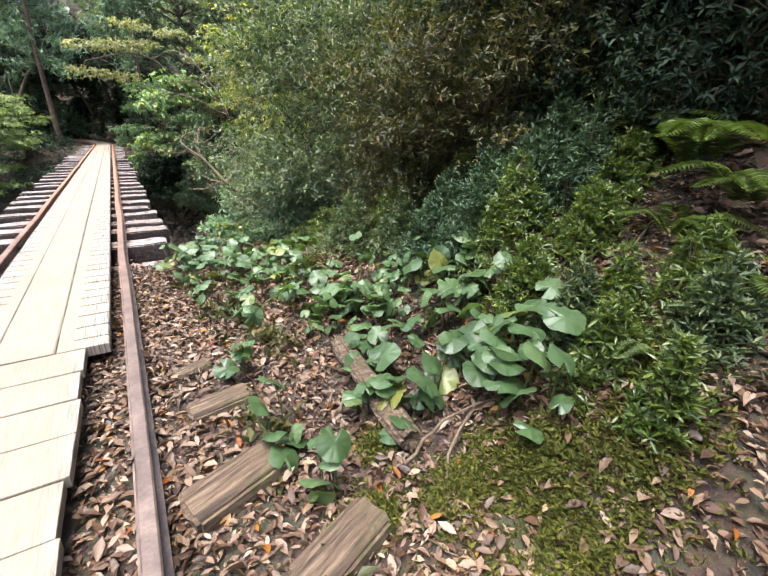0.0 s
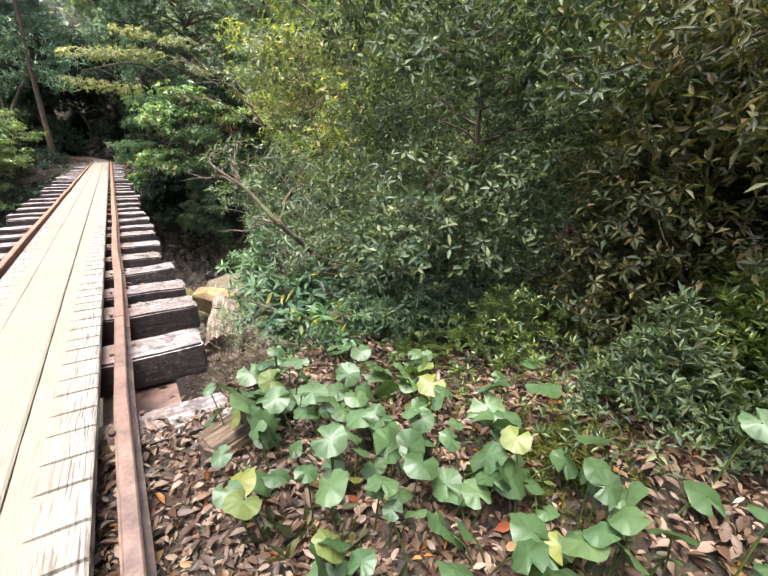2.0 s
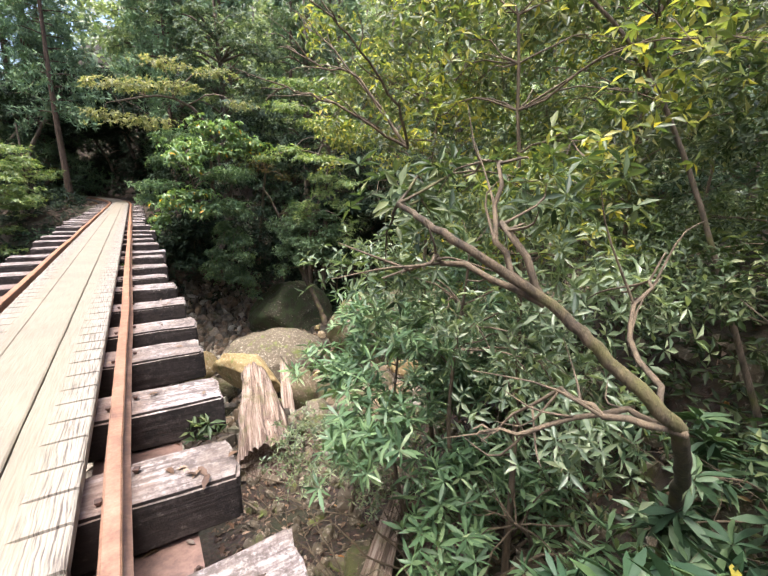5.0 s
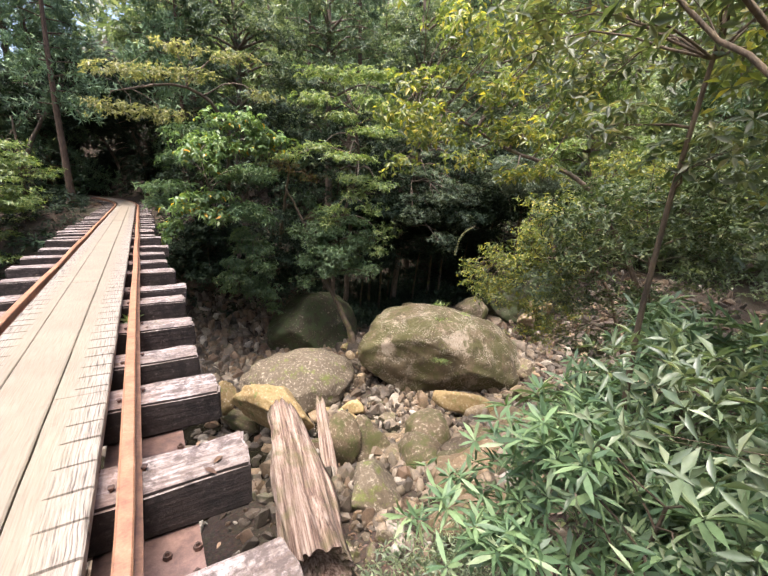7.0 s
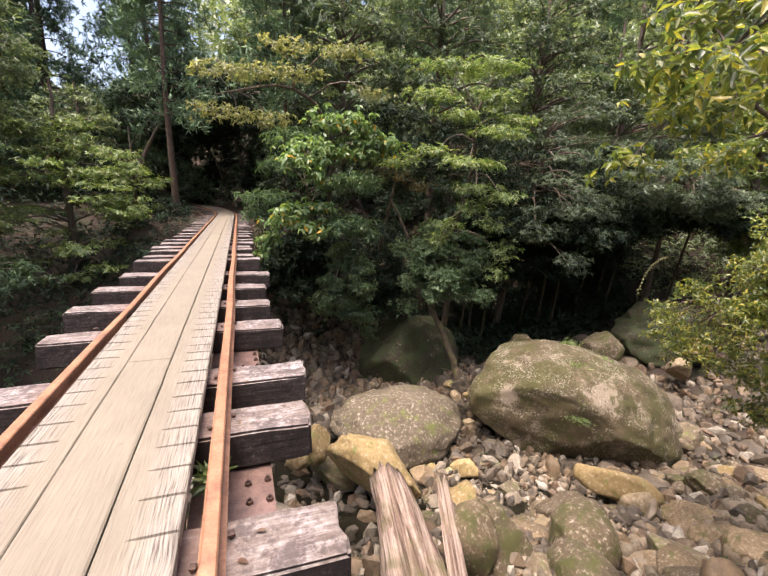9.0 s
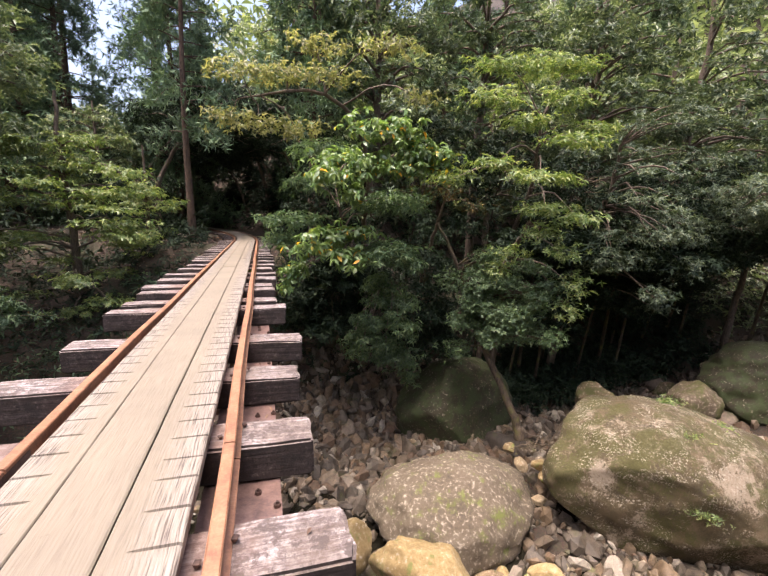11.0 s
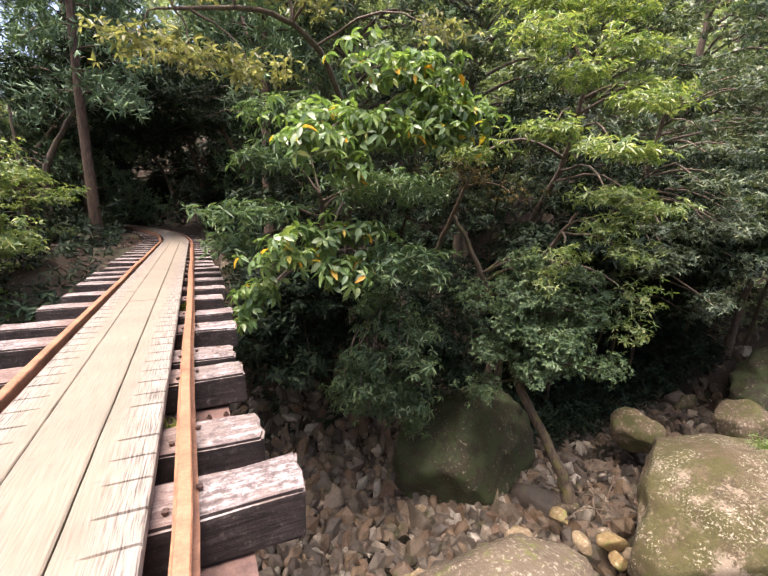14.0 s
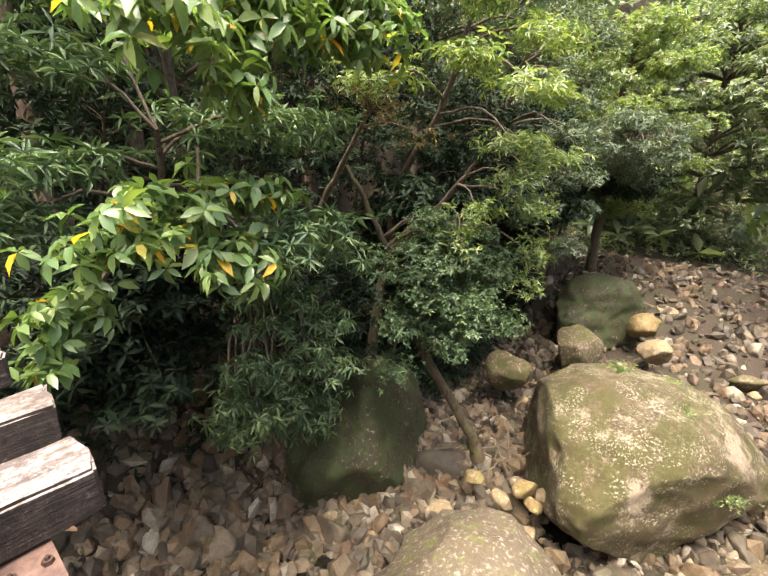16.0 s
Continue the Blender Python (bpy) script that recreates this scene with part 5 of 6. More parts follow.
tree("tree", "leaning tree rooted in the stream's rocks", [(6.88, 20.8, -4.55), (6.72, 21.0, -3.9), (6.2, 21.75, -2.3), (5.85, 21.95, -1.2), (5.5, 22.2, -0.2), (5.0, 22.5, 0.9)], 0.115,
     pads_in(R(54), (6.6, 21.5, -1.0), (1.35, 0.7, 1.3), 44, 0.42, 0.5) + [((5.6, 21.9, -1.6), (0.5, 0.4, 0.4)), ((5.3, 22.1, -0.6), (0.45, 0.4, 0.3)), ((5.5, 21.9, -2.4), (0.45, 0.4, 0.3)), ((7.5, 20.8, -1.9), (0.55, 0.4, 0.3))],
     L_MID, (0.085, 0.036), 270, 6, 54, BARK_MOSS, lift=(5, 30))
tree("tree", "evergreen with fresh green leaf tips", [(7.6, 24.6, height(7.6, 24.6)), (7.4, 23.6, -1.2), (7.2, 22.2, 0.2), (7.0, 21.4, 1.0)], 0.10,
     [((6.8, 20.6, 0.75), (0.7, 0.45, 0.25)), ((7.4, 20.5, 0.3), (0.6, 0.45, 0.28)), ((6.2, 20.9, 0.25), (0.5, 0.4, 0.25)), ((7.9, 20.6, -0.5), (0.5, 0.4, 0.35)), ((7.8, 20.6, -1.1), (0.45, 0.35, 0.35)), ((6.0, 21.0, -0.2), (0.4, 0.35, 0.22))],
     L_LIME, (0.12, 0.032), 150, 7, 55, BARK, lift=(5, 28))
tree("tree", "tall evergreen with flat layered bright-green sprays", [(8.6, 25.2, height(8.6, 25.2)), (8.4, 24.2, 0.0), (8.0, 22.8, 2.0), (7.4, 21.8, 3.6)], 0.12,
     [((6.4, 20.3, 1.95), (1.0, 0.55, 0.16)), ((5.6, 20.9, 2.25), (0.8, 0.5, 0.16)), ((7.5, 20.6, 2.85), (0.95, 0.55, 0.17)), ((6.5, 21.2, 3.3), (0.9, 0.5, 0.16)), ((5.7, 21.3, 3.75), (0.9, 0.55, 0.18)), ((7.6, 21.2, 3.9), (0.9, 0.55, 0.18)), ((8.4, 21.1, 3.3), (0.8, 0.5, 0.2)), ((6.9, 20.7, 1.3), (0.9, 0.5, 0.18)), ((7.6, 20.4, 1.1), (0.7, 0.5, 0.18)), ((6.7, 22.2, 4.8), (1.2, 0.7, 0.2)), ((8.2, 22.0, 5.0), (1.1, 0.7, 0.2)), ((5.0, 22.0, 2.0), (0.7, 0.5, 0.2))],
     L_LIME, (0.14, 0.034), 150, 7, 56, BARK, lift=(2, 18), droop=0.2)
tree("tree", "evergreen with withered twigs among its branches", [(5.2, 25.0, height(5.2, 25.0)), (5.2, 23.9, -0.8), (5.1, 22.7, 0.9), (5.0, 22.0, 1.7)], 0.08,
     [((4.9, 21.6, 1.55), (0.75, 0.45, 0.25)), ((5.6, 21.5, 1.3), (0.55, 0.4, 0.2)), ((4.3, 21.8, 1.75), (0.45, 0.4, 0.2))], L_BROWN, (0.075, 0.02), 90, 6, 57, TWIG, lift=(0, 40))
tree("tree", "grey-green evergreen spreading over the stream", [(11.4, 25.4, height(11.4, 25.4)), (11.2, 24.2, 0.0), (10.8, 22.8, 1.8), (10.4, 22.2, 3.2)], 0.14,
     pads_in(R(58), (11.2, 21.4, 1.8), (2.2, 1.0, 2.7), 36, 0.62, 0.28) + [((10.6, 20.5, 0.75), (0.8, 0.5, 0.22)), ((10.4, 20.5, -0.8), (0.6, 0.45, 0.25)), ((9.6, 21.2, 0.2), (0.6, 0.5, 0.25)), ((11.3, 21.0, -0.9), (0.7, 0.5, 0.3)), ((12.2, 21.2, -0.3), (0.7, 0.5, 0.3)), ((11.9, 21.6, -1.4), (0.6, 0.5, 0.3)), ((9.4, 22.4, -0.6), (0.7, 0.5, 0.35))],
     L_TEAL, (0.12, 0.034), 105, 7, 58, BARK, lift=(2, 22))
tree("tree", "pale autumn-leaved branches reaching above the track", [(4.4, 26.2, height(4.4, 26.2)), (3.9, 25.4, 2.0), (3.0, 24.0, 3.6), (1.8, 23.0, 3.9), (0.4, 22.5, 3.5)], 0.09,
     [((0.55, 22.5, 2.95), (0.95, 0.5, 0.24)), ((-0.1, 22.5, 3.05), (0.55, 0.4, 0.18)), ((1.4, 22.4, 2.9), (0.75, 0.45, 0.22)), ((0.2, 22.3, 3.95), (0.9, 0.5, 0.2)), ((1.2, 22.6, 4.1), (1.1, 0.55, 0.24)), ((2.3, 22.9, 4.3), (0.9, 0.5, 0.2)), ((3.2, 21.6, 4.6), (0.8, 0.5, 0.22)), ((4.1, 21.8, 3.7), (0.6, 0.4, 0.15)), ((1.9, 23.2, 5.0), (0.9, 0.6, 0.2))],
     L_PALE, (0.115, 0.05), 135, 5, 59, BARK, lift=(-5, 30), droop=0.3)
tree("tree", "tall dark evergreen behind the stream", [(4.6, 27.6, height(4.6, 27.6)), (4.6, 27.4, 2.5), (4.5, 27.0, 6.0), (4.4, 27.0, 9.5)], 0.2, pads_in(R(60), (4.4, 26.0, 5.0), (2.6, 1.4, 4.2), 44, 0.85, 0.28), L_TEAL, (0.19, 0.062), 38, 7, 60, BARK)
tree("tree", "tall dark evergreen behind the stream", [(8.8, 28.0, height(8.8, 28.0)), (8.8, 27.6, 3.0), (8.6, 27.0, 7.0), (8.5, 27.0, 10.0)], 0.2, pads_in(R(61), (8.4, 25.8, 5.2), (2.8, 1.4, 4.4), 46, 0.9, 0.26), L_TEAL, (0.19, 0.062), 38, 7, 61, BARK)
tree("tree", "tall dark evergreen above the stream", [(13.6, 27.6, height(13.6, 27.6)), (13.6, 27.2, 3.0), (13.4, 26.6, 7.0), (13.4, 26.6, 11.0)], 0.2, pads_in(R(62), (13.2, 25.0, 4.6), (3.0, 1.6, 5.0), 50, 0.95, 0.26), L_TEAL, (0.20, 0.065), 36, 7, 62, BARK)
tree("tree", "tall dark evergreen above the stream", [(18.5, 27.0, height(18.5, 27.0)), (18.4, 26.6, 3.5), (18.2, 26.0, 8.0), (18, 26, 11.0)], 0.22, pads_in(R(63), (18.0, 24.6, 5.0), (3.2, 1.8, 5.0), 48, 1.05, 0.26), L_TEAL, (0.22, 0.07), 30, 7, 63, BARK)
tree("tree", "evergreen bending low over the upstream pools", [(22.5, 22.5, height(22.5, 22.5)), (22, 22.3, 3.0), (21.5, 22, 6.5), (21, 22, 9.0)], 0.2, pads_in(R(64), (21.6, 21.8, 3.0), (3.4, 2.6, 4.6), 64, 1.05, 0.3), L_LIME, (0.20, 0.065), 30, 7, 64, BARK)
tree("tree", "evergreen on the bank above the upstream pools", [(22.0, 12.0, height(22.0, 12.0)), (21.6, 12.6, 3.5), (21, 13, 6.5), (20.5, 13.5, 9)], 0.2, pads_in(R(65), (20.5, 13.2, 4.6), (3.4, 2.4, 4.0), 40, 1.1, 0.28), L_BUSH, (0.22, 0.075), 26, 7, 65, BARK)
tree("tree", "evergreen closing off the ravine upstream", [(29, 19, height(29, 19)), (28.8, 19, 4), (28.5, 19, 8), (28, 19, 12)], 0.25, pads_in(R(66), (27.6, 18.6, 3.6), (3.2, 5.5, 5.5), 80, 1.35, 0.35), L_GREY, (0.28, 0.10), 18, 7, 66, BARK)
# Fillers added to blacken the gaps; their leaf colour holds the shade.
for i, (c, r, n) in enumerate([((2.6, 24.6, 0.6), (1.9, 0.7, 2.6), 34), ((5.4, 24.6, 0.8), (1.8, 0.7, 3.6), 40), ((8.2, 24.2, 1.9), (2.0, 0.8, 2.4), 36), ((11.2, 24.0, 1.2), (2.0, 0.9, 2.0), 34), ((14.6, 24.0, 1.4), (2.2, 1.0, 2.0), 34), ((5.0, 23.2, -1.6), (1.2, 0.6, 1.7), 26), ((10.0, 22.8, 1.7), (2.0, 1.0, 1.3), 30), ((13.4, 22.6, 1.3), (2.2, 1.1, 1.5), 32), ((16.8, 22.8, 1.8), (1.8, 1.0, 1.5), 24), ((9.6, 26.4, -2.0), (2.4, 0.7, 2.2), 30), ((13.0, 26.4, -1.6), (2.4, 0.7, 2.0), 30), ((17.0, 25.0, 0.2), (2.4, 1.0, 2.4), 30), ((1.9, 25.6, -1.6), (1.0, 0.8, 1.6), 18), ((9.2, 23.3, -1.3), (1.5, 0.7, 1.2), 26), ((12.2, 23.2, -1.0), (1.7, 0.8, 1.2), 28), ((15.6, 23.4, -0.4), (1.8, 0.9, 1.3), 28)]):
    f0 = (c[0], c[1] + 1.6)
    tree("tree", "filler evergreen on the far bank, shade in its leaf colour", [(f0[0], f0[1], height(*f0)), (c[0], c[1] + 0.9, c[2] - 0.6), (c[0], c[1], c[2] + 0.8)], 0.05, pads_in(R(600 + i), c, r, n, 0.55, 0.35), L_SHADE, (0.15, 0.046), 66, 7, 600 + i, BARK_MOSS, lift=(0, 25))
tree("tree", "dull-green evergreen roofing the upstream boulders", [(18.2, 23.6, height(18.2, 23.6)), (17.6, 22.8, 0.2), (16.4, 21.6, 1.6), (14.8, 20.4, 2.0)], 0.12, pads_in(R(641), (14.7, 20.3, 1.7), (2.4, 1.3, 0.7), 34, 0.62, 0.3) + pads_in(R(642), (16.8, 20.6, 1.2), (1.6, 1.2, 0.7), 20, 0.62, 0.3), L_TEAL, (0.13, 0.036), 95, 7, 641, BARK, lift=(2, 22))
# Crowns added to keep light out of the hollow, in shade-toned leaves.
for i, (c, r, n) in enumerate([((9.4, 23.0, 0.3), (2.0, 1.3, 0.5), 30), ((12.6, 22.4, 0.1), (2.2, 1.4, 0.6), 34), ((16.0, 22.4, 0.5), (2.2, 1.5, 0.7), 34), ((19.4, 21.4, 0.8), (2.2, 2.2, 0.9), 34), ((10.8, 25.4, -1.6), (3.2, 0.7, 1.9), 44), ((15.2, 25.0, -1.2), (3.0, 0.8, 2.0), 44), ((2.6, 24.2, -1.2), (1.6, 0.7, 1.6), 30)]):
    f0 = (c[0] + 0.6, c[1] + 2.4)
    tree("tree", "added evergreen roof over the bank hollow, shade-dark leaves", [(f0[0], f0[1], height(*f0)), (c[0] + 0.4, c[1] + 1.6, c[2] - 0.4), (c[0], c[1], c[2] + 0.5)], 0.07, pads_in(R(660 + i), c, r, n, 0.62, 0.35), L_SHADE, (0.20, 0.066), 62, 7, 660 + i, BARK_MOSS, lift=(0, 25))
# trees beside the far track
# This tree's leaf colour holds the shade of the tunnel-like track end.
tree("tree", "evergreen at the far track, shade put into its leaves", [(3.2, 30.5, height(3.2, 30.5)), (3.0, 30.3, 2.5), (2.6, 30.0, 5.0), (2.0, 30, 7.0)], 0.16, pads_in(R(67), (2.2, 29.8, 4.4), (2.0, 1.5, 2.0), 30, 0.8, 0.3) + pads_in(R(68), (2.7, 28.6, 0.9), (1.0, 1.3, 1.3), 18, 0.5, 0.35), L_SHADE, (0.16, 0.045), 75, 7, 67, BARK)
tree("tree", "layered green tree beside the far track", [(-5.2, 28.0, height(-5.2, 28.0)), (-5.1, 27.6, 0.5), (-5.0, 27.0, 2.5), (-4.9, 26.8, 4.2)], 0.14,
     pads_in(R(69), (-5.0, 26.6, 0.4), (2.2, 1.5, 2.9), 40, 0.75, 0.2), L_LIME, (0.14, 0.045), 85, 7, 69, BARK, lift=(0, 20))
tree("tree", "layered green tree beside the far track", [(-3.4, 29.6, height(-3.4, 29.6)), (-3.4, 29.4, 0.8), (-3.3, 29.0, 2.0), (-3.3, 28.8, 3.2)], 0.09,
     pads_in(R(70), (-3.3, 28.7, 0.6), (1.0, 0.9, 1.8), 22, 0.55, 0.22), L_LIME, (0.13, 0.04), 90, 7, 70, BARK, lift=(0, 20))
tree("tree", "tall grey-green tree beyond the bridge", [(-8.2, 28.4, height(-8.2, 28.4)), (-8.1, 28.2, 3.0), (-7.6, 27.6, 6.5), (-7.3, 27.2, 9.5)], 0.2,
     pads_in(R(71), (-7.6, 26.6, 4.8), (2.4, 1.8, 4.2), 48, 0.9, 0.26), L_GREY, (0.15, 0.048), 62, 7, 71, BARK)
tree("tree", "tree with pale yellowing crown over the ravine", [(-9.6, 24.0, height(-9.6, 24.0)), (-9.4, 23.6, 1.5), (-8.8, 23.2, 4.5), (-8.3, 23.0, 6.5)], 0.17,
     pads_in(R(72), (-8.2, 22.8, 4.6), (2.0, 2.0, 3.0), 34, 0.85, 0.28), L_PALE, (0.13, 0.05), 60, 6, 72, BARK)
tree("tree", "dark evergreen in the ravine's shade", [(-8.0, 21.6, height(-8.0, 21.6)), (-7.6, 22.0, -2.5), (-7.2, 22.4, 0), (-7.0, 22.6, 2)], 0.16,
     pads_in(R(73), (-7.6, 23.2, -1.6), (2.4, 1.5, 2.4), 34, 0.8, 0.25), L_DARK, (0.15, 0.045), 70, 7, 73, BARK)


# Arch of trees added to darken the track's end, shade in leaf colour.
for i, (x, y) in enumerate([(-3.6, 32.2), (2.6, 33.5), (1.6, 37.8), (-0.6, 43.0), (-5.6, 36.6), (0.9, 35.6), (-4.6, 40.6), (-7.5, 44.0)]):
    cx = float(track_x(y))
    tree("tree", "added evergreen arching over the far track, shade-dark leaves", [(x, y, height(x, y)), (x, y, 2.0), (x * 0.7 + cx * 0.3, y, 4.0), (x * 0.4 + cx * 0.6, y, 5.6)], 0.13, pads_in(R(700 + i), (x * 0.4 + cx * 0.6, y, 5.0), (2.6, 1.8, 1.5), 26, 0.95, 0.4) + pads_in(R(720 + i), (x + (0.9 if x > cx else -0.9), y, 1.6), (1.2, 1.6, 2.0), 20, 0.8, 0.4), L_SHADE, (0.20, 0.06), 38, 7, 700 + i, BARK)


# Backing trees added for darkness, coloured as deep shade.
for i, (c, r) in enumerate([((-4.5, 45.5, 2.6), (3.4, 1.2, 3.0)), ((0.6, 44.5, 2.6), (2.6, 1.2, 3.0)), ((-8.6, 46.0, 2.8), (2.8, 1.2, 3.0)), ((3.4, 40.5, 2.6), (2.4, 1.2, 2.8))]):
    tree("tree", "added shade-black evergreen backing the far end of the track", [(c[0], c[1] + 1.2, height(c[0], c[1] + 1.2)), (c[0], c[1] + 0.8, 2.0), (c[0], c[1] + 0.4, 5.0)], 0.14, pads_in(R(740 + i), c, r, 56, 0.85, 0.5), L_SHADE, (0.24, 0.075), 44, 7, 740 + i, BARK_MOSS)


# ---- cedars and the wooded slopes ----
def cedar(name, label, at, h, seed, crown_from=0.25, spread=1.9, r=0.18, lean=(0, 0)):
    rng = np.random.default_rng(seed)
    z0 = height(*at) - 0.1
    base = np.array([at[0], at[1], z0])
    root = tagged(new(name), label, "tree")
    root.location = base
    ts = np.linspace(0, 1, 14)
    line = np.stack([lean[0] * ts + 0.05 * np.sin(ts * 7 + seed), lean[1] * ts + 0.05 * np.cos(ts * 5 + seed), h * ts], 1)
    rad = r * (1 - 0.85 * ts) * (1 + 0.4 * np.exp(-ts * 30))
    v, f = tube_arrays(line, rad, 10)
    raw("trunk", v, f, BARK_RED, root, smooth=True)
    pieces, cs, ax = [], [], []
    z = h * crown_from
    while z < h * 0.985:
        t = z / h
        reach = spread * (1 - (t - crown_from) / (1 - crown_from)) ** 0.7 + 0.25
        for _ in range(3):
            a = rng.uniform(0, 2 * math.pi)
            L = reach * rng.uniform(0.6, 1.1)
            s = np.array([lean[0] * t, lean[1] * t, z])
            d = np.array([math.cos(a), math.sin(a), 0])
            pts = [s, s + d * L * 0.55 + [0, 0, 0.05 * L], s + d * L - [0, 0, 0.28 * L]]
            bl = smooth_line(pts, 6)
            pieces.append(tube_arrays(bl, np.linspace(0.03, 0.008, 6) * r / 0.18, 4))
            m = int(10 + 15 * L)
            tt = rng.uniform(0.25, 1.0, m) ** 0.7
            p = np.stack([np.interp(tt, np.linspace(0, 1, 6), bl[:, i]) for i in range(3)], 1)
            p += rng.normal(0, 1, (m, 3)) * np.array([0.20, 0.20, 0.13]) * (0.4 + 0.4 * L)
            cs.append(p)
            ax.append(np.tile(d * 0.9 + [0, 0, -0.25], (m, 1)) + rng.normal(0, 0.35, (m, 3)))
        z += 0.34 + 0.02 * h * (1 - t)
    v, f = join_arrays(pieces)
    tagged(raw("bough", v, f, BARK_RED, root), kind="stuff")
    cs, ax = np.concatenate(cs), np.concatenate(ax)
    v, f = leaf_arrays(*rosettes(rng, cs, ax, 6, 0.26, 0.032, (48, 22)), droop=0.3)
    raw("crown", v, f, L_CEDAR, root)
    return root


first = cedar("cedar", "tall straight cedar with a bare reddish trunk beside the track", (-1.95, 29.3), 13.5, 90, 0.30, 1.9, 0.14)
cedar("cedar", "cedar with a straight reddish trunk behind the stream", (2.25, 26.6), 13.0, 91, 0.42, 1.7, 0.15)
big_a = cedar("cedar", "tall cedar on the wooded slope", (-9.6, 35.5), 17.0, 92, 0.03, 2.6, 0.20)
big_b = cedar("cedar", "tall cedar on the wooded slope", (3.6, 35.0), 16.0, 93, 0.03, 2.6, 0.20)
spots = [(-11.2, 41.0), (-4.4, 48.5), (-8.7, 37.2), (-10.8, 36.5), (-3.8, 38.2), (3.0, 43), (6.3, 36), (7.5, 41), (10.2, 34), (11.5, 39), (14.5, 35), (16.5, 41), (19.5, 36), (23.5, 33), (27.5, 38), (-13.0, 31), (-16, 38), (4.6, 48), (10.5, 46), (31, 30), (33, 22), (-9.4, 39.5), (-5.0, 39.5)]
g = R(95)
for i, (x, y) in enumerate(spots):
    o = copy_thing(big_a if i % 2 else big_b, pose(x, y, height(x, y) - 0.1, g.normal(0, 1.2), g.normal(0, 1.2), g.uniform(0, 360)))
    s = g.uniform(0.85, 1.2)
    o.scale = (s, s, s)
broad_me = tree("tree", "rounded evergreen on the wooded slope", [(6.0, 32.5, height(6.0, 32.5)), (6, 32.4, 4), (6, 32.3, 8), (6, 32.2, 10)], 0.2, pads_in(R(96), (6, 32, 6.5), (2.6, 2.4, 3.8), 44, 1.05, 0.3), L_GREY, (0.32, 0.10), 15, 7, 96, BARK)
for i, (x, y) in enumerate([(11.8, 31.5), (16.5, 31), (21.5, 30), (9.2, 37.5), (13.3, 43.5), (18.0, 38.5), (-12.5, 27.5), (-17, 33), (26, 27), (30, 25), (3.0, 40), (24, 40), (6, 44), (-13.5, 36), (-6.6, 41), (-8.6, 45), (-10.5, 50), (-6.4, 34.5), (-7.6, 47.5)]):
    o = copy_thing(broad_me, pose(x, y, height(x, y) - 0.1, 0, 0, g.uniform(0, 360)))
    s = g.uniform(0.85, 1.35) * (0.62 if -11 < x < -6 else 1)
    o.scale = (s, s, s)
# woods behind the walker, which close the ravine
for i, (x, y) in enumerate([(12, -9), (17, 1), (5, -15), (-9, -12), (-17, 2), (-18, 11), (-3, -17), (19, 5), (20, -6), (-19, 18), (-18, -8), (13, -16)]):
    o = copy_thing(broad_me, pose(x, y, height(x, y) - 0.1, 0, 0, g.uniform(0, 360)))
    s = g.uniform(0.9, 1.3)
    o.scale = (s, s, s)
# unseen crowns added above the near bank to cut its light
for i, (foot, c, r, n) in enumerate([((4.6, -2.6), (2.9, -0.2, 7.2), (2.3, 2.6, 1.0), 34), ((6.8, 1.2), (4.8, 2.2, 7.6), (2.2, 2.6, 1.2), 30), ((3.2, -4.6), (1.9, -3.0, 7.4), (2.0, 1.9, 1.0), 24), ((6.2, 4.4), (4.6, 5.0, 5.6), (1.6, 1.9, 0.6), 26)]):
    tree("tree", "unseen added evergreen crown that shades the near bank", [(foot[0], foot[1], height(*foot) - 0.1), (foot[0] - 0.2, foot[1] + 0.3, 4.2), (c[0] * 0.7 + foot[0] * 0.3, c[1] * 0.7 + foot[1] * 0.3, 6.4), (c[0], c[1], 7.6)], 0.17, pads_in(R(860 + i), c, r, n, 0.85, 0.35), L_DARK, (0.20, 0.075), 26, 7, 860 + i, BARK)
# undergrowth on the banks
def undergrowth(label, n, area, leaf, size, seed, keep, h=0.9, k=5):
    g = R(seed)
    x, y = g.uniform(area[0], area[1], n), g.uniform(area[2], area[3], n)
    ok = keep(x, y)
    x, y = x[ok], y[ok]
    lump = np.array([0.5 + 0.5 * noise.noise((a * 0.55, b * 0.55, seed)) for a, b in zip(x, y)])
    z = land(x, y) + h * lump * g.uniform(0.1, 1.3, len(x))
    v, f = leaf_arrays(*rosettes(g, np.stack([x, y, z], 1), g.normal(0, 0.35, (len(x), 3)) + [0, -0.25, 1], k, size[0], size[1], (5, 25)))
    return tagged(raw("undergrowth", v, f, leaf), label, "undergrowth", kind="stuff")


off_track = lambda x, y: np.abs(x - track_x(y)) > 1.5
# The next two carry the shade under the far trees in their colour.
undergrowth("leafy undergrowth on the far slopes in shade-dark colour", 6000, (-28, 36, 28.5, 54), L_SHADE, (0.36, 0.11), 501, off_track, 1.4)
undergrowth("leafy undergrowth along the far bank", 6500, (-14, 24, 24.6, 30), L_SHADE, (0.19, 0.055), 502, lambda x, y: np.abs(x) > 1.4, 1.0)
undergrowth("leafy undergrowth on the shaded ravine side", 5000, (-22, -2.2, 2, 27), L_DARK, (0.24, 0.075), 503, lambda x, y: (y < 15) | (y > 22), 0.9)
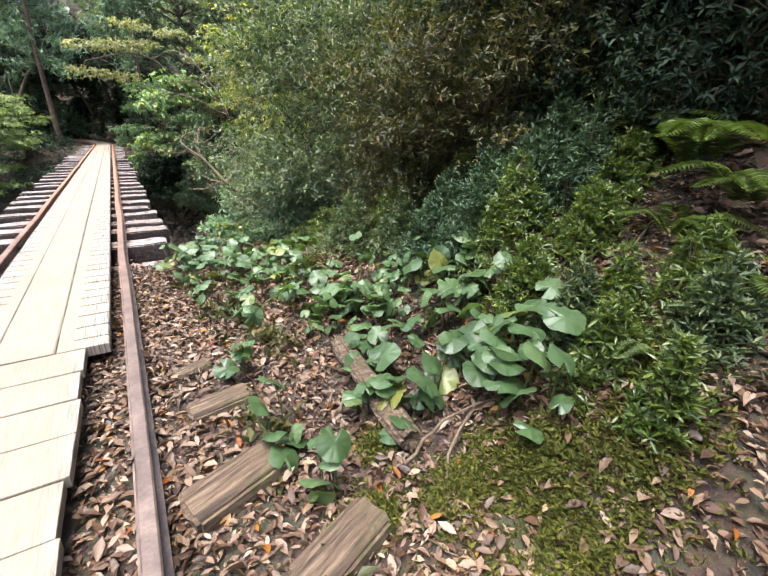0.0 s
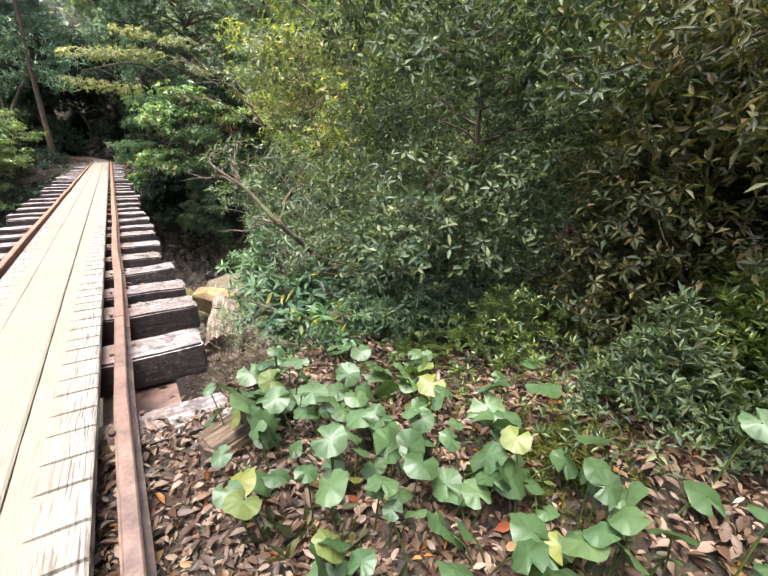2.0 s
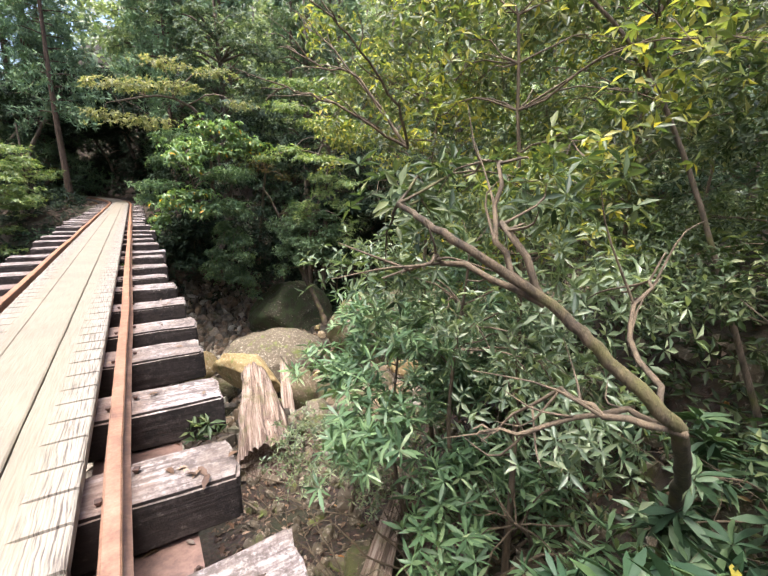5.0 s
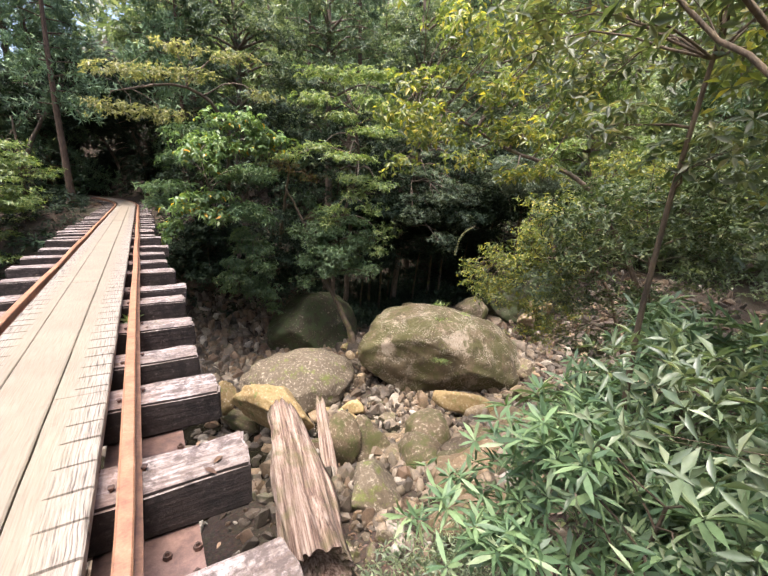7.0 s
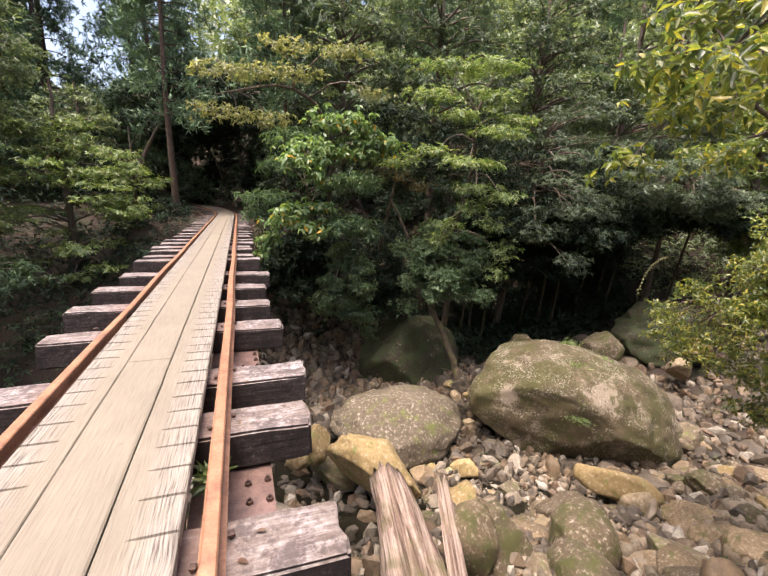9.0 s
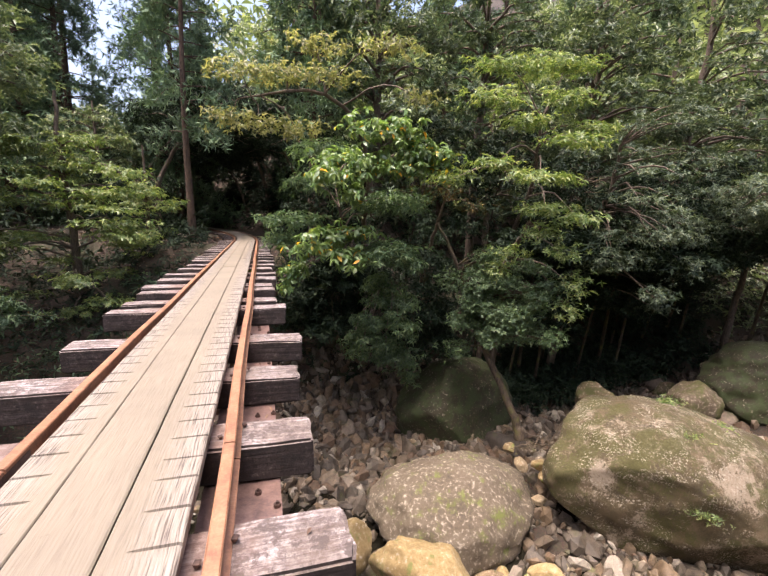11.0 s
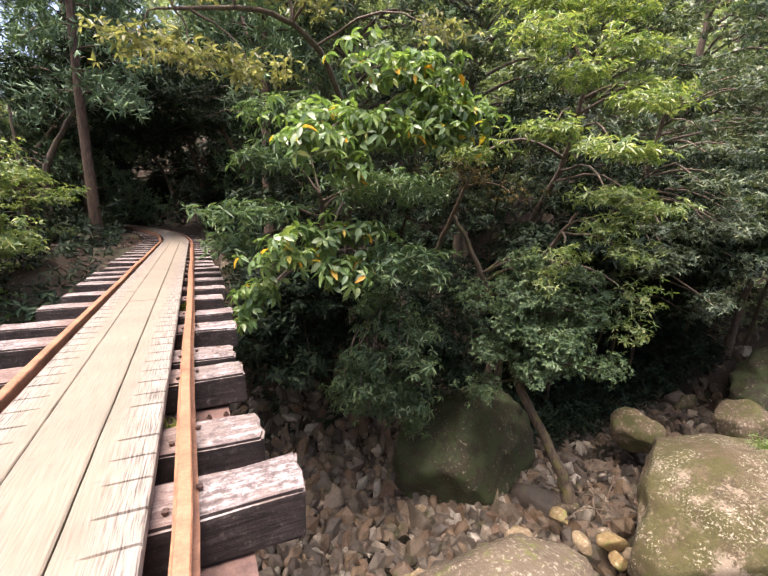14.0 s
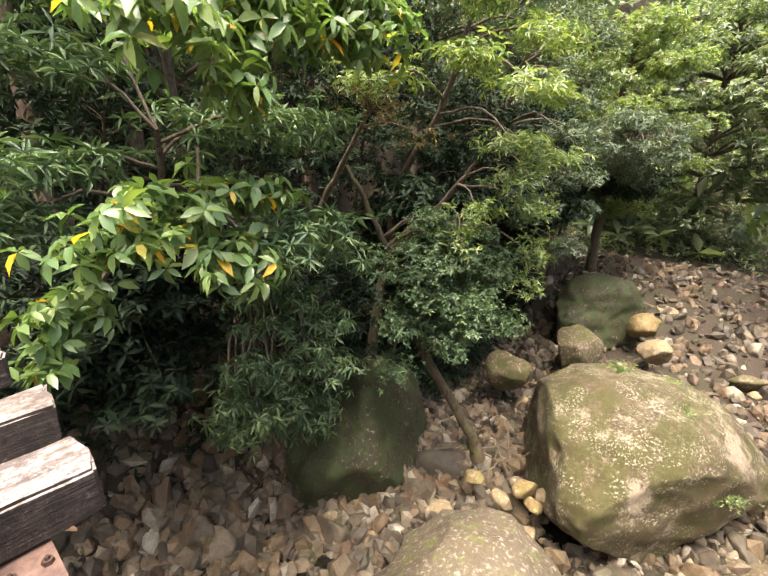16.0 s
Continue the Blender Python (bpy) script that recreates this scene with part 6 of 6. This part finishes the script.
undergrowth("leafy undergrowth on the bank top", 7000, (3.2, 26, -2, 13.5), L_BUSH, (0.15, 0.045), 504, lambda x, y: (y < 12) | (x > 7), 0.8)
# Growth added as the hollow's darkness; its near-black leaves are painted shade.
undergrowth("added undergrowth standing in for the black shade of the hollow", 5000, (6.8, 18, 22.9, 27.5), L_SHADE, (0.20, 0.06), 506, lambda x, y: y > 22.9 + 0.35 * np.abs(x - 12) / 4, 1.5)
undergrowth("dense leafy undergrowth under the bank shrubs", 5000, (3.4, 9.5, 4.5, 12.3), L_BUSH, (0.11, 0.034), 507, lambda x, y: (y < 9.2) | (x > 7.5), 0.8)
undergrowth("low dark leafy growth along the bank edge", 1500, (1.35, 3.2, 3.75, 4.75), L_MID, (0.062, 0.018), 508, lambda x, y: y > 4.75 - 0.42 * (x - 1.0), 0.42, 6)
undergrowth("leafy undergrowth on the upstream slopes", 4000, (19, 40, 12, 30), L_GREY, (0.30, 0.10), 505, lambda x, y: (x > 26) | (y > 24), 1.4)

# far wooded hillside
g = R(97)
n = 10500
px, py = np.where(np.arange(n) % 3 == 0, g.uniform(26, 75, n), g.uniform(-80, 80, n)), np.where(np.arange(n) % 3 == 0, g.uniform(8, 60, n), g.uniform(50, 95, n))
pz = land(px, py) + g.uniform(0, 9, n)
gap = (px / (py - 14) > -0.275) & (px / (py - 14) < -0.225)
gap &= (pz - 1) / (py - 14) > 0.25
px, py, pz = px[~gap], py[~gap], pz[~gap]
n = len(px)
v, f = leaf_arrays(*rosettes(g, np.stack([px, py, pz], 1), g.normal(0, 0.4, (n, 3)) + [0, -0.3, 1], 4, 1.2, 0.5, (0, 25)))
tagged(raw("far_woods", v, f, L_GREY), "dense woods over the far hillside", "woods", kind="stuff")

# ---- low growth beside the track ----
def round_leaf_patch(label, spots, seed, count, size=(0.035, 0.075), rise=(0.08, 0.26)):
    """A clump of coltsfoot: scalloped round blades on slender stalks."""
    rng = np.random.default_rng(seed)
    cx, cy, sx, sy = spots
    z0 = height(cx, cy)
    plant = tagged(new("coltsfoot_plant"), label, "plant", "coltsfoot beside the track")
    plant.location = (cx, cy, z0)
    for i in range(count):
        x, y = rng.normal(0, sx), rng.normal(0, sy)
        if cx + x < 0.62:
            x = 0.62 - cx + rng.uniform(0, 0.2)
        gz = height(cx + x, cy + y) - z0
        h = gz + rng.uniform(*rise)
        r = rng.uniform(*size)
        blade = new("leaf", BLADES[rng.integers(len(BLADES))])
        blade.parent = plant
        blade.matrix_basis = Matrix.LocRotScale((x, y, h), Euler((rng.normal(0.15, 0.42), rng.normal(0, 0.42), rng.uniform(0, 6.28))), (r, r, r))
        foot = np.array([x * 0.8 + rng.normal(0, 0.02), y * 0.8 + rng.normal(0, 0.02), gz - 0.02])
        v, f = tube_arrays(smooth_line([foot, (foot + [x, y, h]) / 2 + [0, 0, 0.03], [x, y, h]], 5), np.full(5, 0.0028), 4)
        raw("stalk", v, f, L_FERN, plant)


def blade_mesh(seed):
    rng = np.random.default_rng(seed)
    m = 30
    th = np.arange(m) * 2 * np.pi / m
    ph = rng.uniform(0, 6.28)
    rr = (1 + 0.045 * np.cos(th * 10 + ph) + rng.normal(0, 0.012, m)) * np.where(np.abs(th - np.pi * 1.5) < 0.22, 0.35, 1.0)
    ring1 = np.stack([np.cos(th) * rr * 0.55, np.sin(th) * rr * 0.55, -0.05 + 0.05 * np.cos(th * 3 + ph) + 0.02 * np.cos(th * 10 + ph)], 1)
    ring2 = np.stack([np.cos(th) * rr, np.sin(th) * rr, -0.20 + 0.13 * np.cos(th * 3 + 1 + ph) + 0.025 * np.cos(th * 10 + ph)], 1)
    a = np.arange(m)
    b = (a + 1) % m
    ob = raw("leaf", np.vstack([[[0, 0, 0.0]], ring1, ring2]), [np.stack([np.zeros(m, int), 1 + a, 1 + b], 1), np.stack([1 + a, 1 + m + a, 1 + m + b, 1 + b], 1)], L_ROUND, smooth=True)
    me = ob.data
    bpy.data.objects.remove(ob)
    return me


BLADES = [blade_mesh(180 + i) for i in range(5)]
for i, (x, y, sx, sy, c) in enumerate([(1.05, 3.6, 0.2, 0.3, 44), (1.4, 3.7, 0.22, 0.25, 40), (1.0, 4.1, 0.12, 0.15, 24), (1.35, 2.95, 0.16, 0.2, 34), (1.45, 2.5, 0.14, 0.12, 34), (1.6, 2.25, 0.10, 0.12, 26), (1.9, 2.35, 0.12, 0.10, 16), (2.15, 2.2, 0.10, 0.12, 16), (2.6, 2.45, 0.14, 0.10, 14), (1.0, 2.9, 0.10, 0.14, 10), (0.86, 1.62, 0.05, 0.06, 5), (0.82, 2.15, 0.05, 0.06, 4)]):
    round_leaf_patch("clump of round-leaved coltsfoot growing in the litter", (x, y, sx, sy), 200 + i, int(c * 1.35), (0.028, 0.064), (0.05, 0.24))
for i, (x, y, sx, sy, c) in enumerate([(1.42, 1.5, 0.16, 0.11, 18), (1.72, 1.38, 0.15, 0.10, 20), (1.62, 1.2, 0.11, 0.08, 10), (0.92, 1.36, 0.05, 0.04, 4), (1.22, 1.62, 0.05, 0.05, 6), (1.56, 1.92, 0.13, 0.10, 16), (1.8, 1.85, 0.10, 0.09, 12), (2.0, 1.98, 0.08, 0.08, 7)]):
    round_leaf_patch("large-leaved coltsfoot clump beside the half-rotten log", (x, y, sx, sy), 220 + i, int(c * 1.3), (0.035, 0.078), (0.06, 0.24))


def fern(at, n, length, seed, label="fern with arching feathered fronds on the bank"):
    rng = np.random.default_rng(seed)
    z0 = height(*at)
    plant = tagged(new("fern"), label, "fern", "ferns on the bank")
    plant.location = (at[0], at[1], z0)
    for i in range(n):
        a = rng.uniform(0, 6.28)
        L = length * rng.uniform(0.7, 1.1)
        d = np.array([math.cos(a), math.sin(a), 0])
        line = smooth_line([(0, 0, 0), d * L * 0.4 + [0, 0, L * 0.42], d * L * 0.95 + [0, 0, L * 0.30]], 14)
        t = unit(np.gradient(line, axis=0))
        s = unit(np.cross(t, [0, 0, 1]))
        tt = np.linspace(0.12, 0.98, 30)
        p = np.stack([np.interp(tt, np.linspace(0, 1, 14), line[:, j]) for j in range(3)], 1)
        dirs = np.stack([np.interp(tt, np.linspace(0, 1, 14), s[:, j]) for j in range(3)], 1)
        fwd = np.stack([np.interp(tt, np.linspace(0, 1, 14), t[:, j]) for j in range(3)], 1)
        wl = L * 0.20 * np.sin(np.pi * np.clip(tt * 0.9 + 0.1, 0, 1)) + 0.01
        base = np.concatenate([p, p])
        dd = np.concatenate([dirs + fwd * 0.35, -dirs + fwd * 0.35])
        ln = np.concatenate([wl, wl])
        v, f = leaf_arrays(base, dd, np.tile([0, 0, 1.0], (60, 1)) + rng.normal(0, 0.1, (60, 3)), ln, np.full(60, L * 0.035), droop=0.15)
        raw("frond", v, f, L_FERN, plant)


for i, (x, y, n, L) in enumerate([(2.5, 1.2, 7, 0.34), (2.9, 1.75, 6, 0.36), (3.05, 1.5, 6, 0.34), (1.95, 0.95, 5, 0.24), (2.75, 2.15, 6, 0.3), (2.6, 5.3, 6, 0.45), (2.3, 0.9, 5, 0.3), (2.15, 4.05, 6, 0.32), (2.5, 3.95, 6, 0.34), (1.75, 4.3, 5, 0.26), (2.85, 1.32, 7, 0.5), (2.95, 1.62, 7, 0.5), (2.7, 1.05, 6, 0.42)]):
    fern((x, y), n, L, 300 + i)


def tuft(name, label, at, radii, n, leaf, size, seed, category="plant", k=5, lift=(35, 20), h=0.12):
    rng = np.random.default_rng(seed)
    p = np.array(at)[None] + rng.normal(0, 1, (n, 2)) * np.array(radii)[None]
    p = p[(p[:, 0] > 0.72) | (p[:, 1] > 5.0)]
    z0 = height(*at)
    c = np.array([(x - at[0], y - at[1], height(x, y) - z0 + h * (0.25 + 1.1 * math.exp(-0.6 * (((x - at[0]) / radii[0]) ** 2 + ((y - at[1]) / radii[1]) ** 2))) * rng.uniform(0.05, 1.0) ** 0.6) for x, y in p])
    v, f = leaf_arrays(*rosettes(rng, c, np.tile([0, 0, 1.0], (len(c), 1)) + rng.normal(0, 0.3, (len(c), 3)), k, size[0], size[1], lift))
    if category == "moss":
        o = raw(name, v, f, leaf)
    else:
        o = new(name)
        raw("foliage", v, f, leaf, o)
        for p in c[:14]:
            sv, sf = tube_arrays(smooth_line([(p[0] * 0.6, p[1] * 0.6, -0.03), (p[0] * 0.8, p[1] * 0.8, p[2] * 0.6), p], 5), np.linspace(0.004, 0.002, 5), 4)
            raw("stem", sv, sf, TWIG, o)
    o.location = (at[0], at[1], z0)
    return tagged(o, label, category, kind="stuff" if category == "moss" else "")


for i, (x, y, rx, ry, n) in enumerate([(1.3, 1.12, 0.10, 0.07, 420), (1.5, 1.0, 0.12, 0.10, 620), (1.4, 0.78, 0.12, 0.10, 520), (1.7, 0.8, 0.10, 0.10, 420), (1.95, 0.95, 0.12, 0.10, 400), (1.62, 3.25, 0.10, 0.10, 420), (1.0, 1.2, 0.06, 0.05, 160), (1.15, 1.45, 0.04, 0.06, 120), (1.2, 5.0, 0.2, 0.12, 500)]):
    tuft("moss", "soft yellow-green moss on the bank", (x, y), (rx, ry), n, L_MOSS, (0.028, 0.010), 330 + i, "moss", 5, (40, 22), 0.03)
# From index 17 on, the dark leaf paints the shade under the thicket.
for i, (x, y, rx, ry, n) in enumerate([(2.0, 1.55, 0.12, 0.10, 420), (2.35, 1.5, 0.16, 0.12, 460), (1.95, 1.25, 0.10, 0.08, 320), (2.7, 1.6, 0.2, 0.14, 460), (2.2, 1.85, 0.12, 0.1, 260), (1.95, 3.15, 0.14, 0.12, 420), (2.25, 3.05, 0.15, 0.12, 460), (2.5, 3.2, 0.15, 0.14, 420), (2.15, 2.8, 0.12, 0.10, 300), (2.55, 2.7, 0.18, 0.14, 340), (2.1, 3.9, 0.3, 0.3, 320), (3.0, 1.9, 0.2, 0.18, 360), (2.3, 1.0, 0.12, 0.12, 260), (1.85, 1.05, 0.09, 0.08, 300), (2.1, 0.85, 0.12, 0.10, 380), (1.75, 0.8, 0.07, 0.07, 200), (2.05, 1.15, 0.1, 0.08, 300), (2.45, 1.98, 0.14, 0.10, 320), (2.75, 2.05, 0.16, 0.12, 360), (2.85, 2.4, 0.16, 0.12, 360), (2.6, 1.75, 0.14, 0.10, 320), (2.45, 2.3, 0.14, 0.12, 340), (2.7, 2.55, 0.16, 0.14, 360), (2.3, 2.5, 0.14, 0.12, 300), (3.1, 2.3, 0.18, 0.16, 360), (2.15, 2.1, 0.12, 0.1, 320), (2.35, 2.05, 0.13, 0.1, 320), (2.05, 2.35, 0.1, 0.1, 260)]):
    tuft("low_shrub", "low green leafy shrublet on the bank", (x, y), (rx * (1.0 if y > 1.6 else 0.62), ry * (1.0 if y > 1.6 else 0.62)), int(n * (1.3 if y > 1.6 else 0.8)), (L_SHRUBLET, L_SHRUBLET, L_BUSH)[i % 3] if i < 17 else L_DARK, (0.040, 0.012), 350 + i, "shrub", 6, (35, 25), 0.34 if y > 1.6 else 0.24)
for i, (x, y, n) in enumerate([(0.95, 2.9, 40), (0.8, 3.4, 40), (1.05, 2.4, 40), (0.75, 1.75, 30), (0.85, 4.8, 60), (0.22 + 0.55, 0.9, 30)]):
    tuft("weeds", "small green weeds in the leaf litter", (x, y), (0.1, 0.14), n, L_OLIVE, (0.06, 0.026), 370 + i, "plant", 4, (35, 25), 0.06)
for i, (x, y, z) in enumerate([(8.5, 17.9, -3.12), (9.8, 18.1, -3.2), (8.1, 17.1, -4.1), (9.4, 19.0, -3.0)]):
    g = R(390 + i)
    c = g.normal(0, 0.12, (60, 3)) * [1, 1, 0.3]
    v, f = leaf_arrays(*rosettes(g, c, np.tile([0, 0, 1.0], (60, 1)) + g.normal(0, 0.3, (60, 3)), 5, 0.07, 0.022, (30, 25)))
    o = raw("weeds", v, f, L_LIME)
    o.location = (x, y, z)
    tagged(o, "small green plants growing on the boulder", "plant")

vine = tagged(new("vine"), "thin hanging vine with small pale leaves", "vine")
vine.location = (7.0, 14.9, 0.25)
vl = smooth_line([(0, 0, 0), (-0.22, 0.05, -0.10), (-0.38, 0.08, -0.30), (-0.46, 0.1, -0.62)], 18)
v, f = tube_arrays(vl, np.full(18, 0.004), 4)
raw("stem", v, f, TWIG, vine)
g = R(398)
for p in vl[2:]:
    for s in (-1, 1):
        v, f = leaf_arrays(p[None], np.array([[s * 0.7, -0.3, -0.5]]) + g.normal(0, 0.2, (1, 3)), np.array([[0, -1.0, 0.5]]), np.array([0.05]), np.array([0.028]), kind="blade")
        raw("leaf", v, f, L_PALE, vine)

# ---- leaf litter, twigs and loose timber ----
def litter(n, area, seed, size=(0.04, 0.095), label="brown fallen leaves littering the ground", lo_x=None, keep=None):
    rng = np.random.default_rng(seed)
    x, y = rng.uniform(area[0], area[1], n), rng.uniform(area[2], area[3], n)
    if keep is not None:
        ok = keep(x, y)
        x, y = x[ok], y[ok]
    z = np.array([height(a, b) for a, b in zip(x, y)]) + rng.uniform(0.0, 0.03, len(x))
    d = rng.normal(size=(len(x), 3)) * [1, 1, 0.28]
    up = np.array([0, 0, 1.0]) + rng.normal(0, 0.38, (len(x), 3))
    L = rng.uniform(size[0], size[1], len(x))
    v, f = leaf_arrays(np.stack([x, y, z], 1), d, up, L, L * rng.uniform(0.28, 0.55, len(x)), kind="blade", droop=0.18, fold=0.35)
    return tagged(raw("leaf_litter", v, f, L_DRY), label, "leaf litter", kind="stuff")


litter(30000, (0.2, 4.2, 0.2, 4.7), 401, (0.024, 0.064))
litter(22000, (0.2, 3.0, 0.3, 4.6), 405, (0.015, 0.04), "crumbled leaf fragments littering the ground")
litter(2600, (-0.9, -0.3, -1.0, 5.2), 402)
litter(5000, (1.0, 5.0, 5.2, 12.5), 403, (0.05, 0.11), "dry leaves on the slope under the shrubs")
litter(5000, (-8, 12, 24.5, 34), 404, (0.06, 0.13), "dry leaves on the far bank", keep=lambda x, y: np.abs(x) > 0.5)


def stick(a, b, r, seed, label="thin dead branch lying on the litter", sag=0.0):
    rng = np.random.default_rng(seed)
    a, b = np.array(a, float), np.array(b, float)
    mid = (a + b) / 2 + rng.normal(0, 0.05, 3) * [1, 1, 0.4]
    v, f = tube_arrays(smooth_line([a, mid, b], 9, rng, r * 0.5) - a, np.linspace(r, r * 0.4, 9), 6)
    o = raw("fallen_branch", v, f, TWIG, smooth=True)
    o.location = a
    return tagged(o, label, "branch")


g = R(410)
for i in range(26):
    x, y = g.uniform(0.75, 2.6), g.uniform(0.6, 4.9)
    L, a = g.uniform(0.15, 0.5), g.uniform(0, 6.28)
    x2, y2 = x + L * math.cos(a), y + L * math.sin(a)
    x2 = max(x2, 0.7)
    stick((x, y, height(x, y) + 0.02), (x2, y2, height(x2, y2) + 0.03), g.uniform(0.003, 0.008), 420 + i)
for i in range(16):
    x, y = g.uniform(1.4, 4.0), g.uniform(6.0, 11.5)
    L, a = g.uniform(0.5, 1.4), g.uniform(0, 6.28)
    x2, y2 = x + L * math.cos(a), y + L * math.sin(a)
    x2 = max(x2, 1.2)
    stick((x, y, height(x, y) + 0.04), (x2, y2, height(x2, y2) + g.uniform(0.05, 0.5)), g.uniform(0.008, 0.02), 450 + i, "bare grey branch on the slope")

for i in range(12):
    x, y = 7.15 + g.normal(0, 0.22), 20.5 + g.normal(0, 0.25)
    a = g.uniform(0, 6.28)
    stick((x, y, -4.62 + g.uniform(0, 0.15)), (x + 0.6 * math.cos(a), y + 0.6 * math.sin(a), -4.5 + g.uniform(-0.1, 0.25)), g.uniform(0.012, 0.03), 480 + i, "pale tangled root and flood debris under the leaning tree")
for x, y, z, n, leaf in ((0.35, 18.05, -0.20, 16, L_YELLOW), (0.35, 20.6, -0.16, 22, L_MOSS), (0.36, 12.0, -0.2, 10, L_LIME), (0.72, 7.7, -0.24, 14, L_BUSH)):
    gg = R(int(y * 10))
    o = new("weeds")
    v, f = leaf_arrays(*rosettes(gg, gg.normal(0, 0.035, (n, 3)) * [1, 1.6, 0.6], np.tile([0, 0, 1.0], (n, 1)) + gg.normal(0, 0.3, (n, 3)), 5, 0.075, 0.022, (40, 22)))
    raw("foliage", v, f, leaf, o)
    o.location = (x, y, z)
    tagged(o, "small plant sprouting between the bridge timbers", "plant")
chunk_me = sleeper_mesh(90, 0.34, 0.15, 0.09)
for x, y, yaw, sc, label in ((0.66, 1.52, 18, 1.0, "broken end of an old wooden sleeper"), (0.70, 1.98, 8, 0.75, "rotting ochre block of wood in the litter"), (0.64, 2.32, 20, 0.5, "small broken block of wood"), (0.85, 1.13, 20, 0.9, "half-buried mossy block of wood"), (0.80, 4.1, 22, 1.0, "grey sleeper end poking from the litter")):
    o = tagged(new("wood_block", chunk_me), label, "wood block")
    chunk_me.materials[0] = ROTTEN
    o.matrix_basis = pose(x, y, height(x, y) + 0.03 * sc, 4, -3, yaw) @ Matrix.Diagonal((sc, sc, sc, 1))
log = snag("weathered half-rotten log beside the track", (1.24, 1.34, -0.05), (1.36, 2.2, -0.08), 0.045, 0.055, 19, 0.15)
log.data.materials[0] = ROTTEN
# leaves caught on the sleepers and flanges
g = R(470)
xs = np.concatenate([g.uniform(0.3, 0.75, 420), g.uniform(-0.9, -0.4, 160)])
ys = g.uniform(4.6, 20, 580)
on = np.array([any(s < y < s + 0.25 for s in SLEEPERS) for y in ys])
zs = np.where(on, -0.083, -0.276)
keep = (np.abs(np.abs(xs) - 0.405) > 0.06) & (g.uniform(size=580) < np.where(ys < 9, 0.8, 0.3))
xs, ys, zs = xs[keep], ys[keep], zs[keep]
L = g.uniform(0.03, 0.07, len(xs))
v, f = leaf_arrays(np.stack([xs, ys, zs], 1), g.normal(size=(len(xs), 3)) * [1, 1, 0.1], np.array([0, 0, 1.0]) + g.normal(0, 0.2, (len(xs), 3)), L, L * 0.4, kind="blade")
tagged(raw("leaf_litter", v, f, L_DRY), "dry leaves caught on the bridge timbers", "leaf litter", kind="stuff")
